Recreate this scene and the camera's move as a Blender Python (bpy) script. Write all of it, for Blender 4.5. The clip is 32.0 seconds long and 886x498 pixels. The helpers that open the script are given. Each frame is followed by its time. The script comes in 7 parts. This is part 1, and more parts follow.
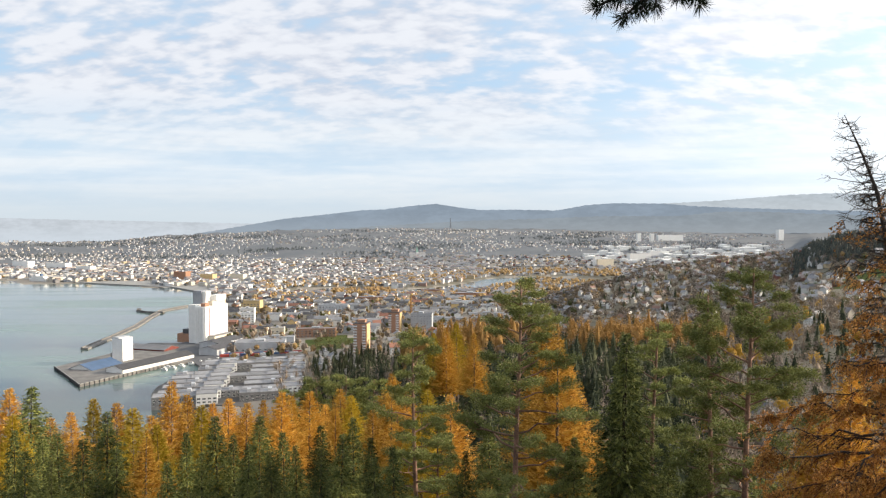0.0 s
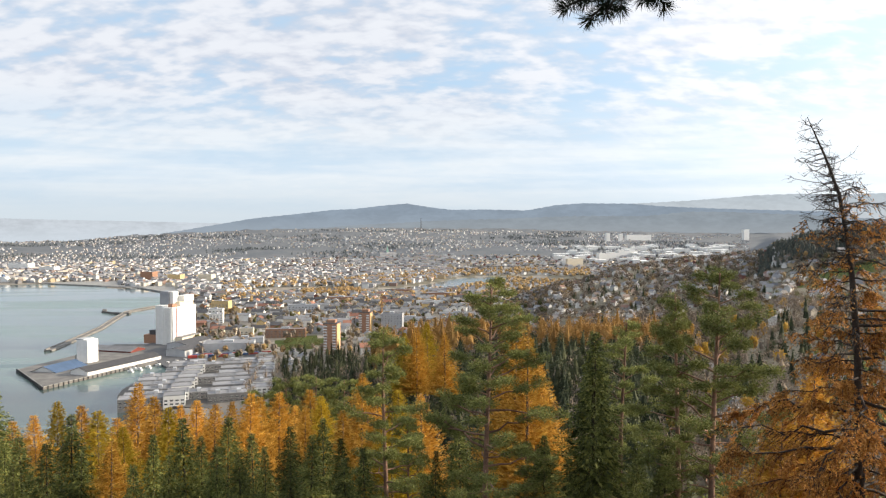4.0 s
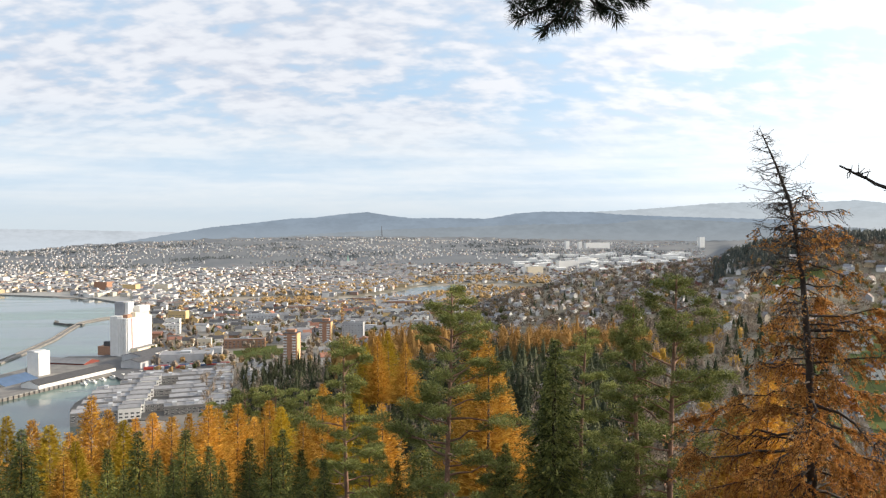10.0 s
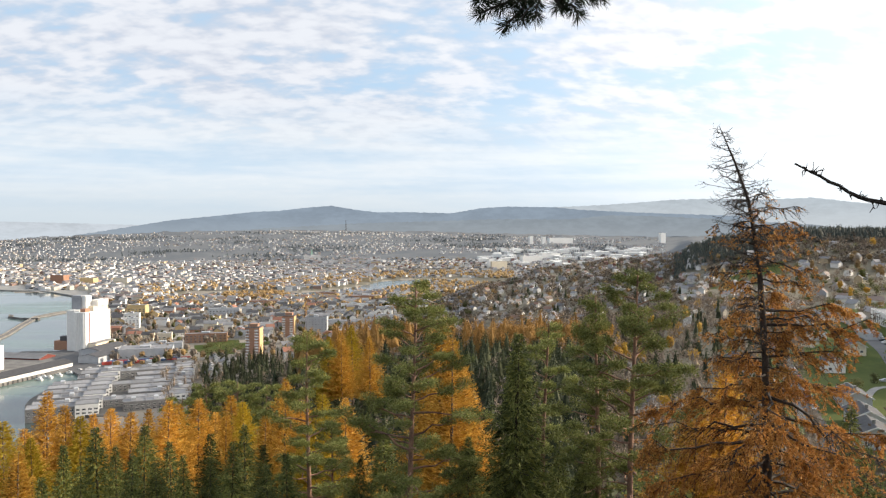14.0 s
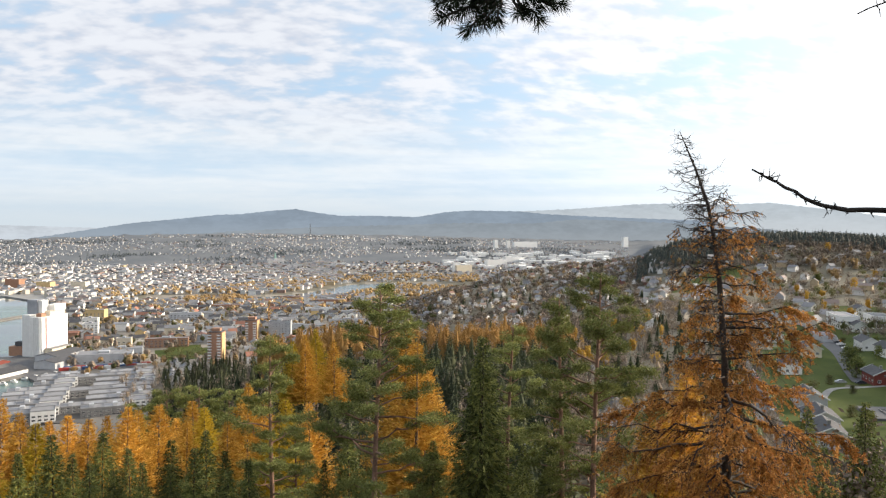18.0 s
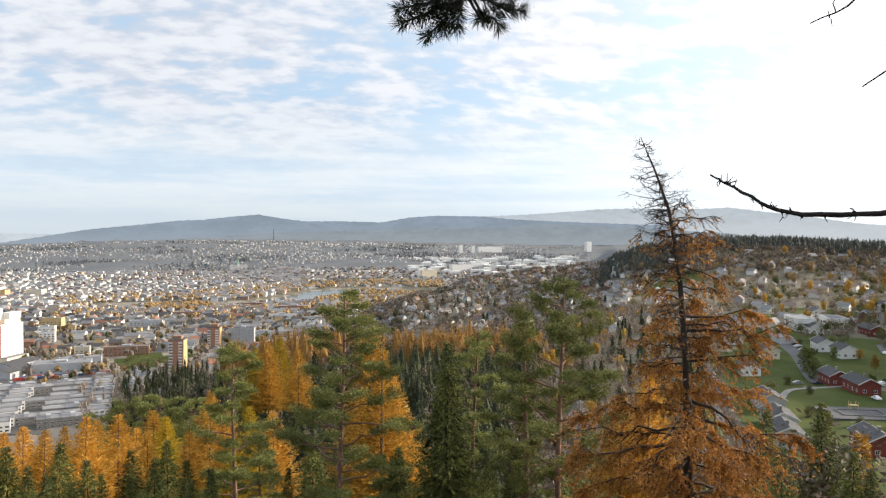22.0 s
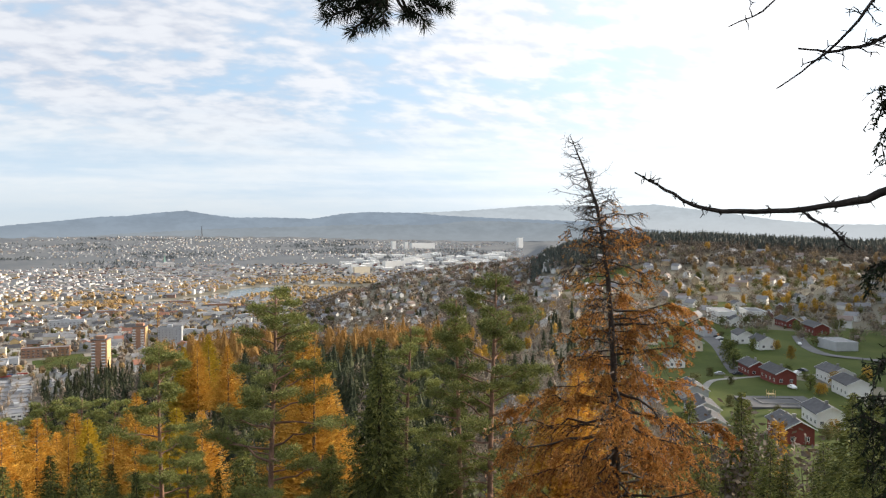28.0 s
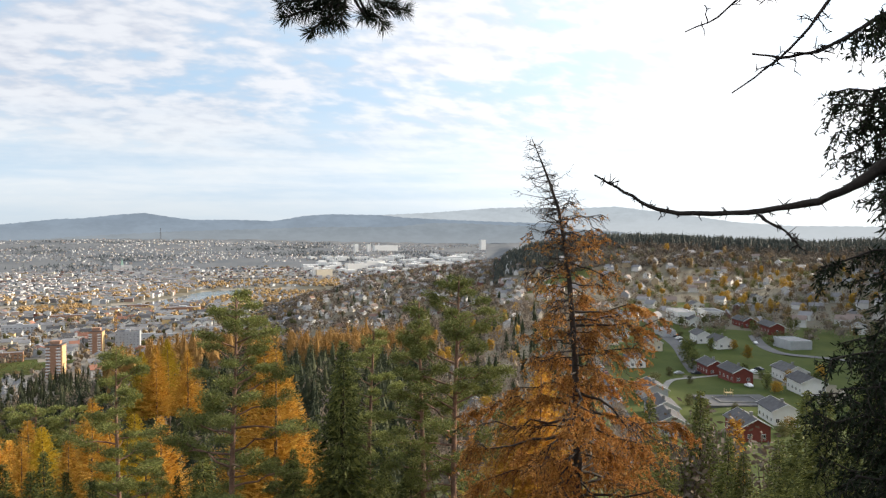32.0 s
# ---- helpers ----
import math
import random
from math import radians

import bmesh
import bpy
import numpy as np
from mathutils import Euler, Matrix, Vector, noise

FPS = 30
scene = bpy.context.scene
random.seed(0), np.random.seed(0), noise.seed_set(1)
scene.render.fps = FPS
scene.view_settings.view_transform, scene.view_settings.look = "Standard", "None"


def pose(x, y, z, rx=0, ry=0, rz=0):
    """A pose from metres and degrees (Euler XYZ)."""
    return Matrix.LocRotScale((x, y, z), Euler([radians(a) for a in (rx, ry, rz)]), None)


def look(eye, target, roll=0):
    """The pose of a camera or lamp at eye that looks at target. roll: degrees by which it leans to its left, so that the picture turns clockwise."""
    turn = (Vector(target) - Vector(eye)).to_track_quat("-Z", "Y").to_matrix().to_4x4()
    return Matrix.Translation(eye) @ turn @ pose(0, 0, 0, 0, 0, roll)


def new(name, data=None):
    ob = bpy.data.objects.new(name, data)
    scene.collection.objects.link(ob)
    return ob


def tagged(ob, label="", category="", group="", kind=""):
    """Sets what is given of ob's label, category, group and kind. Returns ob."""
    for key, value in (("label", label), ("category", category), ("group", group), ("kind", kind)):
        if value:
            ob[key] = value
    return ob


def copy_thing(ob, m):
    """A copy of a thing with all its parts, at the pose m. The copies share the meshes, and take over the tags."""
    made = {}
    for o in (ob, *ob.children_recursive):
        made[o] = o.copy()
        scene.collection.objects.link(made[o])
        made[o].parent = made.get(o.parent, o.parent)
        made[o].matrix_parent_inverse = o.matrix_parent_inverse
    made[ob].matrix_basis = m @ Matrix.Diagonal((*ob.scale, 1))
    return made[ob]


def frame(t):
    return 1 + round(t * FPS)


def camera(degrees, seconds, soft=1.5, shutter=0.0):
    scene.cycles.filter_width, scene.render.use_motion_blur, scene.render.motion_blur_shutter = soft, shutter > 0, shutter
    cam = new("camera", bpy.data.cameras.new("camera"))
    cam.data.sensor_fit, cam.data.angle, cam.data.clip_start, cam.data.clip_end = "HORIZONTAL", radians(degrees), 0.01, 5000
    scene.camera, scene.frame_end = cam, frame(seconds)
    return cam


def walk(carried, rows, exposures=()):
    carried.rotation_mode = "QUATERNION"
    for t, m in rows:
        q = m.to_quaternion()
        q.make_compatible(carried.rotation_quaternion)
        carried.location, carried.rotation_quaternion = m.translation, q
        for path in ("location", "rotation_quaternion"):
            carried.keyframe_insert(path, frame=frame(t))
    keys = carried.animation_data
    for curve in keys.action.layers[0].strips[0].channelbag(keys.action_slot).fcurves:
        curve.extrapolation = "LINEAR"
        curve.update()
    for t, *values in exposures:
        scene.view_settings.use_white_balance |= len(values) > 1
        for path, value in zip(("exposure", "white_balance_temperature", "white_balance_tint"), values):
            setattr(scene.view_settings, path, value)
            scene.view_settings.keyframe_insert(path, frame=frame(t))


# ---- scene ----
# Autumn view from a wooded hilltop over a harbour town. z = 0 is the sea.
EYE = 136.0
ARM = 0.30  # the camera is held this far from the axis it is turned about

VIEW = [  # seconds, turn to the right, tilt, lean in degrees
    (0, 0.00, -1.80, -0.11),
    (0.5, 0.26, -1.84, -0.17),
    (1, 0.50, -1.87, -0.24),
    (1.5, 0.77, -1.87, -0.20),
    (2, 1.00, -1.85, -0.11),
    (2.5, 1.30, -1.82, -0.17),
    (3, 1.61, -1.84, -0.14),
    (3.5, 1.91, -1.84, -0.11),
    (5.5, 2.95, -1.68, 0.02),
    (6, 3.16, -1.61, 0.01),
    (6.5, 3.39, -1.46, -0.04),
    (7, 3.60, -1.40, -0.07),
    (7.5, 3.79, -1.36, -0.14),
    (8, 3.93, -1.29, -0.15),
    (8.5, 4.18, -1.20, -0.20),
    (9, 4.49, -1.17, -0.31),
    (9.5, 4.78, -1.18, -0.25),
    (10, 5.12, -1.20, -0.21),
    (10.5, 5.39, -1.26, -0.22),
    (11, 5.74, -1.36, -0.12),
    (11.5, 6.03, -1.47, -0.13),
    (12, 6.36, -1.55, -0.11),
    (12.5, 6.72, -1.63, -0.04),
    (13, 7.13, -1.65, 0.01),
    (13.5, 7.46, -1.64, 0.02),
    (14, 7.77, -1.62, 0.13),
    (14.5, 8.04, -1.62, 0.15),
    (16.5, 9.31, -1.55, 0.21),
    (17, 9.67, -1.50, 0.22),
    (17.5, 10.02, -1.45, 0.22),
    (18, 10.38, -1.33, 0.27),
    (18.5, 10.68, -1.23, 0.23),
    (19, 10.99, -1.21, 0.18),
    (19.5, 11.27, -1.14, 0.14),
    (20, 11.60, -1.06, 0.19),
    (20.5, 11.92, -1.02, 0.21),
    (21, 12.24, -1.02, 0.16),
    (21.5, 12.57, -1.00, 0.15),
    (22, 13.00, -0.93, 0.09),
    (22.5, 13.46, -0.90, 0.07),
    (23, 13.91, -0.91, 0.04),
    (23.5, 14.35, -0.99, 0.06),
    (24, 14.86, -1.05, -0.01),
    (24.5, 15.27, -1.07, -0.08),
    (25, 15.68, -1.08, -0.03),
    (25.5, 16.10, -1.15, 0.04),
    (27.5, 17.55, -1.28, 0.07),
    (28, 18.00, -1.20, 0.03),
    (28.5, 18.44, -1.11, 0.14),
    (29, 18.87, -0.95, 0.16),
    (29.5, 19.27, -0.85, 0.12),
    (30, 19.62, -0.86, 0.10),
    (30.5, 19.93, -0.89, 0.11),
    (31, 20.23, -0.95, 0.02),
    (31.5, 20.48, -0.98, -0.10),
    (32, 20.76, -1.04, -0.07),
]

cam = camera(60.0, 32.0, soft=1.25)


def view_row(t, turn, tilt, lean):
    a, e = radians(turn), radians(tilt)
    eye = Vector((ARM * math.sin(a), ARM * math.cos(a) - ARM, EYE))
    ahead = Vector((math.sin(a) * math.cos(e), math.cos(a) * math.cos(e), math.sin(e)))
    return t, look(eye, eye + ahead * 50, lean)


walk(cam, [view_row(*r) for r in VIEW], [(0, 0.5), (32, 0.5)])

# ---- sky and sun ----
SUN_AZ, SUN_EL = 84.0, 18.0
sun_to = Vector((math.sin(radians(SUN_AZ)) * math.cos(radians(SUN_EL)), math.cos(radians(SUN_AZ)) * math.cos(radians(SUN_EL)), math.sin(radians(SUN_EL))))
sun = new("sun", bpy.data.lights.new("sun", "SUN"))
sun.data.energy, sun.data.angle, sun.data.color = 5.0, radians(0.6), (1.0, 0.85, 0.66)
sun.matrix_world = look(sun_to * 100, (0, 0, 0))


class Nodes:
    """Short hand for node trees."""

    def __init__(self, tree):
        self.t = tree
        tree.nodes.clear()

    def add(self, kind, **ins):
        n = self.t.nodes.new(kind)
        for k, v in ins.items():
            self.put(n, k.replace("_", " "), v)
        return n

    def put(self, n, k, v):
        s = n.inputs[int(k[1:])] if k[0] == "i" and k[1:].isdigit() else n.inputs[k]
        if isinstance(v, bpy.types.NodeSocket):
            self.t.links.new(v, s)
        elif isinstance(v, bpy.types.Node):
            self.t.links.new(v.outputs[0], s)
        else:
            s.default_value = v

    def math(self, op, a, b=0.0, c=0.0, clamp=False):
        n = self.t.nodes.new("ShaderNodeMath")
        n.operation, n.use_clamp = op, clamp
        for i, v in enumerate((a, b, c)):
            self.put(n, "i%d" % i, v)
        return n.outputs[0]

    def mix(self, f, a, b, blend="MIX"):
        n = self.t.nodes.new("ShaderNodeMix")
        n.data_type, n.blend_type = "RGBA", blend
        self.put(n, "i0", f)
        for i, v in ((6, a), (7, b)):
            self.put(n, "i%d" % i, (*v, 1) if isinstance(v, tuple) and len(v) == 3 else v)
        return n.outputs[2]

    def band(self, v, lo, hi, to_lo=0.0, to_hi=1.0):
        n = self.t.nodes.new("ShaderNodeMapRange")
        n.interpolation_type = "SMOOTHSTEP"
        for i, q in enumerate((v, lo, hi, to_lo, to_hi)):
            self.put(n, "i%d" % i, q)
        return n.outputs[0]

    def noise(self, vec, scale, detail=4.0, rough=0.55):
        n = self.t.nodes.new("ShaderNodeTexNoise")
        if vec is not None:
            self.put(n, "Vector", vec)
        self.put(n, "Scale", scale), self.put(n, "Detail", detail), self.put(n, "Roughness", rough)
        return n.outputs[0]


world = bpy.data.worlds.new("sky")
scene.world = world
world.use_nodes = True
N = Nodes(world.node_tree)
sky = N.add("ShaderNodeTexSky")
sky.sky_type, sky.sun_disc, sky.sun_elevation, sky.sun_rotation = "NISHITA", False, radians(SUN_EL), radians(SUN_AZ)
sky.air_density, sky.dust_density = 1.0, 1.2
way = N.add("ShaderNodeTexCoord").outputs["Generated"]
sep = N.add("ShaderNodeSeparateXYZ", i0=way)
up = N.math("MAXIMUM", sep.outputs[2], 0.0)
den = N.math("ADD", up, 0.36)
deck = N.add("ShaderNodeCombineXYZ", i0=N.math("DIVIDE", sep.outputs[0], den), i1=N.math("DIVIDE", sep.outputs[1], den), i2=0.37)
rows = N.add("ShaderNodeMapping", Vector=deck, Rotation=(0, 0, radians(24)), Scale=(0.8, 1.3, 1.0))
puffs = N.noise(rows, 7.6, 3.0, 0.48)
fluff = N.noise(rows, 19.0, 3.0, 0.5)
sheets = N.noise(deck, 2.3, 2.0, 0.5)
cover = N.math("ADD", N.math("ADD", N.math("MULTIPLY", puffs, 0.46), N.math("MULTIPLY", fluff, 0.40)), N.math("MULTIPLY", sheets, 0.36))
# the long clearing that climbs to the right
rise = N.math("ABSOLUTE", N.math("SUBTRACT", sep.outputs[2], N.math("ADD", N.math("MULTIPLY", sep.outputs[0], 0.16), 0.125)))
gap = N.math("MULTIPLY", N.band(rise, 0.0, 0.045, 1.0, 0.0), N.band(sep.outputs[0], 0.02, 0.3))
cover = N.math("SUBTRACT", cover, N.math("MULTIPLY", gap, 0.11))
mask = N.band(cover, 0.44, 0.66)
shade = N.band(N.math("ADD", N.math("MULTIPLY", fluff, 0.55), N.math("MULTIPLY", puffs, 0.45)), 0.38, 0.60)
grey, white = (6.15, 6.6, 7.6, 1), (8.3, 8.6, 9.2, 1)
cloud = N.mix(shade, grey, white)
blue = N.mix(0.85, sky.outputs[0], (5.3, 7.35, 9.6))
clear = N.mix(mask, blue, cloud)
# level streaks and thin pale air along the horizon
streak = N.band(N.noise(N.add("ShaderNodeMapping", Vector=way, Scale=(2.2, 2.2, 34.0)), 1.5, 4.0, 0.5), 0.34, 0.66)
thin = N.mix(streak, (6.25, 7.65, 8.95), (8.2, 8.85, 9.35))
clear = N.mix(N.band(up, 0.075, 0.185, 0.85, 0.0), clear, thin)
clear = N.mix(N.band(up, 0.0, 0.075, 0.9, 0.0), clear, (6.35, 7.15, 7.75))
# the bright veil of cloud about the sun
dot = N.add("ShaderNodeVectorMath", i0=way, i1=tuple(sun_to))
dot.operation = "DOT_PRODUCT"
to_sun = dot.outputs["Value"]
veil = N.math("POWER", N.math("MAXIMUM", to_sun, 0.0), 2.4)
clear = N.mix(1.0, clear, N.mix(veil, (0.0, 0.0, 0.0), (9.6, 9.2, 8.6)), "ADD")
back = N.add("ShaderNodeBackground", Color=clear, Strength=0.073)
N.add("ShaderNodeOutputWorld", Surface=back)

# ---- materials ----
def surface(name, a, b, rough=0.8, scale=1.0, bump=0.2, metal=0.0, vary=0.25, island=False, fine=8.0, coords="Object", spec=0.4):
    """Two colours mixed by a coarse and a fine noise, varied from object to object or from piece to piece."""
    m = bpy.data.materials.new(name)
    m.use_nodes = True
    n = Nodes(m.node_tree)
    co = n.add("ShaderNodeTexCoord").outputs[coords] if coords != "World" else n.add("ShaderNodeNewGeometry").outputs["Position"]
    big, small = n.noise(co, scale, 3.0), n.noise(co, scale * fine, 4.0, 0.65)
    f = n.math("ADD", n.math("MULTIPLY", big, 0.6), n.math("MULTIPLY", small, 0.4))
    col = n.mix(n.band(f, 0.32, 0.68), a, b)
    rnd = n.add("ShaderNodeNewGeometry").outputs["Random Per Island"] if island else n.add("ShaderNodeObjectInfo").outputs["Random"]
    gain = n.math("ADD", n.math("MULTIPLY", rnd, 2 * vary), 1 - vary)
    col = n.mix(1.0, col, n.add("ShaderNodeCombineColor", i0=gain, i1=gain, i2=gain).outputs[0], "MULTIPLY")
    p = n.add("ShaderNodeBsdfPrincipled", Base_Color=col, Roughness=n.band(small, 0.2, 0.8, max(0.02, rough - 0.1), min(1.0, rough + 0.1)), Metallic=metal)
    n.put(p, "Specular IOR Level", spec)
    if bump:
        n.put(p, "Normal", n.add("ShaderNodeBump", Strength=bump, Distance=0.05, Height=small))
    n.add("ShaderNodeOutputMaterial", Surface=p)
    return m


def leaves(name, cols, thin=0.35, spread=0.35, rough=0.6):
    """Needles and leaves: the colour goes from spray to spray and from tree to tree, and light shines through."""
    m = bpy.data.materials.new(name)
    m.use_nodes = True
    n = Nodes(m.node_tree)
    geo, ob = n.add("ShaderNodeNewGeometry"), n.add("ShaderNodeObjectInfo")
    patch = n.noise(geo.outputs["Position"], 0.55, 2.0)
    f = n.math("ADD", n.math("MULTIPLY", geo.outputs["Random Per Island"], 0.45), n.math("MULTIPLY", patch, 0.55))
    ramp = n.add("ShaderNodeValToRGB", Fac=f)
    el = ramp.color_ramp.elements
    while len(el) < len(cols):
        el.new(0.5)
    for i, c in enumerate(cols):
        el[i].position, el[i].color = 0.2 + 0.6 * i / (len(cols) - 1), (*c, 1)
    gain = n.math("ADD", n.math("MULTIPLY", ob.outputs["Random"], 2 * spread), 1 - spread)
    col = n.mix(1.0, ramp.outputs[0], n.add("ShaderNodeCombineColor", i0=gain, i1=gain, i2=gain).outputs[0], "MULTIPLY")
    p = n.add("ShaderNodeBsdfPrincipled", Base_Color=col, Roughness=rough)
    n.put(p, "Specular IOR Level", 0.08)
    tr = n.add("ShaderNodeBsdfTranslucent", Color=col)
    n.add("ShaderNodeOutputMaterial", Surface=n.add("ShaderNodeMixShader", i0=thin, i1=p, i2=tr))
    return m


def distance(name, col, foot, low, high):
    """Plain backdrop of land many kilometres off: wooded blue-grey heights, haze painted in below."""
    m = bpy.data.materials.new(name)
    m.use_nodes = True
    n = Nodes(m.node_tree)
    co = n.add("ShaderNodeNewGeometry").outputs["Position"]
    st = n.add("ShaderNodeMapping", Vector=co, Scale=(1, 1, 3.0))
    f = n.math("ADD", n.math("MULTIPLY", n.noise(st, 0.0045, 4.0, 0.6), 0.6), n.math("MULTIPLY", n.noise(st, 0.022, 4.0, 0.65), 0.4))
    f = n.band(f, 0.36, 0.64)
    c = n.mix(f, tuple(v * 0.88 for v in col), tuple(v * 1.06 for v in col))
    # painted haze: the glow blends to the foot colour lower down
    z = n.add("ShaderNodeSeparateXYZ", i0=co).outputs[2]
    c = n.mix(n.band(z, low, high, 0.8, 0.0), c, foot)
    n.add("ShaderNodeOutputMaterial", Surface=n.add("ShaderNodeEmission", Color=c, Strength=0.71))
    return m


def water(name, col, wave, rough):
    m = bpy.data.materials.new(name)
    m.use_nodes = True
    n = Nodes(m.node_tree)
    co = n.add("ShaderNodeNewGeometry").outputs["Position"]
    st = n.add("ShaderNodeMapping", Vector=co, Scale=(0.35, 1.0, 1.0))
    pale_band = n.band(n.noise(n.add("ShaderNodeMapping", Vector=co, Scale=(0.4, 1.6, 1.0)), 0.0032, 4.0, 0.6), 0.4, 0.62)
    # bands are paler and greener in base colour, and rougher
    tint = n.mix(pale_band, col, (col[0] * 2.6, col[1] * 2.9, col[2] * 2.6))
    p = n.add("ShaderNodeBsdfPrincipled", Base_Color=tint, Roughness=n.math("ADD", n.math("MULTIPLY", pale_band, 0.2), rough), IOR=1.33)
    n.put(p, "Normal", n.add("ShaderNodeBump", Strength=wave, Distance=0.25, Height=n.noise(st, 0.45, 4.0, 0.6)))
    n.add("ShaderNodeOutputMaterial", Surface=p)
    return m


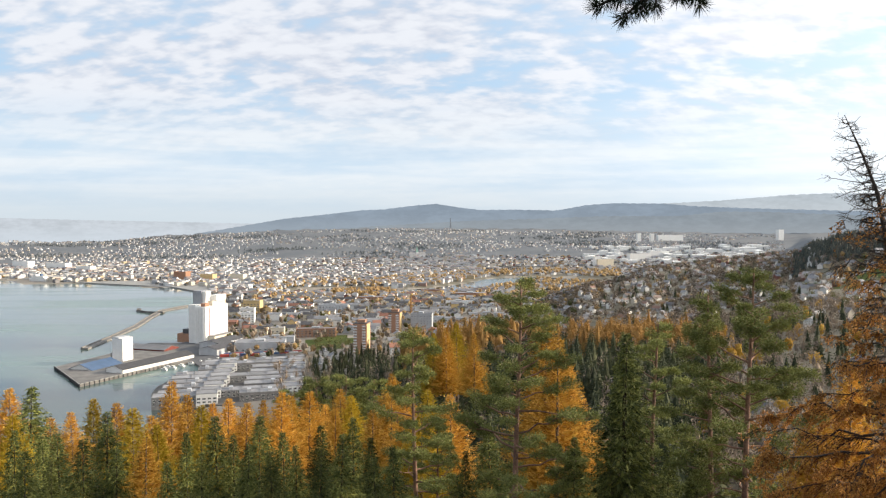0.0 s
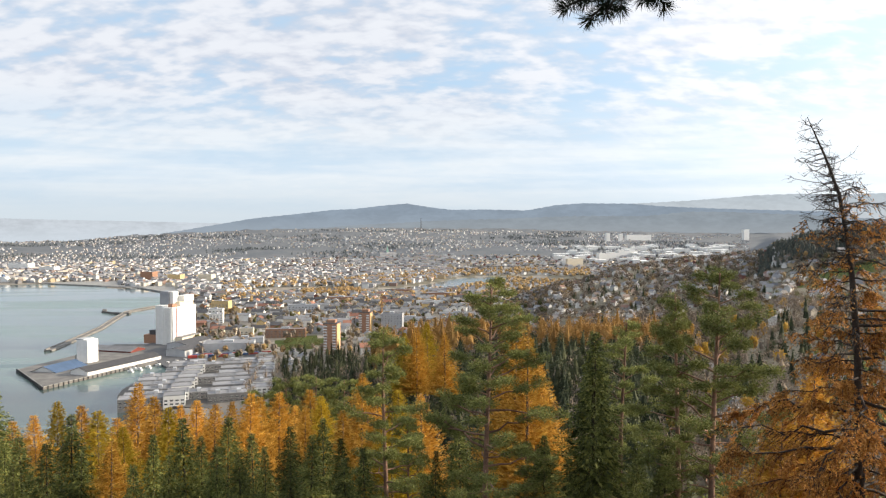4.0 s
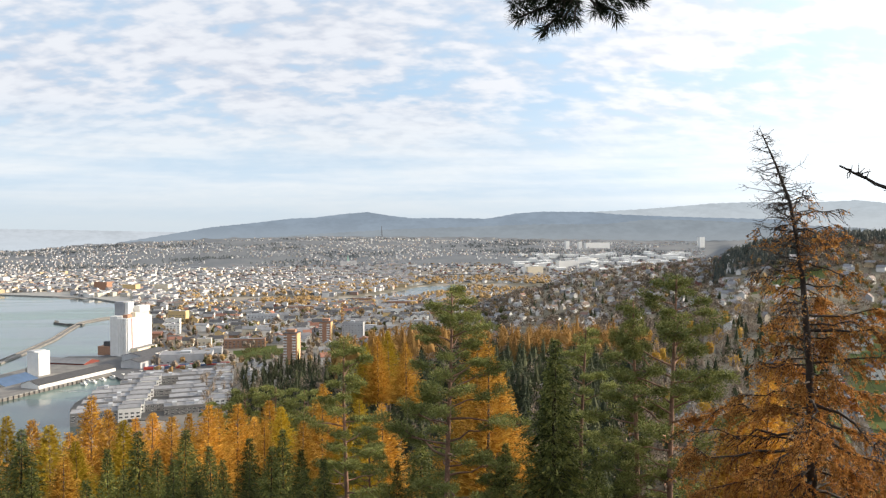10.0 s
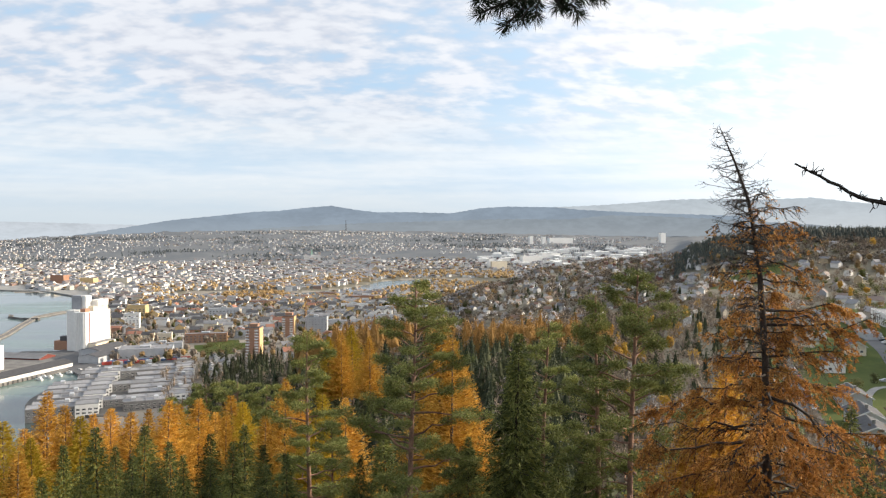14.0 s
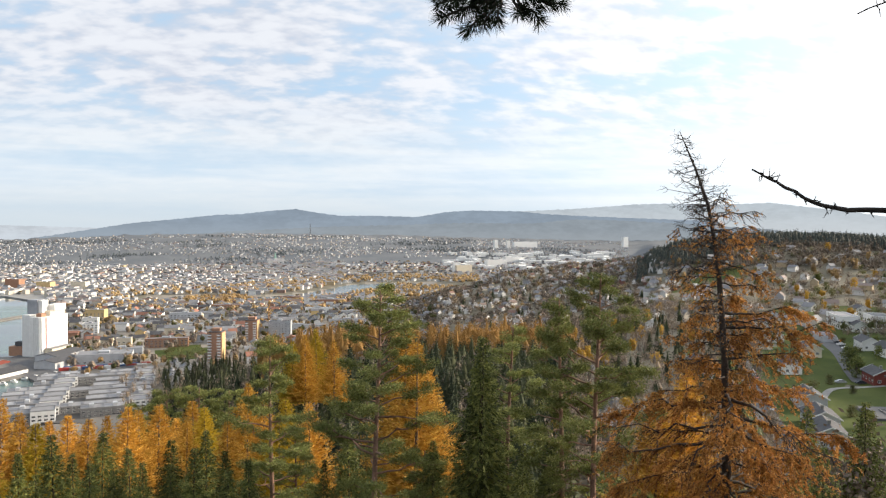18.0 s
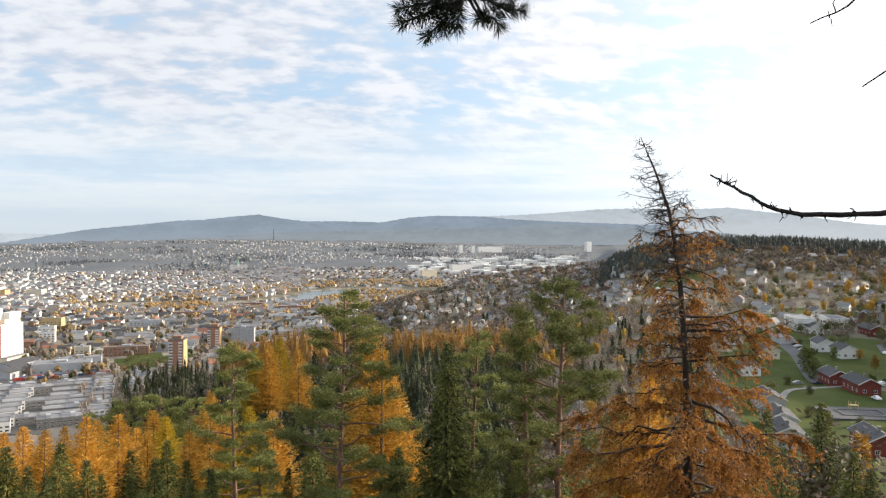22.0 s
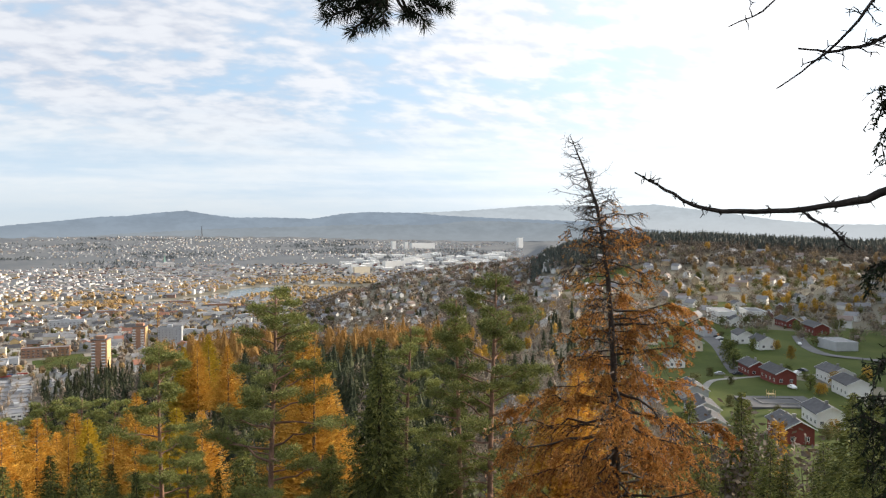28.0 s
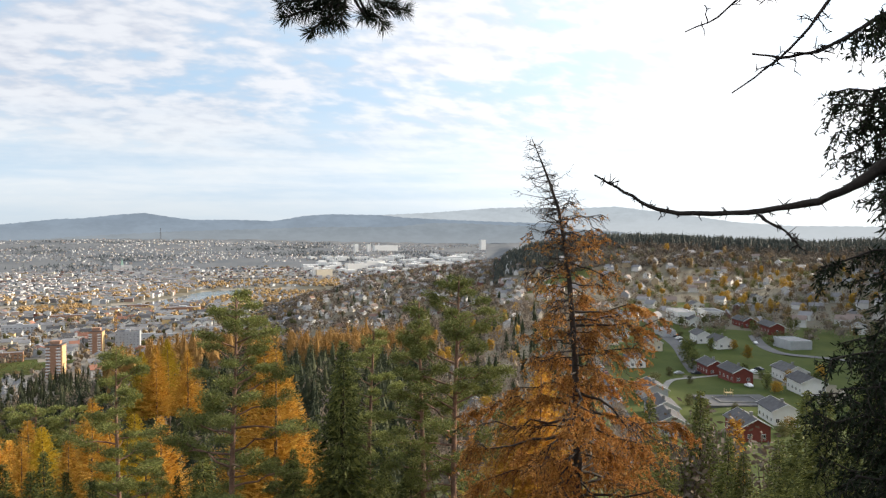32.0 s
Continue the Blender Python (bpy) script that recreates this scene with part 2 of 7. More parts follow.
M = {
    "soil": surface("forest_floor", (0.022, 0.019, 0.012), (0.06, 0.042, 0.022), 0.95, 0.12, 0.4, coords="World"),
    "grass": surface("autumn_grass", (0.046, 0.066, 0.016), (0.086, 0.10, 0.028), 0.95, 0.05, 0.3, coords="World", fine=14, spec=0.1),
    "town": surface("town_ground", (0.165, 0.148, 0.125), (0.28, 0.245, 0.195), 0.9, 0.02, 0.2, coords="World", fine=10),
    "scrub": surface("brown_scrub_ground", (0.095, 0.09, 0.065), (0.18, 0.158, 0.11), 0.95, 0.03, 0.3, coords="World", fine=12),
    # far hillside ground, greyed in its colour for distance haze
    "farland": surface("haze_grey_far_scrub", (0.088, 0.10, 0.112), (0.14, 0.146, 0.15), 0.95, 0.006, 0.2, coords="World", fine=9),
    "asphalt": surface("asphalt", (0.10, 0.10, 0.105), (0.15, 0.15, 0.15), 0.85, 0.15, 0.1, coords="World"),
    "concrete": surface("weathered_concrete", (0.20, 0.195, 0.185), (0.32, 0.31, 0.285), 0.85, 0.06, 0.15),
    "pier": surface("dark_pier_deck", (0.10, 0.095, 0.09), (0.19, 0.18, 0.165), 0.9, 0.08, 0.15),
    "white": surface("white_painted_wall", (0.74, 0.73, 0.70), (0.82, 0.81, 0.78), 0.7, 0.25, 0.05, vary=0.06),
    "cream": surface("cream_render", (0.66, 0.58, 0.44), (0.74, 0.66, 0.52), 0.75, 0.25, 0.05, vary=0.08),
    "greywall": surface("grey_metal_cladding", (0.40, 0.41, 0.43), (0.50, 0.51, 0.52), 0.6, 0.2, 0.05, vary=0.1),
    "silogrey": surface("shade_grey_silo_concrete", (0.25, 0.26, 0.28), (0.33, 0.34, 0.36), 0.8, 0.15, 0.1, vary=0.05),
    "red": surface("red_painted_boards", (0.17, 0.04, 0.03), (0.23, 0.055, 0.042), 0.75, 0.4, 0.1, vary=0.12),
    "brick": surface("orange_brick", (0.33, 0.18, 0.115), (0.42, 0.24, 0.155), 0.85, 0.5, 0.1, vary=0.08),
    "yellow": surface("yellow_render", (0.58, 0.42, 0.20), (0.68, 0.50, 0.26), 0.8, 0.3, 0.05, vary=0.1),
    "roof": surface("dark_grey_roofing", (0.055, 0.055, 0.06), (0.095, 0.095, 0.10), 0.85, 0.5, 0.15, vary=0.2),
    "lightroof": surface("pale_grey_roofing", (0.18, 0.18, 0.185), (0.27, 0.27, 0.275), 0.75, 0.15, 0.1, vary=0.2),
    "redroof": surface("red_roof_tiles", (0.24, 0.11, 0.075), (0.31, 0.15, 0.10), 0.85, 0.5, 0.15, vary=0.2),
    "blueroof": surface("blue_sheet_metal", (0.055, 0.095, 0.165), (0.085, 0.14, 0.24), 0.6, 0.1, 0.05, vary=0.05),
    "trim": surface("white_trim", (0.76, 0.75, 0.73), (0.82, 0.81, 0.79), 0.6, 1.0, 0.0, vary=0.04),
    "glass": surface("window_glass", (0.025, 0.03, 0.035), (0.05, 0.055, 0.06), 0.12, 0.6, 0.0, spec=0.6),
    "bark": surface("grey_brown_bark", (0.07, 0.055, 0.042), (0.16, 0.125, 0.095), 0.95, 2.2, 0.6),
    "pinebark": surface("orange_pine_bark", (0.10, 0.062, 0.048), (0.30, 0.175, 0.115), 0.95, 1.6, 0.6),
    "darkbark": surface("dark_spruce_bark", (0.022, 0.018, 0.015), (0.058, 0.045, 0.036), 0.95, 3.0, 0.6),
    "pine": leaves("pine_needles", [(0.072, 0.094, 0.036), (0.20, 0.222, 0.074), (0.38, 0.38, 0.125)], thin=0.2, spread=0.15),
    "spruce": leaves("spruce_needles", [(0.026, 0.036, 0.017), (0.11, 0.128, 0.042), (0.31, 0.315, 0.09)], thin=0.2),
    "darkspruce": leaves("dark_forest_needles", [(0.022, 0.028, 0.018), (0.045, 0.054, 0.03), (0.09, 0.096, 0.048)], thin=0.2),
    # needles again, with the shade put into a darker colour
    "shadespruce": leaves("shade_coloured_needles", [(0.010, 0.015, 0.009), (0.022, 0.030, 0.016), (0.045, 0.055, 0.026)], thin=0.08),
    "larch": leaves("golden_larch_needles", [(0.25, 0.12, 0.024), (0.55, 0.305, 0.05), (0.76, 0.50, 0.105)], spread=0.22, thin=0.28),
    "beltlarch": leaves("dull_larch_needles", [(0.24, 0.138, 0.05), (0.38, 0.22, 0.07), (0.49, 0.31, 0.115)], spread=0.2, thin=0.3),
    "limelarch": leaves("yellow_green_larch_needles", [(0.22, 0.15, 0.014), (0.42, 0.30, 0.03), (0.55, 0.42, 0.055)], spread=0.2, thin=0.35),
    "rust": leaves("rust_larch_needles", [(0.18, 0.074, 0.024), (0.46, 0.215, 0.058), (0.76, 0.44, 0.135)], spread=0.1, thin=0.28),
    "bare": leaves("grey_brown_twigs", [(0.125, 0.107, 0.09), (0.205, 0.168, 0.134), (0.30, 0.228, 0.155)], thin=0.1),
    # next four: distance haze mixed into the leaf colours
    "farbare": leaves("hazed_leafless_crowns", [(0.12, 0.126, 0.132), (0.16, 0.16, 0.16), (0.215, 0.20, 0.18)], thin=0.1),
    "ridge": leaves("hazed_ridge_needles", [(0.048, 0.06, 0.056), (0.075, 0.086, 0.074), (0.125, 0.125, 0.10)], thin=0.1),
    "farwood": leaves("hazed_far_woods", [(0.09, 0.102, 0.11), (0.12, 0.132, 0.136), (0.155, 0.162, 0.16)], thin=0.1),
    "fartan": leaves("hazed_far_foliage", [(0.22, 0.165, 0.10), (0.34, 0.235, 0.115), (0.44, 0.30, 0.13)], thin=0.2),
    "tan": leaves("faded_tan_leaves", [(0.22, 0.155, 0.085), (0.34, 0.23, 0.11), (0.44, 0.30, 0.13)], thin=0.3),
    "gold": leaves("yellow_birch_leaves", [(0.30, 0.17, 0.03), (0.42, 0.26, 0.05), (0.50, 0.34, 0.07)], thin=0.4),
    "green": leaves("olive_broadleaf_leaves", [(0.065, 0.072, 0.032), (0.115, 0.115, 0.05), (0.18, 0.165, 0.07)]),
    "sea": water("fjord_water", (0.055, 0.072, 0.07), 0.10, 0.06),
    "river": water("river_water", (0.04, 0.05, 0.055), 0.05, 0.05),
}

# ---- mesh helpers ----
class Soup:
    """Collects vertices and faces of one mesh."""

    def __init__(self):
        self.v, self.f, self.m, self.n = [], [], [], 0

    def add(self, verts, faces, mat=0):
        verts = np.asarray(verts, float).reshape(-1, 3)
        faces = np.asarray(faces, int)
        self.v.append(verts)
        self.f.extend((faces + self.n).tolist())
        self.m.extend([mat] * len(faces))
        self.n += len(verts)
        return self

    def mesh(self, name, *mats, smooth=False):
        me = bpy.data.meshes.new(name)
        me.from_pydata(np.concatenate(self.v).tolist(), [], self.f)
        for q in mats:
            me.materials.append(q)
        if len(mats) > 1:
            me.polygons.foreach_set("material_index", self.m)
        if smooth:
            me.polygons.foreach_set("use_smooth", [True] * len(me.polygons))
        me.update()
        return me


def part(name, shape, material, parent=None, label=""):
    """Links a mesh as one object under a thing or a part."""
    me = shape.mesh(name, material) if isinstance(shape, Soup) else shape
    ob = new(name, me)
    if parent is not None:
        ob.parent = parent
    return tagged(ob, label)


BOX_F = [(0, 3, 2, 1), (4, 5, 6, 7), (0, 1, 5, 4), (1, 2, 6, 5), (2, 3, 7, 6), (3, 0, 4, 7)]


def box(s, x0, y0, z0, x1, y1, z1, mat=0):
    return s.add([(x0, y0, z0), (x1, y0, z0), (x1, y1, z0), (x0, y1, z0), (x0, y0, z1), (x1, y0, z1), (x1, y1, z1), (x0, y1, z1)], BOX_F, mat)


def tube(s, pts, radii, sides=6, mat=0):
    """A bent tapering rod through pts."""
    pts = np.asarray(pts, float)
    tang = np.gradient(pts, axis=0)
    tang /= np.linalg.norm(tang, axis=1)[:, None] + 1e-9
    ref = np.array([0.0, 0, 1]) if abs(tang[0][2]) < 0.8 else np.array([1.0, 0, 0])
    a = np.cross(tang, ref)
    a /= np.linalg.norm(a, axis=1)[:, None] + 1e-9
    b = np.cross(tang, a)
    ang = np.arange(sides) * 2 * np.pi / sides
    ring = a[:, None] * np.cos(ang)[None, :, None] + b[:, None] * np.sin(ang)[None, :, None]
    v = pts[:, None] + ring * np.asarray(radii, float)[:, None, None]
    n = len(pts)
    i, j = np.meshgrid(np.arange(n - 1), np.arange(sides), indexing="ij")
    k = (j + 1) % sides
    f = np.stack([i * sides + j, i * sides + k, (i + 1) * sides + k, (i + 1) * sides + j], -1).reshape(-1, 4)
    return s.add(v.reshape(-1, 3), f, mat)


def blades(s, base, way_to, length, width, rng, mat=0):
    """Thin leaf-shaped sprays: one diamond each, from base along way_to."""
    n = len(base)
    if not n:
        return s
    d = way_to / (np.linalg.norm(way_to, axis=1)[:, None] + 1e-9)
    side = np.cross(d, rng.normal(size=(n, 3)))
    side /= np.linalg.norm(side, axis=1)[:, None] + 1e-9
    L, W = np.broadcast_to(length, n)[:, None], np.broadcast_to(width, n)[:, None]
    v = np.stack([base, base + d * L * 0.45 + side * W * 0.5, base + d * L, base + d * L * 0.45 - side * W * 0.5], 1)
    return s.add(v.reshape(-1, 3), np.arange(n * 4).reshape(-1, 4), mat)

# ---- the land ----
# Height of the ground along lines from the hilltop: bearing to the right in degrees, then distance and height.
SLOPE = [(0, 134.4), (5, 133.9), (14, 128.5), (30, 119), (45, 110.5), (60, 103.5), (75, 98), (95, 91)]
LAND = [
    (-34, SLOPE + [(130, 78), (220, 42), (320, 14), (400, 2), (430, -3), (2180, -3), (2260, 2.5), (2800, 6), (3300, 25), (3800, 62), (4100, 60), (4500, 0), (4990, -3)]),
    (-24, SLOPE + [(130, 78), (220, 44), (320, 16), (430, 3), (480, -3), (1960, -3), (2010, 2.5), (2600, 6), (3200, 22), (3800, 55), (4200, 55), (4600, 20), (4990, 20)]),
    (-19.5, SLOPE + [(130, 79), (220, 46), (340, 16), (460, 4), (540, 1), (580, -3), (1740, -3), (1800, 2.2), (2400, 5), (3000, 22), (3700, 68), (4200, 84), (4990, 70)]),
    (-15.8, SLOPE + [(130, 79), (220, 48), (340, 18), (460, 4), (560, 2.0), (700, 2.0), (1500, 2.2), (2400, 5), (2900, 20), (3500, 66), (4200, 96), (4990, 80)]),
    (-10, SLOPE + [(130, 80), (220, 52), (330, 26), (430, 10), (520, 4), (800, 4), (2300, 5), (2700, 14), (3200, 50), (3700, 92), (4200, 112), (4990, 95)]),
    (-3, SLOPE + [(130, 82), (200, 70), (300, 60), (410, 54), (500, 36), (600, 14), (760, 6), (2300, 5), (2700, 16), (3200, 55), (3700, 98), (4200, 118), (4990, 100)]),
    (6, SLOPE + [(130, 84), (200, 74), (300, 68), (430, 62), (520, 50), (640, 26), (800, 10), (2100, 5), (2600, 20), (3100, 50), (3700, 88), (4300, 112), (4990, 100)]),
    (8, SLOPE + [(130, 84), (200, 75), (300, 69), (430, 63), (520, 51), (640, 28), (760, 20), (900, 26), (1000, 27), (1200, 10), (2100, 6), (2600, 22), (3100, 50), (3700, 86), (4300, 110), (4990, 100)]),
    (11.4, SLOPE + [(130, 85), (200, 76), (300, 71), (430, 64), (540, 52), (700, 36), (900, 42), (1080, 50), (1250, 40), (1500, 12), (2100, 8), (2700, 28), (3500, 68), (4200, 100), (4990, 92)]),
    (16, SLOPE + [(130, 86), (200, 77), (300, 72), (430, 65), (560, 54), (760, 46), (1000, 58), (1200, 68), (1350, 60), (1600, 20), (2200, 16), (2800, 34), (3500, 62), (4200, 93), (4990, 90)]),
    (21, SLOPE + [(130, 87), (200, 78), (300, 73), (480, 65), (700, 56), (1000, 68), (1250, 80), (1400, 74), (1700, 36), (2200, 26), (2800, 42), (3500, 62), (4200, 85), (4990, 85)]),
    (24.5, SLOPE + [(130, 88), (200, 78), (300, 75), (600, 68), (850, 68), (1050, 82), (1280, 90), (1450, 82), (1800, 48), (2300, 40), (2800, 48), (3500, 60), (4200, 80), (4990, 85)]),
    (26, SLOPE + [(130, 88), (200, 78), (300, 76), (700, 73), (860, 76), (980, 94), (1060, 103), (1300, 100), (2000, 80), (4990, 90)]),
    (28, SLOPE + [(130, 88), (200, 78), (300, 76), (700, 76), (860, 80), (980, 103), (1060, 116), (1300, 112), (2000, 90), (4990, 90)]),
    (32.6, SLOPE + [(130, 88), (200, 77), (300, 76), (700, 78), (860, 90), (1080, 128), (1300, 122), (2000, 100), (4990, 90)]),
    (36, SLOPE + [(130, 88), (200, 77), (300, 76), (700, 79), (880, 94), (1080, 127), (1300, 122), (2000, 100), (4990, 90)]),
    (41, SLOPE + [(130, 88), (200, 77), (300, 76), (700, 80), (900, 95), (1080, 121), (1300, 118), (2000, 100), (4990, 90)]),
    (47, SLOPE + [(130, 88), (200, 77), (300, 76), (700, 80), (900, 94), (1100, 117), (1300, 115), (2000, 100), (4990, 90)]),
    (52, SLOPE + [(130, 88), (200, 77), (300, 76), (700, 80), (900, 90), (1100, 118), (1300, 116), (2000, 100), (4990, 90)]),
    # unseen hill right of the view, raised to shade the valley
    (57, SLOPE + [(130, 90), (200, 86), (330, 95), (480, 150), (620, 195), (800, 210), (1300, 190), (2000, 120), (4990, 100)]),
    (74, [(0, 134.4), (60, 118), (130, 106), (200, 104), (330, 120), (480, 160), (620, 190), (800, 200), (1300, 180), (4990, 100)]),
    (95, [(0, 134.4), (100, 130), (400, 135), (1500, 120), (4990, 100)]),
    (250, [(0, 134.4), (100, 140), (400, 150), (1500, 160), (4990, 150)]),
]
BEAR = np.array([b for b, _ in LAND] + [326.0])
STEPS = np.unique(np.concatenate([[0, 2.5, 5, 8, 11, 14], 14 * 1.0295 ** np.arange(1, 203), [4990.0]]))
STEPS = STEPS[STEPS <= 4990]
TABLE = np.array([np.interp(STEPS, *np.array(p).T) for _, p in LAND] + [np.interp(STEPS, *np.array(LAND[0][1]).T)])

# the river, from its mouth behind the harbour round the old town
RIVER = np.array([(-260.0, 1560.0), (-150, 1530), (-60, 1500), (20, 1580), (90, 1700), (150, 1850), (260, 1900), (330, 1800), (380, 1700), (500, 1760), (640, 1900), (820, 2050)])


def river_gap(x, y):
    """Distance from the river's middle."""
    best = np.full(np.shape(x), 1e9)
    for (ax, ay), (bx, by) in zip(RIVER[:-1], RIVER[1:]):
        t = np.clip(((x - ax) * (bx - ax) + (y - ay) * (by - ay)) / ((bx - ax) ** 2 + (by - ay) ** 2), 0, 1)
        best = np.minimum(best, np.hypot(x - ax - t * (bx - ax), y - ay - t * (by - ay)))
    return best


def ripple(x, y):
    return np.sin(x * 0.021 + 1.3) * np.cos(y * 0.017) + 0.5 * np.sin(x * 0.053 + y * 0.041) + 0.3 * np.sin(x * 0.13 - y * 0.11)


def ground(x, y):
    x, y = np.asarray(x, float), np.asarray(y, float)
    d = np.hypot(x, y)
    b = np.degrees(np.arctan2(x, y))
    b = np.where(b < -34, b + 360, b)
    i = np.clip(np.searchsorted(BEAR, b) - 1, 0, len(BEAR) - 2)
    f = (b - BEAR[i]) / (BEAR[i + 1] - BEAR[i])
    f = f * f * (3 - 2 * f)
    j = np.clip(np.searchsorted(STEPS, d) - 1, 0, len(STEPS) - 2)
    g = np.clip((d - STEPS[j]) / (STEPS[j + 1] - STEPS[j]), 0, 1)
    z = (TABLE[i, j] * (1 - g) + TABLE[i, j + 1] * g) * (1 - f) + (TABLE[i + 1, j] * (1 - g) + TABLE[i + 1, j + 1] * g) * f
    amp = np.interp(d, [0, 12, 60, 300, 2500, 4000], [0, 0.2, 0.8, 1.2, 1.4, 5]) * np.clip((z - 8) / 20, 0, 1)
    z = z + ripple(x, y) * amp
    return z - 5.0 * np.clip(1.6 - river_gap(x, y) / 44.0, 0, 1) * (z < 30)


LAWN = [(196, 228, 40, 28), (245, 285, 38, 30), (285, 340, 28, 26), (170, 188, 30, 16), (-120, 850, 40, 40), (440, 760, 40, 26)]


def on_lawn(x, y):
    r = np.full(np.shape(x), 9.0)
    for cx, cy, a, b in LAWN:
        r = np.minimum(r, np.hypot((x - cx) / a, (y - cy) / b) + 0.12 * np.sin(x * 0.11) + 0.1 * np.cos(y * 0.09))
    return r < 1


fine = np.arange(-36, 56.01, 0.28)
coarse = np.arange(60, 324, 6.0)
az = np.radians(np.concatenate([fine, coarse]))
A, D = np.meshgrid(az, STEPS[1:], indexing="ij")
gx, gy = np.sin(A) * D, np.cos(A) * D
gz = ground(gx, gy)
na, nd = A.shape
ia, jd = np.meshgrid(np.arange(na), np.arange(nd - 1), indexing="ij")
ka = (ia + 1) % na
quads = np.stack([ia * nd + jd, ia * nd + jd + 1, ka * nd + jd + 1, ka * nd + jd], -1).reshape(-1, 4)
land = Soup()
land.add(np.stack([gx, gy, gz], -1).reshape(-1, 3), quads)
tip = len(gx.ravel())
land.v.append(np.array([[0.0, 0.0, 134.4]]))
land.f.extend([[tip, i * nd, ((i + 1) % na) * nd] for i in range(na)])
fx, fy = (gx[:, :-1] + gx[ka[:, 0], :-1]).ravel() / 2, (gy[:, :-1] + gy[ka[:, 0], :-1]).ravel() / 2
fd, fb = np.hypot(fx, fy), np.degrees(np.arctan2(fx, fy))
use = np.where(fd > 520, 2, 0)
use = np.where((fd > 190) & (fb > 24), 3, use)
use = np.where((fd < 900) & (fb < 24) & (ground(fx, fy) > 7.5), 0, use)
use = np.where((fd > 700) & (fd < 1900) & (fb > 10) & (fb < 25), 3, use)
use = np.where((fd > 1010) & (fb > 25), 0, use)
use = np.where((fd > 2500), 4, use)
use = np.where((river_gap(fx, fy) < 105) & (river_gap(fx, fy) > 44), 3, use)
use = np.where((fd > 110) & (fd < 520) & (fb > 28) & (np.sin(fx * 0.05) + np.sin(fy * 0.043 + 1) > -1.1), 1, use)
use = np.where((fd > 520) & (fd < 1000) & (fb > 25) & (np.sin(fx * 0.021) + np.sin(fy * 0.027 + 1) > 1.4), 1, use)
use = np.where(on_lawn(fx, fy), 1, use)
land.m = use.tolist() + [0] * na
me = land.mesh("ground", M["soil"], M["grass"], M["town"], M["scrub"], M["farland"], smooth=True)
ob_ground = tagged(new("ground", me), "wooded hillside falling to town, lawns and far hills", "ground", kind="structure")

s = Soup()
r_sea = np.array([60.0, 600, 1500, 3000, 4980])
a_sea = np.radians(np.arange(0, 360, 4.0))
ring = np.stack([np.sin(a_sea)[None] * r_sea[:, None], np.cos(a_sea)[None] * r_sea[:, None], np.zeros((5, 90))], -1).reshape(-1, 3)
s.add(ring, [(i * 90 + j, (i + 1) * 90 + j, (i + 1) * 90 + (j + 1) % 90, i * 90 + (j + 1) % 90) for i in range(4) for j in range(90)])
tagged(new("water", s.mesh("water", M["sea"])), "calm grey-blue fjord water reflecting the pale sky", "water", kind="structure")

s = Soup()
tang = np.gradient(RIVER, axis=0)
tang /= np.linalg.norm(tang, axis=1)[:, None]
nrm = np.stack([-tang[:, 1], tang[:, 0]], -1)
lo, hi = RIVER - nrm * 62, RIVER + nrm * 62
k = len(RIVER)
s.add(np.concatenate([np.c_[lo, np.full(k, 3.4)], np.c_[hi, np.full(k, 3.4)]]), [(i, i + 1, k + i + 1, k + i) for i in range(k - 1)])
tagged(new("river", s.mesh("river", M["river"])), "pale river bending between grassy banks", "river", kind="structure")

# far hills behind everything
def hills(name, pts, dist, low, mat, label, rough):
    s = Soup()
    b = np.arange(pts[0][0], pts[-1][0] + 0.01, 0.12)
    e = np.interp(b, *np.array(pts, float).T)
    rng = np.random.default_rng(5)
    e = e + rough * (np.sin(b * 9.1) * 0.4 + np.sin(b * 21.0 + 1) * 0.25 + rng.normal(size=len(b)) * 0.25)
    q = np.radians(b)
    rows = []
    for f in (0.0, 0.5, 1.0):
        h = EYE + dist * np.tan(np.radians(low + (e - low) * f))
        rows.append(np.stack([np.sin(q) * (dist - 120 * (1 - f)), np.cos(q) * (dist - 120 * (1 - f)), h], -1))
    n = len(b)
    s.add(np.concatenate(rows), [(i * n + j, i * n + j + 1, (i + 1) * n + j + 1, (i + 1) * n + j) for i in range(2) for j in range(n - 1)])
    return tagged(new(name, s.mesh(name, mat)), label, "hills", kind="structure")


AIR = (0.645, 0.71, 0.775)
hills("backdrop", [(-60, 0.55), (-30, 0.5), (-24, 0.35), (-17, 0.2), (-10, 0.0), (70, 0.0)], 4950, -2.2, distance("hazed_far_shore", (0.60, 0.65, 0.705), AIR, 40, 150), "pale far shore across the hazy fjord", 0.02)
hills("backdrop_far_ridge", [(8, 0.3), (16, 1.5), (20, 1.68), (24.4, 2.0), (27, 2.06), (30, 1.95), (33.5, 2.05), (38, 1.45), (41.5, 0.9), (45, 0.6), (52, 0.5), (60, 0.3)], 4900, -2.0, distance("hazed_far_ridge", (0.50, 0.56, 0.61), (0.62, 0.66, 0.69), 110, 330), "pale wooded ridge far off in the haze", 0.03)
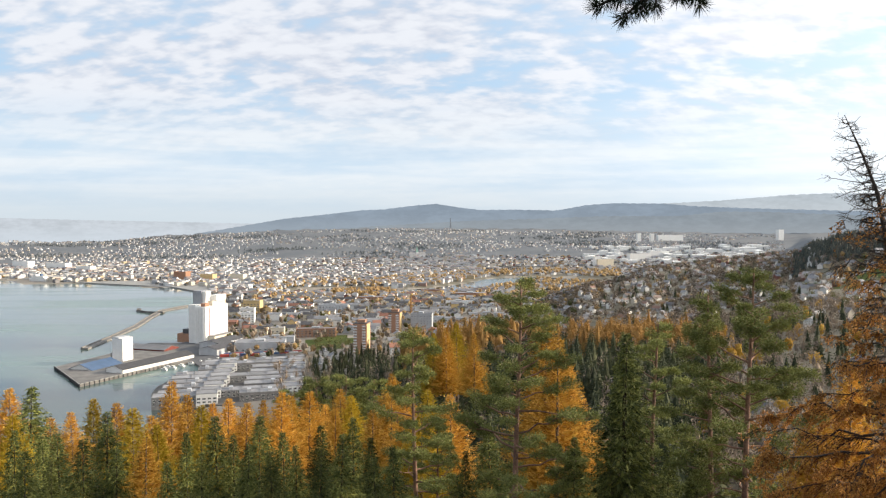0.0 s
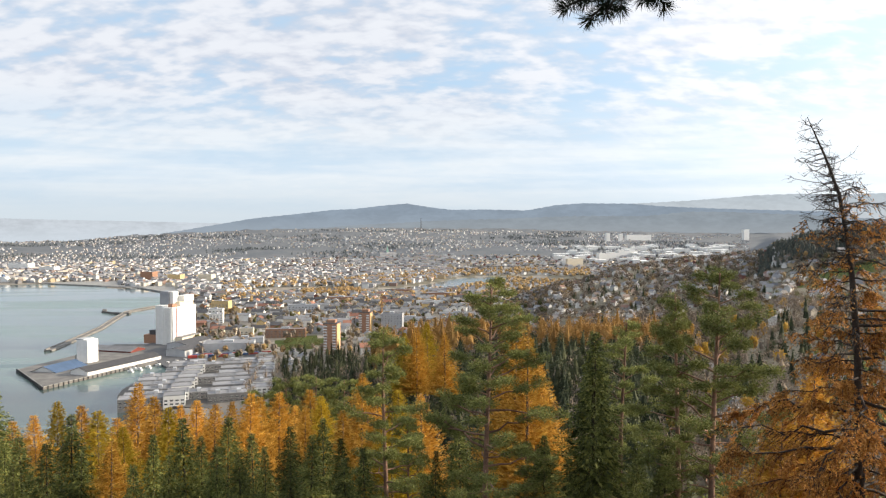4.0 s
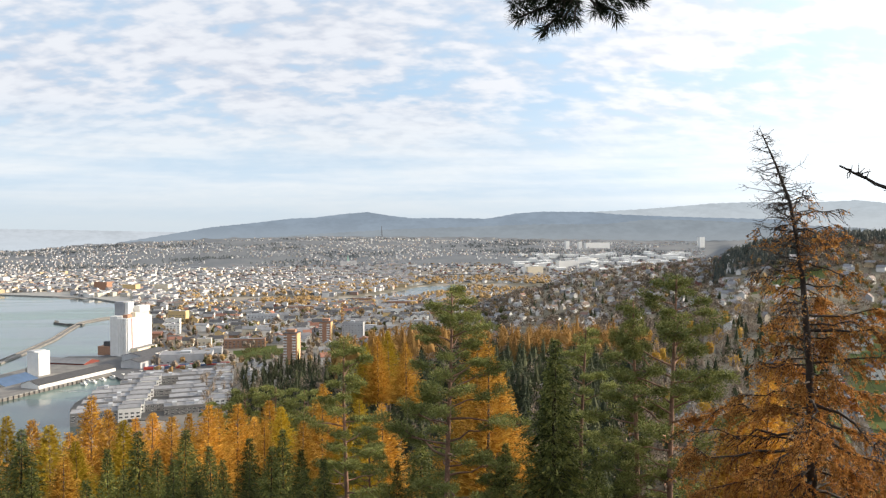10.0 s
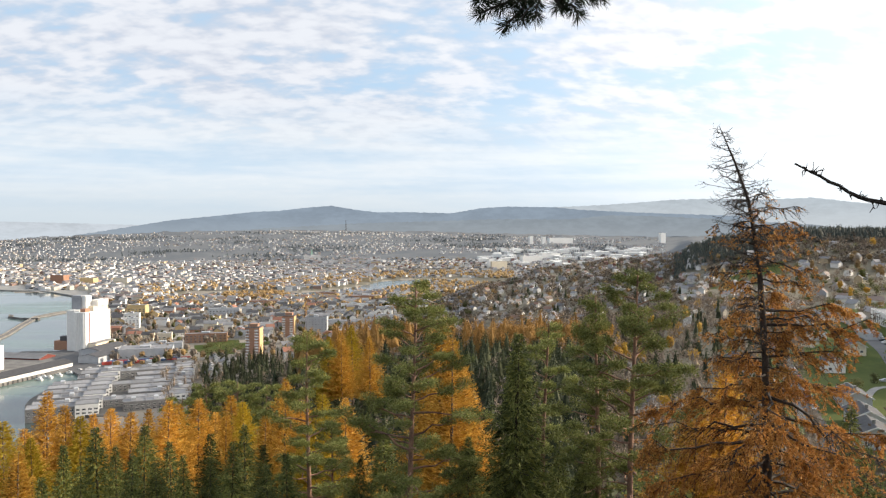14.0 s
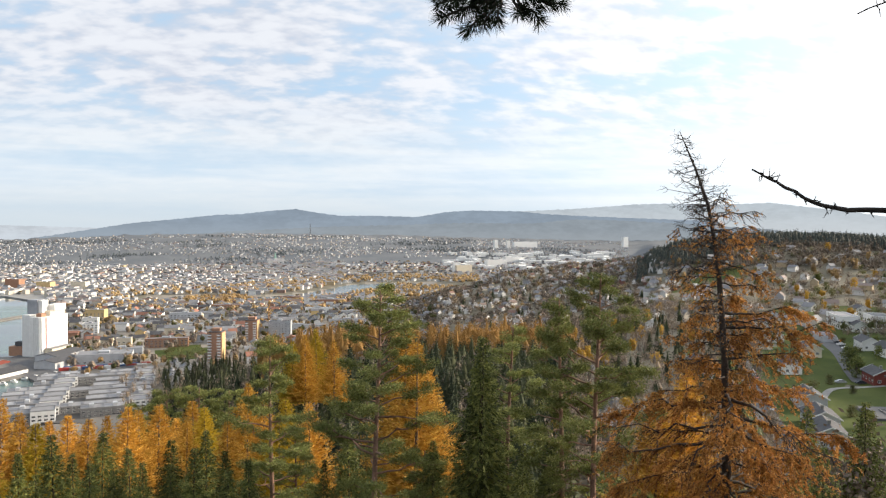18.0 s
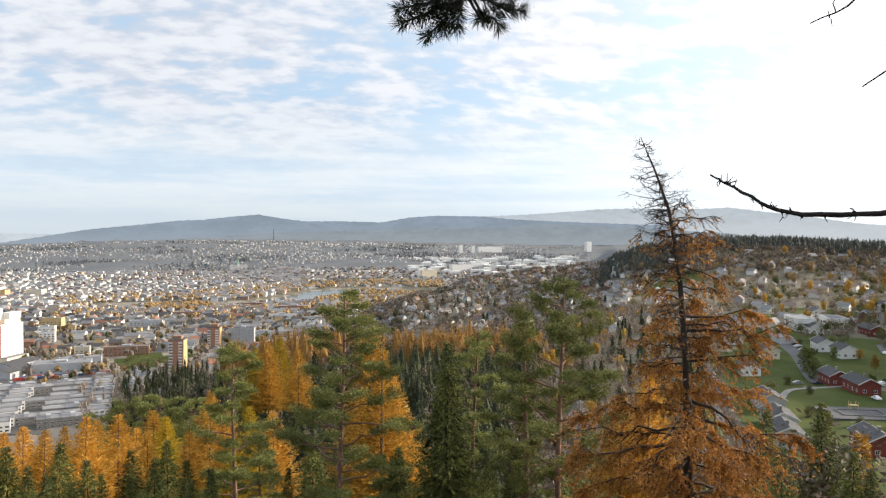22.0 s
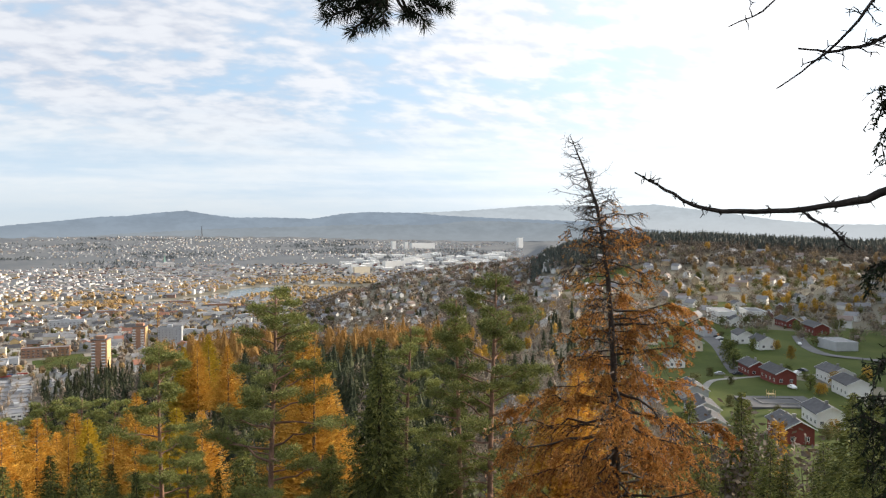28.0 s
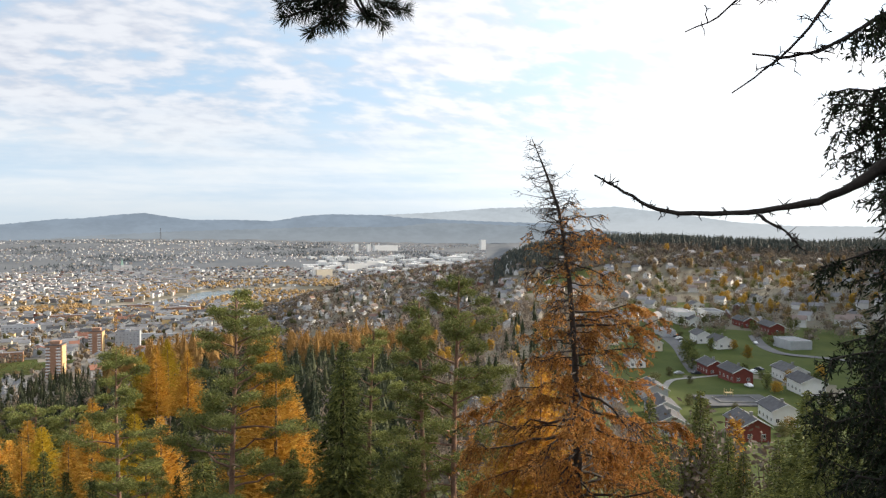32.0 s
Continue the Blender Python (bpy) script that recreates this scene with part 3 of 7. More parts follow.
hills("backdrop_near_ridge", [(-18, -0.6), (-16.9, -0.44), (-11.8, 0.45), (-9, 0.75), (-6, 1.1), (-4.5, 1.15), (-2.5, 1.4), (-0.5, 1.57), (1.2, 1.3), (2.8, 1.1), (5.5, 1.12), (8.4, 1.04), (10.5, 1.42), (12.3, 1.55), (16, 1.5), (18, 1.3), (22, 1.1), (30, 0.8)], 4800, -2.0, distance("hazed_blue_grey_ridge", (0.285, 0.35, 0.425), (0.345, 0.40, 0.455), 60, 240), "long blue-grey wooded ridge beyond the town", 0.03)
hills("backdrop_foothills", [(-12, -0.6), (-6, -0.15), (-2, 0.1), (2, 0.3), (7, 0.45), (12, 0.62), (17, 0.6), (20, 0.9), (23, 0.85), (28, 0.6), (34, 0.2)], 4700, -2.0, distance("hazed_grey_foothills", (0.30, 0.345, 0.385), (0.345, 0.38, 0.41), 60, 180), "hazy wooded foothills with pale fields", 0.05)

# ---- trees ----
def spine(rng, p, way_to, length, bend, n=5, wob=0.05):
    """A bent line for a limb."""
    t = np.linspace(0, 1, n)[:, None]
    w = np.asarray(way_to, float) / np.linalg.norm(way_to)
    pts = np.asarray(p, float) + w * length * t
    pts[:, 2] += bend * length * (t[:, 0] ** 2)
    pts[1:] += rng.normal(size=(n - 1, 3)) * wob * length * t[1:]
    return pts


def along(pts, t):
    """Points at fractions t of a polyline."""
    q = t * (len(pts) - 1)
    i = np.clip(q.astype(int), 0, len(pts) - 2)
    return pts[i] + (pts[i + 1] - pts[i]) * (q - i)[:, None]


def spruce_mesh(seed, h, r, n_whorl, per, size, sparse=0.0, droop=-0.28, fat=0.42, taper=0.74, start=0.06, arms=5, sticks=2.1, core=1.0):
    """Spruce or larch: whorls of drooping fans of sprays. Returns wood and needles."""
    rng = np.random.default_rng(seed)
    wood, fol = Soup(), Soup()
    lean = rng.normal(size=2) * 0.012 * h
    tr = np.array([(lean[0] * t * t, lean[1] * t * t, h * t) for t in np.linspace(0, 1, 8)])
    tube(wood, tr, h * 0.011 * (1.02 - np.linspace(0, 1, 8)) + 0.012, 7)
    for w in range(n_whorl):
        f = (w + 0.5) / n_whorl
        f = start + (1 - start) * f
        z = h * min(0.992, f + 0.012)
        reach = r * (1 - f) ** taper + 0.10
        for a in rng.uniform(0, 2 * np.pi, 1) + np.arange(arms) * 2 * np.pi / arms:
            a += rng.normal() * 0.25
            L = reach * rng.uniform(0.7, 1.15)
            if rng.random() < sparse:
                continue
            c = along(tr, np.array([z / h]))[0]
            out = np.array([np.cos(a), np.sin(a), 0.10 - 0.28 * (1 - f) + rng.normal() * 0.08])
            sp = spine(rng, c, out, L, droop * 0.35 + 0.12 * f, 4, 0.04)
            if L > sticks:
                tube(wood, sp[[0, 1, 3]], [0.012 + 0.011 * L, 0.010 + 0.007 * L, 0.006], 3)
            k = max(9, int(per * L))
            t = rng.uniform(0.08, 1.0, k) ** 0.8
            p = along(sp, t)
            side = np.array([-np.sin(a), np.cos(a), 0.0])
            off = rng.uniform(-1, 1, k) * (1.12 - t) * L * 0.46
            p = p + side * off[:, None] + np.array([0, 0, 1.0]) * (rng.normal(size=k) * 0.06 - abs(off) * 0.15)[:, None]
            d = out[None] * rng.uniform(0.5, 1.1, k)[:, None] + side * np.sign(off)[:, None] * rng.uniform(0.2, 0.9, k)[:, None]
            d[:, 2] += droop + rng.normal(size=k) * 0.35
            blades(fol, p, d, size * rng.uniform(0.6, 1.35, k), size * fat * rng.uniform(0.7, 1.3, k), rng)
    k = int(26 * h * (1 - start) * core)
    f = start + (1 - start) * rng.random(k) ** 1.2 * 0.97
    a = rng.uniform(0, 2 * np.pi, k)
    rad = r * (1 - f) ** taper * rng.uniform(0.05, 0.55, k)
    w = np.c_[np.cos(a), np.sin(a), rng.normal(size=k) * 0.3 + (0.5 if droop > 0 else -0.35)]
    big_l = 0.22 + 0.16 * r * (1 - f) ** taper
    blades(fol, np.c_[np.cos(a) * rad + lean[0] * f * f, np.sin(a) * rad + lean[1] * f * f, h * f], w, big_l, big_l * 0.42, rng)
    k = 14
    p = np.c_[rng.normal(size=(k, 2)) * 0.05, h * rng.uniform(0.94, 0.995, k)] + np.r_[lean, 0]
    blades(fol, p, rng.normal(size=(k, 3)) * 0.5 + np.array([0, 0, 1.2]), size * 0.9, size * 0.25, rng)
    return wood, fol


def pine_mesh(seed, h, r, crown=0.42, limbs=34, clump=70, size=0.16, top=0.8):
    """Scots pine: a clear stem with dead stubs, long wavy limbs and flat separate pads of needles."""
    rng = np.random.default_rng(seed)
    wood, fol = Soup(), Soup()
    tt = np.linspace(0, 1, 12)
    sway = 0.010 * h * np.stack([np.sin(tt * 5 + seed), np.cos(tt * 4.1 + seed * 2)], -1) * tt[:, None]
    tr = np.c_[sway, h * tt]
    tube(wood, tr, h * 0.0098 * (1.03 - tt) ** 0.75 + 0.02, 10)

    def pad(e, R):
        k = int(clump * rng.uniform(0.75, 1.25) * (R / 0.34) ** 2)
        a, q = rng.uniform(0, 6.283, k), np.sqrt(rng.random(k)) * R
        p = np.c_[np.cos(a) * q, np.sin(a) * q, rng.normal(size=k) * R * 0.27 - 0.2 * q * q / R]
        d = np.c_[np.cos(a), np.sin(a), np.full(k, 0.65)] + rng.normal(size=(k, 3)) * 0.5
        blades(fol, e + p, d, size * rng.uniform(0.7, 1.3, k), size * 0.25 * rng.uniform(0.7, 1.3, k), rng)

    for i in range(limbs):
        f = crown + (0.975 - crown) * ((i + 0.7 * rng.random()) / limbs) ** 0.9
        c = along(tr, np.array([f]))[0]
        g = (f - crown) / (1 - crown)
        L = r * np.interp(g, [0, 0.2, 0.45, 0.7, 0.88, 1.0], [0.8, 1.1, 1.05, 0.8, 0.55, 0.25]) * rng.uniform(0.55, 1.15)
        a = i * 2.4 + rng.normal() * 0.5
        out = np.array([np.cos(a), np.sin(a), rng.uniform(-0.18, 0.22) + 0.55 * g])
        sp = spine(rng, c, out, L, rng.uniform(-0.10, 0.16), 6, 0.06)
        tube(wood, sp, np.linspace(0.02 + 0.015 * L, 0.010, 6), 5)
        for q in range(int(3 + 3.0 * L)):
            t0 = rng.uniform(0.5, 1.0) if q else 1.0
            o = along(sp, np.array([t0]))[0]
            b = a + rng.choice([-1, 1]) * rng.uniform(0.2, 1.2)
            e = o + np.array([np.cos(b), np.sin(b), rng.uniform(0.0, 0.4)]) * rng.uniform(0.06, 0.30) * L * (1.25 - 0.6 * t0)
            tube(wood, np.array([o, (o + e) / 2 + rng.normal(size=3) * 0.03, e]), [0.020, 0.014, 0.007], 3)
            pad(e, rng.uniform(0.22, 0.46))
    for i in range(7):
        f = 0.955 + 0.045 * rng.random()
        pad(along(tr, np.array([f]))[0] + rng.normal(size=3) * np.array([0.3, 0.3, 0.12]) * top, 0.34 * top)
    for i in range(16):
        f = rng.uniform(0.12, crown + 0.2)
        a = rng.uniform(0, 6.28)
        c = along(tr, np.array([f]))[0]
        tube(wood, spine(rng, c, (np.cos(a), np.sin(a), rng.uniform(-0.35, 0.2)), rng.uniform(0.6, 2.2), -0.1, 5, 0.07), [0.032, 0.024, 0.016, 0.010, 0.004], 4)
    return wood, fol


def leafy_mesh(seed, h, r, clumps, per, size, fol_low=0.25):
    """Broadleaf tree or bush: forked limbs and loose clumps of leaves with gaps."""
    rng = np.random.default_rng(seed)
    wood, fol = Soup(), Soup()
    tr = spine(rng, (0, 0, 0), (0.03, 0.02, 1), h * 0.7, 0, 6, 0.02)
    tube(wood, tr, np.linspace(h * 0.016, 0.02, 6), 6)
    for i in range(clumps):
        a, f = rng.uniform(0, 6.28), rng.uniform(fol_low, 1.0)
        rad = r * np.sqrt(max(0.05, 1 - ((f - 0.5) / 0.55) ** 2)) * rng.uniform(0.3, 1.0)
        c = np.array([np.cos(a) * rad, np.sin(a) * rad, h * f])
        root = along(tr, np.array([min(0.98, max(0.15, f * 0.85))]))[0]
        tube(wood, np.array([root, (root + c) / 2 + rng.normal(size=3) * 0.05 * h * 0.2, c]), [h * 0.006, h * 0.004, 0.008], 3)
        R = r * rng.uniform(0.22, 0.40)
        p = rng.normal(size=(per, 3)) * R * np.array([0.7, 0.7, 0.6])
        blades(fol, c + p, rng.normal(size=(per, 3)) + np.array([0, 0, -0.15]), size * rng.uniform(0.6, 1.4, per), size * 0.6 * rng.uniform(0.6, 1.3, per), rng)
    return wood, fol


def tree_thing(name, meshes, bark, fol, label, category, x, y, height, spin, base_h, group="", sink=0.3, wide=1.0):
    """An Empty at the foot with trunk and crown under it."""
    root = new(name)
    wood, crown = meshes
    part("trunk", wood, None, root)
    part("crown", crown, None, root)
    k = height / base_h
    root.matrix_basis = pose(x, y, float(ground(x, y)) - sink, 0, 0, spin) @ Matrix.Diagonal((k * wide, k * wide, k, 1))
    return tagged(root, label, category, group)


def kit(maker, wood_mat, fol_mat, name):
    w, f = maker
    return w.mesh(name + "_wood", wood_mat, smooth=True), f.mesh(name + "_leaves", fol_mat)


SPRUCES = [kit(spruce_mesh(40 + i, 18, 5.3 + 0.5 * i, 32, 44, 0.16, 0.05, -0.28, 0.32, 1.05, 0.44, 8, 99, 3.5), M["darkbark"], M["spruce"], "spruce") for i in range(3)]
LARCHES = [kit(spruce_mesh(60 + i, 20, 6.4 + 0.6 * i, 36, 46, 0.15, 0.05, 0.24, 0.32, 0.96, 0.42, 9, 99, 4.5), M["bark"], M["limelarch" if i == 1 else "larch"], "larch") for i in range(3)]
PINE_KITS = [kit(pine_mesh(80 + i, 20, 3.0, 0.40, 40, 75, 0.2), M["pinebark"], M["pine"], "pine") for i in range(2)]
BARES = [kit(leafy_mesh(90 + i, 14, 2.3, 60, 26, 0.34), M["bark"], M["bare"], "birch") for i in range(2)]
SLIM = kit(spruce_mesh(97, 16, 1.5, 40, 20, 0.32, 0.05, -0.05), M["bark"], M["larch"], "slim_larch")

TREES_LEFT = [
    (-37.3, 65.1, 122.0, "larch"),
    (-38.4, 83.6, 117.1, "larch"),
    (-27.2, 66.7, 120.1, "larch"),
    (-16.9, 42.8, 124.0, "larch"),
    (-29.7, 82.8, 119.0, "larch"),
    (-19.4, 61.0, 121.7, "larch"),
    (-14.8, 68.4, 121.0, "larch"),
    (-13.7, 76.8, 119.1, "larch"),
    (-23.3, 89.0, 115.2, "larch"),
    (-5.9, 61.7, 121.2, "larch"),
    (-11.3, 87.3, 117.2, "larch"),
    (-28.4, 74.8, 117.4, "larch"),
    (-14.4, 93.9, 114.0, "larch"),
    (-26.9, 94.2, 114.6, "larch"),
    (-7.8, 111.7, 114.4, "larch"),
    (-34.5, 63.2, 122.7, "spruce"),
    (-25.7, 45.2, 123.9, "spruce"),
    (-24.2, 48.3, 122.9, "spruce"),
    (-19.7, 41.6, 124.4, "spruce"),
]
TREES_MORE = [
    (-38.7, 72.3, 117.7, "larch"),
    (-33.7, 65.9, 119.5, "larch"),
    (-38.3, 79.2, 116.6, "larch"),
    (-33.2, 77.2, 118.1, "larch"),
    (-26.6, 79.7, 118.4, "larch"),
    (-19.1, 79.8, 117.7, "larch"),
    (-14.6, 74.6, 119.2, "larch"),
    (-26.2, 86.1, 115.8, "larch"),
    (-4.1, 91.9, 116.1, "larch"),
    (-2.3, 80.0, 117.2, "larch"),
    (-10.2, 71.3, 118.9, "larch"),
    (-9.7, 83.4, 117.4, "larch"),
    (-32.7, 57.3, 121.8, "larch"),
    (-21.6, 58.1, 120.9, "larch"),
    (-21.3, 38.5, 124.6, "spruce"),
    (-19.2, 48.3, 121.6, "spruce"),
    (-13.4, 41.9, 123.5, "spruce"),
    (-14.8, 54.0, 121.1, "spruce"),
    (-11.8, 56.8, 120.6, "spruce"),
    (-10.1, 63.2, 119.5, "spruce"),
    (-4.6, 49.8, 122.1, "spruce"),
    (-18.4, 35.5, 125.0, "spruce"),
]
TREES_MID = [
    (-26.8, 60.3, 121.2, "spruce"),
    (-17.9, 53.1, 121.7, "spruce"),
    (-16.4, 55.6, 122.1, "spruce"),
    (-28.0, 53.1, 121.2, "spruce"),
    (-6.5, 47.6, 122.9, "spruce"),
    (-8.3, 43.2, 123.6, "spruce"),
    (-6.5, 55.6, 122.0, "spruce"),
    (-6.8, 41.4, 123.8, "spruce"),
    (-11.1, 42.6, 123.8, "spruce"),
    (-13.6, 37.6, 124.4, "spruce"),
    (-18.2, 42.2, 123.7, "spruce"),
    (-8.7, 39.0, 124.4, "spruce"),
    (-2.6, 41.9, 123.8, "spruce"),
    (-3.3, 37.9, 124.4, "spruce"),
    (2.9, 45.9, 124.0, "spruce"),
    (10.6, 44.8, 129.7, "spruce"),
    (7.1, 41.4, 124.4, "spruce"),
    (14.5, 43.7, 123.0, "spruce"),
    (-15.7, 64.1, 120.0, "spruce"),
    (1.1, 42.0, 123.5, "spruce"),
    (14.1, 48.0, 122.0, "spruce"),
]
TREES_BACK = [
    (9.1, 61.3, 126.8, "larch"),
    (10.9, 65.1, 123.9, "larch"),
    (9.7, 74.4, 127.1, "larch"),
    (1.0, 85.0, 117.0, "larch"),
    (-1.6, 90.0, 116.6, "larch"),
    (28.1, 53.0, 126.5, "larch"),
    (25.4, 52.2, 124.3, "larch"),
    (9.9, 239.8, 102.0, "larch"),
    (4.9, 260.0, 103.0, "larch"),
    (1.1, 250.0, 102.4, "larch"),
    (-3.6, 255.0, 99.9, "larch"),
]
TREES_RIGHT = [
    (36.8, 44.8, 124.9, "spruce"),
    (41.2, 46.3, 121.9, "rust"),
    (38.7, 45.8, 122.6, "bare"),
    (21.6, 20.8, 130.5, "spruce"),
    (16.3, 14.8, 132.0, "spruce"),
    (35.7, 37.8, 122.7, "bare"),
    (32.5, 32.6, 124.7, "spruce"),
    (36.3, 50.2, 123.4, "spruce"),
    (34.8, 43.9, 122.0, "bare"),
    (19.0, 17.7, 130.2, "spruce"),
    (30.1, 39.9, 123.4, "spruce"),
    (32.4, 35.5, 123.3, "spruce"),
    (34.2, 39.2, 123.2, "spruce"),
    (13.0, 10.9, 133.8, "spruce"),
]
TREES_PINE = [
    (-20.5, 123.3, 111.4, "pine"),
    (-15.4, 119.0, 112.3, "pine"),
    (-10.8, 117.5, 112.2, "pine"),
    (-24.6, 125.6, 108.9, "pine"),
    (-0.6, 60.0, 120.8, "pine"),
    (7.0, 43.4, 123.4, "pine"),
]
KINDS = {
    "spruce": (SPRUCES, 18, "dark green spruce standing on the wooded slope", "spruce tree", "spruces on the slope"),
    "larch": (LARCHES, 20, "golden autumn larch standing on the wooded slope", "larch tree", "larches on the slope"),
    "pine": (PINE_KITS, 20, "green Scots pine with orange upper bark on the slope", "pine tree", "pines on the slope"),
    "bare": (BARES, 14, "nearly leafless grey-brown birch on the slope", "birch tree", "bare birches on the slope"),
    "rust": ([SLIM], 16, "slender bright orange larch above the housing estate", "larch tree", ""),
}
rng_t = np.random.default_rng(11)
for row in TREES_LEFT + TREES_MORE + TREES_MID + TREES_BACK + TREES_RIGHT + TREES_PINE:
    x, y, z_tip, kind = row
    kits, base_h, label, cat, grp = KINDS[kind]
    hgt = z_tip - float(ground(x, y)) + 0.3
    name = {"spruce": "spruce_tree", "larch": "larch_tree", "pine": "pine_tree", "bare": "birch_tree", "rust": "larch_tree"}[kind]
    wide = {"larch": 1.12, "spruce": 1.05}.get(kind, 1.0) * float(rng_t.uniform(0.85, 1.2))
    tree_thing(name, kits[int(rng_t.integers(len(kits)))], None, None, label, cat, x, y, max(6.0, hgt), float(rng_t.uniform(0, 360)), base_h, grp, wide=wide)

# the four tall pines that stand out against the town
def big_tree(name, label, cat, meshes, x, y, z_tip, base_h, spin, mats):
    wood, fol = meshes
    root = new(name)
    part("trunk", wood.mesh("trunk", mats[0], smooth=True), None, root)
    part("crown", fol.mesh("crown", mats[1]), None, root)
    g = float(ground(x, y)) - 0.3
    k = (z_tip - g) / base_h
    root.matrix_basis = pose(x, y, g, 0, 0, spin) @ Matrix.Scale(k, 4)
    return tagged(root, label, cat)


big_tree("pine_tree", "tall Scots pine, straight orange trunk, layered green crown", "pine tree", pine_mesh(3, 20, 3.15, 0.36, 54, 125, 0.145), 3.9, 40.8, 132.8, 20, 40, (M["pinebark"], M["pine"]))
big_tree("pine_tree", "Scots pine with bent lower limb and round top", "pine tree", pine_mesh(7, 20, 2.6, 0.34, 44, 120, 0.15, 1.2), -1.8, 49.0, 129.1, 20, 10, (M["pinebark"], M["pine"]))
big_tree("pine_tree", "tall Scots pine with leaning twin crown and pale bark", "pine tree", pine_mesh(12, 20, 2.9, 0.36, 50, 125, 0.145), 16.7, 41.8, 133.6, 20, 75, (M["pinebark"], M["pine"]))
big_tree("pine_tree", "thin Scots pine with sparse crown", "pine tree", pine_mesh(15, 20, 2.1, 0.32, 40, 115, 0.15), 14.4, 52.1, 129.4, 20, 0, (M["pinebark"], M["pine"]))
big_tree("pine_tree", "slim second stem of pine beside the leaning crown", "pine tree", pine_mesh(19, 20, 2.1, 0.42, 34, 115, 0.15), 15.2, 43.4, 132.0, 20, 0, (M["pinebark"], M["pine"]))
big_tree("spruce_tree", "dark dense spruce with a slim pointed top", "spruce tree", spruce_mesh(21, 18, 3.9, 40, 62, 0.15, 0.10, -0.35, 0.28, 1.08, 0.12, 6, 1.4, 1.0), 10.6, 44.8, 129.7, 18, 0, (M["darkbark"], M["spruce"]))


def old_larch():
    """The large rust-coloured larch: a bowed bare top, drooping boughs hung with thin twigs."""
    rng = np.random.default_rng(31)
    h = 22.0
    wood, twigs, fol = Soup(), Soup(), Soup()
    t = np.linspace(0, 1, 16)
    lean = np.interp(t, [0, 0.45, 0.6, 0.76, 0.86, 0.94, 1], [0, -0.10, -0.22, -0.5, -0.85, -1.45, -2.0])
    tr = np.c_[lean, 0.15 * np.sin(t * 6), h * t]
    tube(wood, tr, 0.25 * (1.0 - t) ** 0.75 + 0.012, 10)
    n = 138
    for i in range(n):
        f = 0.08 + 0.80 * ((i + rng.random()) / n) ** 0.85
        c = along(tr, np.array([f]))[0]
        a = i * 2.399 + rng.normal() * 0.5
        left_side = np.cos(a) < 0.1  # left as seen from the camera: half bare above, shaped to fit the view
        L = np.interp(f, [0.05, 0.3, 0.46, 0.55, 0.64, 0.74, 0.82, 0.9], [5.1, 4.9, 4.6, 3.9, 3.3, 2.7, 1.9, 1.2]) * rng.uniform(0.35, 1.2)
        if left_side and f > 0.54:
            L *= 0.7
        out = np.array([np.cos(a), np.sin(a), 0.02 + 0.3 * (f > 0.78) - 0.12 * (f < 0.5) + rng.normal() * 0.14])
        sp = spine(rng, c, out, L, rng.uniform(-0.24, 0.10), 8, 0.06)
        tube(wood, sp, np.linspace(0.016 + 0.012 * L, 0.006, 8), 5)
        side = np.array([-np.sin(a), np.cos(a), 0])
        thick = np.interp(f, [0.68, 0.78, 0.85], [1.0, 0.6, 0.06]) * rng.choice([0.2, 0.8, 1.1, 1.4, 1.7]) * np.interp(f, [0.1, 0.35, 0.5], [0.55, 0.75, 1.0])
        if left_side and f > 0.58:
            thick *= 0.5
        for q in range(int(5 + 10 * L)):
            t0 = rng.uniform(0.15, 1.0) ** 0.8
            o = along(sp, np.array([t0]))[0]
            tl = rng.uniform(0.3, 1.0) * (0.40 + 0.30 * L) * (1.25 - 0.6 * t0)
            tw = side * rng.choice([-1, 1]) * rng.uniform(0.15, 0.9) + out * rng.uniform(0.4, 1.1)
            tw[2] = rng.uniform(-1.0, 0.05)
            ts = spine(rng, o, tw, tl, -0.35, 5, 0.08)
            tube(twigs, ts, [0.014, 0.012, 0.010, 0.007, 0.004], 3)
            k = int(85 * tl * rng.uniform(0.3, 1.5) * thick)
            if k < 2:
                continue
            knots = rng.uniform(0.05, 1, max(2, k // 7))
            p = along(ts, rng.choice(knots, k)) + rng.normal(size=(k, 3)) * 0.016
            blades(fol, p, rng.normal(size=(k, 3)) * 0.9 + tw * 0.5 + np.array([0, 0, -0.1]), 0.10 * rng.uniform(0.6, 1.4, k), 0.036 * rng.uniform(0.6, 1.3, k), rng)
    # the leafless top, thick with short twigs
    for i in range(120):
        f = 0.74 + 0.255 * rng.random() ** 0.85
        c = along(tr, np.array([f]))[0]
        a = rng.normal() * 1.1 + (np.pi if rng.random() < 0.62 else 0.0)
        L = np.interp(f, [0.74, 0.82, 0.9, 0.96, 1], [1.6, 1.5, 1.3, 0.8, 0.35]) * rng.uniform(0.3, 1.1) * (1.0 if np.cos(a) < 0 else 0.75)
        sp = spine(rng, c, (np.cos(a), np.sin(a), rng.uniform(-0.55, 0.25)), L, rng.uniform(0.0, 0.5), 6, 0.06)
        tube(twigs, sp, np.linspace(0.010 + 0.008 * L, 0.005, 6), 4)
        for q in range(int(3 + 6 * L)):
            o = along(sp, np.array([rng.uniform(0.2, 1)]))[0]
            w = np.array([np.cos(a), np.sin(a), 0.0]) * 0.5 + rng.normal(size=3) * 0.7
            tube(twigs, spine(rng, o, w, rng.uniform(0.08, 0.38), 0.1, 4, 0.1), [0.007, 0.006, 0.005, 0.004], 3)
    root = new("larch_tree")
    part("trunk", wood.mesh("trunk", M["darkbark"], smooth=True), None, root)
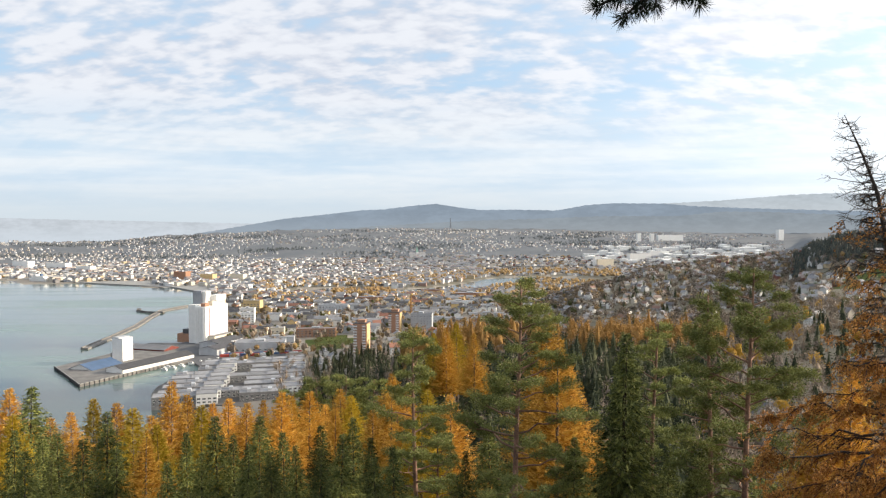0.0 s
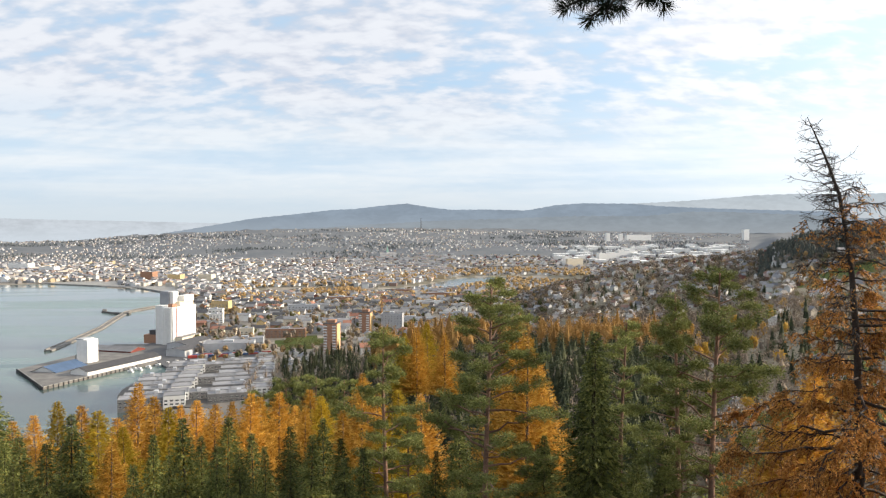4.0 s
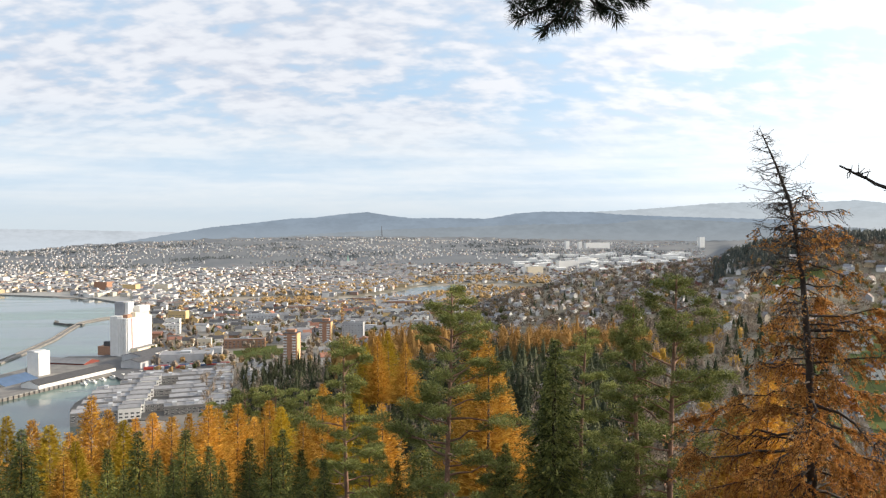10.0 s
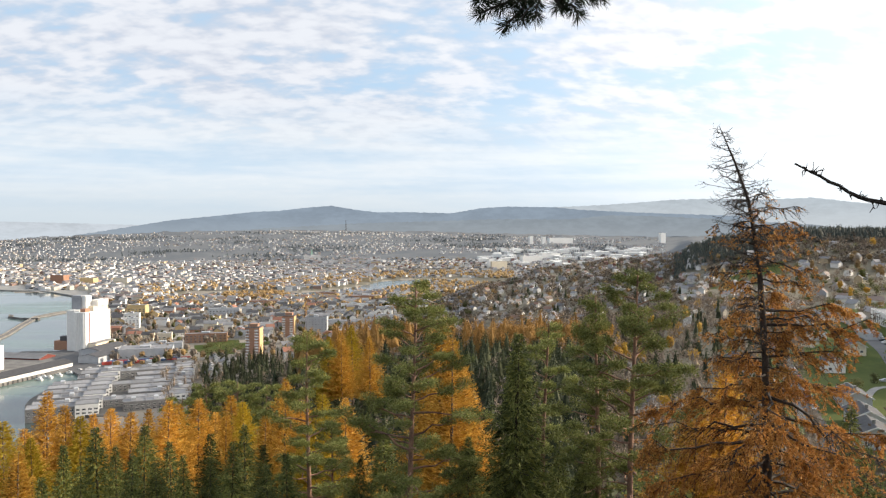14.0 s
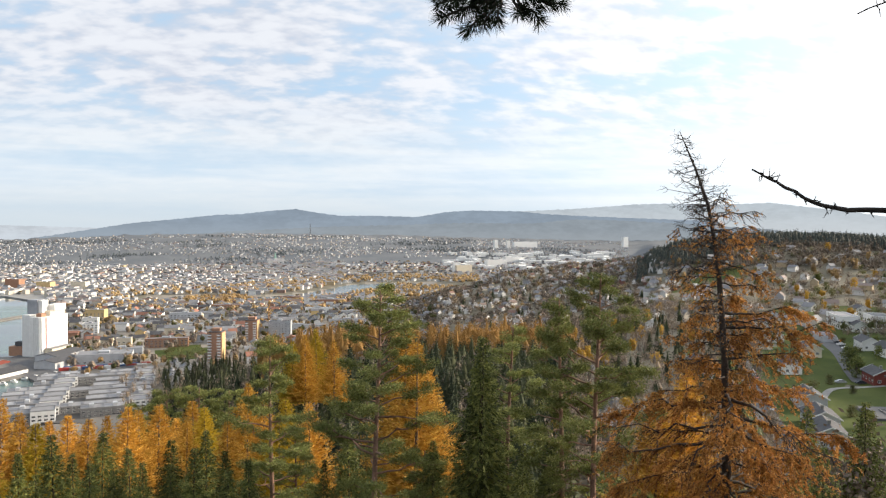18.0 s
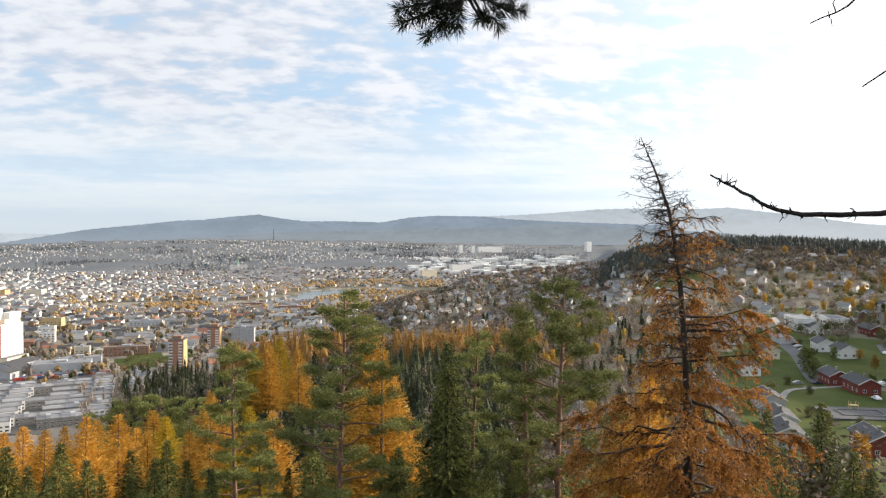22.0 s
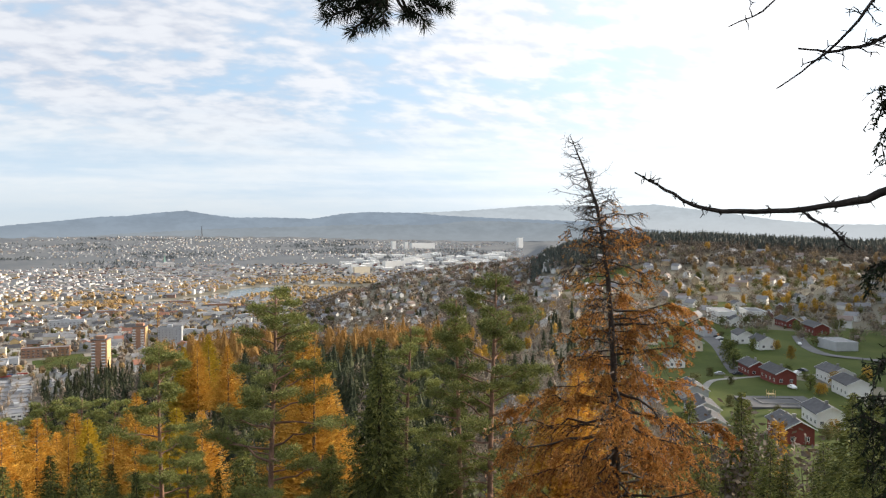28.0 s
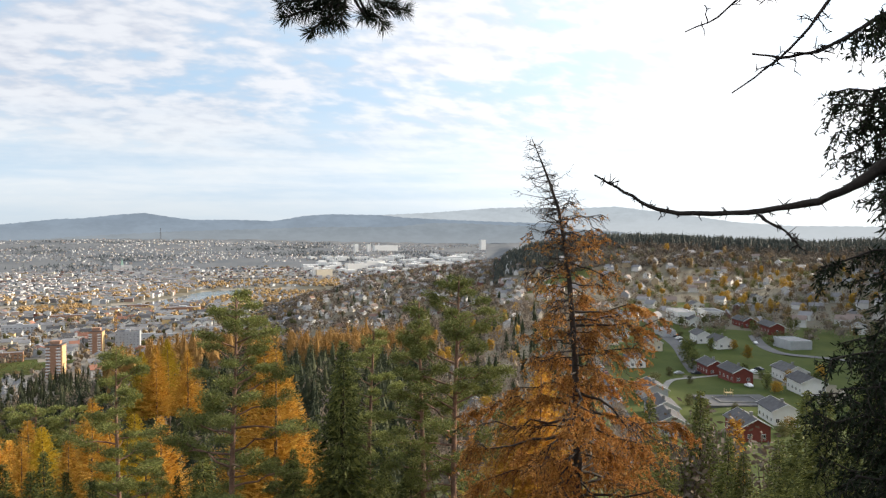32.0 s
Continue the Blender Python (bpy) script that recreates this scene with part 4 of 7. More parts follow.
    part("twigwork", twigs.mesh("twigwork", M["darkbark"]), None, root)
    part("crown", fol.mesh("crown", M["rust"]), None, root, "rust-orange needles on drooping twigs")
    return tagged(root, "old rust-orange larch with a bare bowed top", "larch tree")


bx, by = 14.8 + 2.0 * math.cos(radians(27.5)), 28.4 - 2.0 * math.sin(radians(27.5))
gl = float(ground(bx, by)) - 0.3
old_larch().matrix_basis = pose(bx, by, gl, 0, 0, -27.5) @ Matrix.Scale((140.0 - gl) / 22.0, 4)


def near_spruce(x, y, z_tip):
    """The dark spruce at the viewpoint's edge: boughs hung with short needled twigs."""
    rng = np.random.default_rng(77)
    g = float(ground(x, y)) - 0.3
    h = z_tip - g
    wood, fol = Soup(), Soup()
    tr = np.array([(0.04 * math.sin(i), 0.03 * i, h * i / 9) for i in range(10)])
    tube(wood, tr, 0.19 * (1.03 - np.linspace(0, 1, 10)), 10)
    for i in range(210):
        z = 0.5 + 11.5 * rng.random() ** 1.5
        a = radians(150) + rng.uniform(-1.9, 1.9)
        L = np.interp(z, [0, 4, 8, 13], [1.75, 1.65, 1.5, 1.25]) * rng.uniform(0.45, 1.1)
        sp = spine(rng, (0, 0, z), (np.cos(a), np.sin(a), rng.uniform(-0.35, 0.05)), L, rng.uniform(-0.12, 0.16), 7, 0.05)
        tube(wood, sp, np.linspace(0.03, 0.006, 7), 5)
        side = np.array([-np.sin(a), np.cos(a), 0])
        for q in range(int(34 * L)):
            t0 = rng.uniform(0.2, 1.0)
            o = along(sp, np.array([t0]))[0]
            tl = rng.uniform(0.12, 0.5) * (1.3 - 0.6 * t0)
            w = side * rng.uniform(-0.9, 0.9) + np.array([np.cos(a), np.sin(a), 0]) * rng.uniform(-0.1, 0.6) + np.array([0, 0, rng.uniform(-1.3, -0.1)])
            ts = spine(rng, o, w, tl, -0.15, 4, 0.08)
            tube(wood, ts, [0.006, 0.005, 0.004, 0.003], 3)
            k = int(38 * tl) + 4
            p = along(ts, rng.uniform(0, 1, k))
            blades(fol, p, rng.normal(size=(k, 3)) + w * 0.9, rng.uniform(0.05, 0.085, k), rng.uniform(0.017, 0.028, k), rng)
    k = 15000
    z = 0.3 + 12.5 * rng.random(k) ** 1.4
    a = rng.uniform(0, 6.283, k)
    q = np.interp(z, [0, 4, 8, 13], [1.25, 1.0, 0.8, 0.6]) * np.sqrt(rng.random(k))
    blades(fol, np.c_[np.cos(a) * q, np.sin(a) * q, z], np.c_[np.cos(a), np.sin(a), np.full(k, -0.9)] + rng.normal(size=(k, 3)) * 0.4, rng.uniform(0.07, 0.15, k), rng.uniform(0.018, 0.034, k), rng)
    root = new("spruce_tree")
    part("trunk", wood.mesh("trunk", M["darkbark"], smooth=True), None, root)
    part("crown", fol.mesh("crown", M["shadespruce"]), None, root, "drooping needle sprays, coloured dark for shade")
    root.matrix_basis = pose(x, y, g, 0, 0, 20)
    return tagged(root, "dark spruce with drooping boughs close to the viewpoint", "spruce tree")


def eye_point(bearing, lift, dist):
    a = radians(bearing)
    return np.array([math.sin(a) * dist, math.cos(a) * dist, EYE + dist * math.tan(radians(lift))])


def bough(root, name, line, radii, rng, twig_n, label, twig_len=0.30):
    s = Soup()
    pts = np.array([eye_point(*p) for p in line])
    q = np.linspace(0, 1, 3 * len(pts))
    fine_pts = np.stack([np.interp(q, np.linspace(0, 1, len(pts)), pts[:, i]) for i in range(3)], -1)
    fine_pts[1:-1] = (fine_pts[:-2] + 2 * fine_pts[1:-1] + fine_pts[2:]) / 4 + rng.normal(size=(len(q) - 2, 3)) * 0.006
    rad = np.interp(q, np.linspace(0, 1, len(radii)), radii) * rng.uniform(0.9, 1.15, len(q))
    tube(s, fine_pts, rad, 8)
    for i in range(twig_n):
        t0 = rng.uniform(0.08, 0.97)
        o = along(fine_pts, np.array([t0]))[0]
        w = rng.normal(size=3) + np.array([-0.25, 0.1, 0.1])
        L = twig_len * rng.uniform(0.15, 1.0)
        ts = spine(rng, o, w, L, rng.uniform(-0.3, 0.2), 5, 0.10)
        tube(s, ts, np.linspace(0.009, 0.0035, 5), 4)
        for j in range(3):
            b = along(ts, np.array([rng.uniform(0.3, 1)]))[0]
            tube(s, np.array([b, b + rng.normal(size=3) * 0.035]), [0.007, 0.003], 3)
    inv = root.matrix_basis.inverted()
    ob = part(name, s.mesh(name, M["darkbark"], smooth=True), None, root, label)
    ob.matrix_basis = inv
    return ob


rng_b = np.random.default_rng(8)
# unseen spruces added right of the view, to shade the near spruce
SHADY = kit(spruce_mesh(23, 19, 3.4, 34, 16, 0.34, 0.0, -0.35, 0.42, 0.9, 0.08, 6, 99, 2.0), M["darkbark"], M["shadespruce"], "unseen_spruce")
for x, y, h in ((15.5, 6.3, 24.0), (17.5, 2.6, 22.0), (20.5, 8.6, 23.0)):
    tree_thing("spruce_tree", SHADY, None, None, "unseen tall dense spruce added to shade the near spruce", "spruce tree", x, y, h, 40.0 * x, 19, "spruces beside the viewpoint")
ns = near_spruce(8.0, 5.35, 150.0)
bough(ns, "bough", [(56, 5.5, 9.5), (53.5, 5.3, 9.4), (51.2, 4.6, 9.3), (49.6, 3.2, 9.2), (47.5, 2.3, 9.1), (45, 1.75, 9.0), (41.5, 1.45, 9.0), (38, 1.5, 9.0), (36, 2.2, 9.0), (34.2, 3.4, 9.0), (32.55, 4.35, 9.0)], [0.08, 0.07, 0.055, 0.036, 0.028, 0.022, 0.016, 0.010], rng_b, 46, "long bare lichened bough", 0.10)
bough(ns, "bough", [(43.2, 1.6, 9.0), (44.4, 0.9, 8.95), (45.4, 0.2, 8.9), (46.3, -0.9, 8.9)], [0.014, 0.012, 0.009], rng_b, 14, "", 0.15)
bough(ns, "bough", [(54, 14.5, 9.3), (51.2, 13.9, 9.2), (49.5, 13.0, 9.2), (47.5, 12.0, 9.1), (45.2, 11.7, 9.1), (43.2, 12.2, 9.1)], [0.03, 0.022, 0.016, 0.010], rng_b, 12, "", 0.35)
bough(ns, "bough", [(50.2, 18.0, 9.2), (48.6, 16.0, 9.2), (46.8, 13.5, 9.1), (44.5, 11.4, 9.1), (41.9, 9.7, 9.1)], [0.022, 0.017, 0.012, 0.007], rng_b, 12, "", 0.3)
bough(ns, "bough", [(46.5, 20.0, 9.2), (44.0, 17.5, 9.2), (41.5, 15.0, 9.1), (38.8, 14.0, 9.1)], [0.018, 0.012, 0.006], rng_b, 7, "", 0.3)
bough(ns, "bough", [(48.0, 18.6, 9.2), (45.5, 16.4, 9.2), (43.6, 15.3, 9.2)], [0.014, 0.010, 0.005], rng_b, 6, "", 0.2)


def overhang():
    """The pine behind the viewpoint, one limb of which hangs into view from above."""
    rng = np.random.default_rng(4)
    root = new("pine_tree")
    foot = np.array([2.2, -2.4, float(ground(2.2, -2.4)) - 0.2])
    trunk = Soup()
    tube(trunk, np.array([foot + np.array([0.02 * i * (i % 3 - 1), 0.03 * i, i * 2.0]) for i in range(8)]), np.linspace(0.17, 0.09, 8), 10)
    part("trunk", trunk.mesh("trunk", M["pinebark"], smooth=True), None, root)
    limb, fol = Soup(), Soup()
    mid = eye_point(15.3, 19.5, 3.05)
    line = np.array([foot + np.array([0.05, 0.1, 5.2]), (1.9, -0.4, 139.0), (1.35, 1.5, 138.2), mid])
    q = np.linspace(0, 1, 12)
    tube(limb, np.stack([np.interp(q, np.linspace(0, 1, 4), line[:, i]) for i in range(3)], -1), np.linspace(0.05, 0.012, 12), 7)
    tufts = [(11.2, 15.4), (13.1, 14.5), (14.3, 14.9), (11.0, 16.4), (12.7, 15.8), (18.4, 15.1), (17.3, 15.7), (20.1, 16.2), (19.2, 16.6), (15.4, 15.1), (13.9, 16.0), (12.5, 16.6), (14.9, 16.5), (13.4, 17.6), (15.6, 17.4), (12.0, 17.5), (17.2, 17.3)]
    for b, e in tufts:
        p = eye_point(b, e, 3.0 + 0.08 * rng.normal())
        o = eye_point(b * 0.5 + 7.9, e * 0.6 + 7.0, 3.0)
        tw = np.array([mid + rng.normal(size=3) * 0.02, o, (o + p) / 2 + rng.normal(size=3) * 0.012, p])
        tube(limb, tw, [0.007, 0.006, 0.005, 0.0035], 5)
        w = p - tw[2]
        w /= np.linalg.norm(w)
        k = 260
        rad = rng.normal(size=(k, 3))
        rad -= w * (rad @ w)[:, None]
        rad /= np.linalg.norm(rad, axis=1)[:, None]
        back = rng.uniform(0, 1, k) ** 1.3
        d = w * rng.uniform(0.15, 0.8, k)[:, None] + rad * (0.45 + 0.6 * back)[:, None]
        blades(fol, p - w * (0.11 * back)[:, None], d, rng.uniform(0.042, 0.066, k), 0.0027, rng)
    part("limb", limb.mesh("limb", M["darkbark"], smooth=True), None, root)
    # backlit darkness of the tufts is put into their colour
    part("needles", fol.mesh("needles", M["shadespruce"]), None, root, "tufts of long needles, coloured dark as if backlit")
    return tagged(root, "overhanging pine limb with dark needle tufts", "pine tree")


overhang()

# ---- woods, too many to count ----
SEG = 6
RING = np.arange(SEG) * 2 * np.pi / SEG
BLOB = np.array([(0, 0, 1.0)] + [(math.sin(p) * math.cos(q), math.sin(p) * math.sin(q), math.cos(p)) for p in (0.75, 1.5, 2.3) for q in RING] + [(0, 0, -1.0)])
BLOB_Q = np.array([(1 + SEG * i + j, 1 + SEG * (i + 1) + j, 1 + SEG * (i + 1) + (j + 1) % SEG, 1 + SEG * i + (j + 1) % SEG) for i in (0, 1) for j in range(SEG)])
BLOB_T = np.array([(0, 1 + j, 1 + (j + 1) % SEG) for j in range(SEG)] + [(19, 13 + (j + 1) % SEG, 13 + j) for j in range(SEG)])
CONE_T = np.array([(7 * k, 7 * k + 1 + j, 7 * k + 1 + (j + 1) % SEG) for k in range(3) for j in range(SEG)])


def crown_cores(s, x, y, z0, h, r, leafy, rng, fill=1.0):
    """The closed inner mass of each crown, lumpy or in ragged tiers."""
    n = len(x)
    c = np.stack([x, y, z0], -1)[:, None]
    if leafy:
        u = BLOB[None] * fill * rng.uniform(0.62, 1.12, (n, 20, 1)) + rng.normal(size=(n, 20, 3)) * 0.08
        v = c + np.stack([u[..., 0] * r[:, None] * 0.8, u[..., 1] * r[:, None] * 0.8, h[:, None] * (0.57 + 0.36 * u[..., 2])], -1)
        q, t = BLOB_Q, BLOB_T
    else:
        tiers = []
        for f0, f1 in ((0.10, 0.55), (0.34, 0.78), (0.60, 0.98)):
            rad = r[:, None] * (1 - f0) ** 0.7 * rng.uniform(0.6, 1.15, (n, SEG)) * fill
            a = RING[None] + rng.uniform(0, 6, (n, 1))
            ring = np.stack([rad * np.cos(a), rad * np.sin(a), h[:, None] * (f0 + rng.uniform(-0.05, 0.05, (n, SEG)))], -1)
            tip = np.stack([0 * h, 0 * h, h * f1], -1)[:, None]
            tiers.append(np.concatenate([tip, ring], 1))
        v = c + np.concatenate(tiers, 1)
        q, t = None, CONE_T
    k = v.shape[1]
    first = s.n
    s.add(v.reshape(-1, 3), (t[None] + k * np.arange(n)[:, None, None]).reshape(-1, 3))
    if q is not None:
        f = (q[None] + k * np.arange(n)[:, None, None]).reshape(-1, 4) + first
        s.f.extend(f.tolist())
        s.m.extend([0] * len(f))


def wood_cover(name, x, y, h, r, per, size, mat, label, cat, leafy=False, seed=1, sink=0.3, fat=None, core=False):
    rng = np.random.default_rng(seed)
    n = len(x)
    i = np.repeat(np.arange(n), per)
    k = len(i)
    a = rng.uniform(0, 2 * np.pi, k)
    z0 = ground(x, y) - sink
    if leafy:
        u = rng.normal(size=(k, 3))
        u /= np.linalg.norm(u, axis=1)[:, None]
        rad = rng.uniform(0.55, 1.0, k) * (1 + 0.3 * np.sin(a * 3 + i) * np.sin(u[:, 2] * 4 + i * 2))
        p = np.c_[x[i] + u[:, 0] * r[i] * rad, y[i] + u[:, 1] * r[i] * rad, z0[i] + h[i] * (0.58 + 0.40 * u[:, 2] * rad)]
        d = u * np.array([1, 1, 0.6]) + rng.normal(size=(k, 3)) * 0.8
        if fat:  # leafless: rising twigs
            d = u * 0.8 + np.array([0, 0, 0.8]) + rng.normal(size=(k, 3)) * 0.35
    else:
        t = 0.08 + 0.9 * rng.random(k) ** 1.25
        t[:: per] = 0.97
        rad = r[i] * (1 - t) ** 0.66 * rng.uniform(0.35, 1.1, k)
        p = np.c_[x[i] + np.cos(a) * rad, y[i] + np.sin(a) * rad, z0[i] + h[i] * t]
        d = np.c_[np.cos(a), np.sin(a), rng.normal(size=k) * 0.3 - 0.25 + 1.2 * (t > 0.93)]
    s = Soup()
    if core:
        crown_cores(s, x, y, z0, h, r, leafy, rng, float(core))
    blades(s, p, d, np.broadcast_to(size, n)[i] * rng.uniform(0.7, 1.35, k), np.broadcast_to(size, n)[i] * (fat or (0.62 if leafy else 0.42)) * rng.uniform(0.7, 1.3, k), rng)
    trunks = Soup()
    c = np.stack([np.c_[x - 0.008 * h, y, z0], np.c_[x + 0.008 * h, y, z0], np.c_[x, y + 0.008 * h, z0], np.c_[x, y, z0 + h * 0.8]], 1)
    trunks.add(c.reshape(-1, 3), (np.array([(0, 1, 3), (1, 2, 3), (2, 0, 3)])[None] + 4 * np.arange(n)[:, None, None]).reshape(-1, 3))
    ob = tagged(new(name, s.mesh(name, mat)), label, cat, kind="stuff")
    part("trunks", trunks.mesh("trunks", M["bark"]), None, ob)
    return ob


rng_w = np.random.default_rng(23)


def spread(n, b0, b1, d0, d1, keep=None):
    """Random places between two bearings and two distances."""
    d = np.sqrt(rng_w.uniform(d0 ** 2, d1 ** 2, n))
    b = np.radians(rng_w.uniform(b0, b1, n))
    x, y = np.sin(b) * d, np.cos(b) * d
    if keep is not None:
        k = keep(x, y)
        x, y = x[k], y[k]
    return x, y


def bearing(x, y):
    return np.degrees(np.arctan2(x, y))


def cat2(*pairs):
    return np.concatenate([p[0] for p in pairs]), np.concatenate([p[1] for p in pairs])


# undergrowth and lower trees between the counted ones
x, y = cat2(spread(150, -34, 24, 42, 130), spread(90, 24, 54, 46, 118))
n = len(x)
wood_cover("young_spruces", x, y, rng_w.uniform(5, 11, n), rng_w.uniform(1.4, 2.4, n), 150, 0.6, M["spruce"], "young spruces filling the slope below the viewpoint", "spruces", seed=2)
x, y = cat2(spread(60, -34, 0, 60, 140), spread(40, 22, 54, 60, 125))
n = len(x)
wood_cover("bare_birches", x, y, rng_w.uniform(6, 12, n), rng_w.uniform(1.4, 2.4, n), 200, 0.55, M["bare"], "leafless grey-brown birches and bushes on the slope", "birches", True, seed=3, fat=0.08)
# the wooded hollow and its far edge
x, y = cat2(spread(720, -20, 20, 130, 400), spread(250, -10.5, 1.5, 400, 720), spread(80, -1.5, 20, 400, 470))
n = len(x)
wood_cover("spruce_wood", x, y, rng_w.uniform(10, 17, n), rng_w.uniform(3.2, 4.8, n), 190, 0.9, M["darkspruce"], "dark spruce wood in the hollow", "spruce wood", seed=4, core=0.75)
x, y = cat2(spread(110, -20, -4, 120, 260), spread(190, -3, 20, 400, 470))
n = len(x)
belt = np.hypot(x, y) > 390
tall = np.where(belt, np.clip(EYE - 430 * np.tan(np.radians(rng_w.uniform(6.4, 7.6, n))) - ground(x, y), 9, 30), rng_w.uniform(11, 19, n))
round_top = rng_w.random(n) < 0.55
# round crowns are larches too, drawn as ovals to soften the belt
for name, keep, leafy_, lab in (("larch_wood", ~round_top, False, "belt of dull golden larches along the wood's edge"), ("birch_wood", round_top, True, "dull orange larches with rounded crowns in the larch belt")):
    k = keep.sum()
    wood_cover(name, x[keep], y[keep], tall[keep] * (0.92 if leafy_ else 1.0), 0.6 + tall[keep] * rng_w.uniform(0.15, 0.23, k), 330, 0.8, M["beltlarch"], lab, "larch wood", leafy_, seed=5, core=0.75)
x, y = cat2(spread(230, -16, 22, 150, 470), spread(130, -12.5, 0, 480, 760), spread(60, 20, 34, 130, 230))
n = len(x)
wood_cover("bare_wood", x, y, rng_w.uniform(9, 16, n), rng_w.uniform(2.0, 3.4, n), 170, 1.0, M["bare"], "grey-brown leafless birches among the spruces", "birch wood", True, seed=6, fat=0.26, core=0.5)
# trees down the open side of the slope
x, y = spread(400, 17, 33, 130, 640)
n = len(x)
wood_cover("slope_birches", x, y, rng_w.uniform(7, 13, n), rng_w.uniform(2.2, 3.6, n), 170, 0.9, M["bare"], "grey-brown leafless trees beside the lower streets", "birches", True, seed=66, fat=0.26, core=0.45)
x, y = cat2(spread(70, 18, 33, 140, 640), spread(40, 34, 52, 560, 900))
n = len(x)
wood_cover("slope_golds", x, y, rng_w.uniform(7, 12, n), rng_w.uniform(2.2, 3.6, n), 90, 0.8, M["gold"], "yellow autumn trees beside the lower streets", "trees", True, seed=67, core=True)
x, y = spread(150, 17, 32, 130, 560)
n = len(x)
wood_cover("slope_spruces", x, y, rng_w.uniform(8, 15, n), rng_w.uniform(1.9, 2.8, n), 110, 0.9, M["darkspruce"], "dark spruces beside the lower streets", "spruces", seed=68, core=True)
# the wooded hill between the belt and the far valley
for name, k, mat, leafy_, size, lab in (("hill_birches", 1000, "bare", True, 1.3, "brown leafless trees thick on the middle hill"), ("hill_autumn_trees", 150, "tan", True, 1.0, "faded orange trees on the middle hill"), ("hill_dark_spruces", 170, "darkspruce", False, 1.0, "single dark spruces on the middle hill")):
    x, y = spread(k, 7.5, 25, 600, 1400, lambda x, y: river_gap(x, y) > 80)
    n = len(x)
    wood_cover(name, x, y, rng_w.uniform(6, 11, n), rng_w.uniform(2.8, 5.0, n), 90, size, M[mat], lab, "trees", leafy_, seed=300 + k, core=0.65)
# the dark ridge beyond the valley
x, y = spread(3600, 24.6, 52, 930, 1190, lambda x, y: np.hypot(x, y) > np.interp(bearing(x, y), [24, 29, 33, 52], [930, 950, 1030, 1050]))
n = len(x)
wood_cover("ridge_spruces", x, y, rng_w.uniform(9, 15, n) * rng_w.uniform(0.85, 1.1, n), rng_w.uniform(2.6, 4.2, n), 22, 1.5, M["ridge"], "dark spruce forest along the low ridge", "forest", seed=7, core=True)
x, y = spread(900, 27, 52, 900, 1075)
n = len(x)
wood_cover("ridge_bare_trees", x, y, rng_w.uniform(6, 11, n), rng_w.uniform(2.8, 5, n), 60, 1.3, M["bare"], "grey-brown leafless trees up the ridge's face", "birches", True, seed=9, core=0.55)
x, y = spread(60, 27, 52, 820, 1000)
n = len(x)
wood_cover("ridge_birches", x, y, rng_w.uniform(9, 14, n), rng_w.uniform(2.6, 4, n), 30, 1.5, M["tan"], "faded birches at the ridge's foot", "birches", True, seed=8, core=True)


# trees among the houses
def dry(x, y):
    return (ground(x, y) > 1.5) & (river_gap(x, y) > 74) & ~on_lawn(x, y)


def settled(x, y):
    """Houses gather in patches, with woods and fields between."""
    u = np.sin(x * 0.0061 + 2.0) + np.sin(y * 0.0083 + x * 0.002) + 0.8 * np.sin(x * 0.017 - y * 0.013) + 0.5 * np.sin(y * 0.031 + 1)
    return dry(x, y) & (u > -0.75)


def town_trees(name, share, mat, label, seed, h=(6, 12), far_mat=None):
    x, y = cat2(spread(int(1300 * share), -16, 10, 760, 1500, dry), spread(int(2300 * share), -32, 26, 1400, 2700, dry))
    k = len(x)
    d = np.hypot(x, y)
    near = d < 1250
    a = wood_cover(name, x[near], y[near], rng_w.uniform(*h, near.sum()), rng_w.uniform(2.8, 4.8, near.sum()), 20, np.interp(d[near], [300, 900, 1700], [1.0, 1.4, 1.8]), mat, label, "trees", True, seed=seed, core=True)
    far = ~near
    wide_ = np.interp(d[far], [1400, 2600, 3600], [1.0, 1.5, 2.1])
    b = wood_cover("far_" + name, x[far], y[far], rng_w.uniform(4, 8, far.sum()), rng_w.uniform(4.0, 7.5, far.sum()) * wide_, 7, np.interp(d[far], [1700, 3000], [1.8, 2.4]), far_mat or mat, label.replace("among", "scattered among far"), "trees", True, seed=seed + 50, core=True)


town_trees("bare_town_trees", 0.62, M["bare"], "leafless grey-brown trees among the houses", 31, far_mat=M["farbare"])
for name, k, mat, size, thin, label in (("valley_birches", 620, "bare", 1.1, 0.28, "leafless grey-brown trees between the valley's houses"), ("valley_hedges", 260, "green", 0.9, None, "olive hedges and fruit trees in the valley"), ("valley_autumn_trees", 130, "tan", 0.9, None, "faded orange trees in the valley's gardens")):
    x, y = spread(k, 24, 55, 440, 1010, dry)
    n = len(x)
    wood_cover(name, x, y, rng_w.uniform(5, 10, n), rng_w.uniform(2.2, 4.4, n), 150, size, M[mat], label, "trees", True, seed=72 + k, fat=thin, core=0.5 if thin else 0.7)
x, y = spread(190, -9.5, 1.5, 490, 765, dry)
n = len(x)
wood_cover("spruce_grove", x, y, rng_w.uniform(11, 18, n), rng_w.uniform(2.4, 3.6, n), 150, 1.0, M["darkspruce"], "dark spruce grove below the apartment towers", "spruces", seed=77, core=0.7)
town_trees("green_town_trees", 0.30, M["green"], "olive green trees and hedges among the houses", 32, far_mat=M["farbare"])
town_trees("yellow_town_trees", 0.30, M["tan"], "yellow autumn trees among the houses", 33, far_mat=M["fartan"])
x, y = spread(2300, -14, 13, 1200, 2300, lambda x, y: (river_gap(x, y) > 72) & (river_gap(x, y) < 270))
n = len(x)
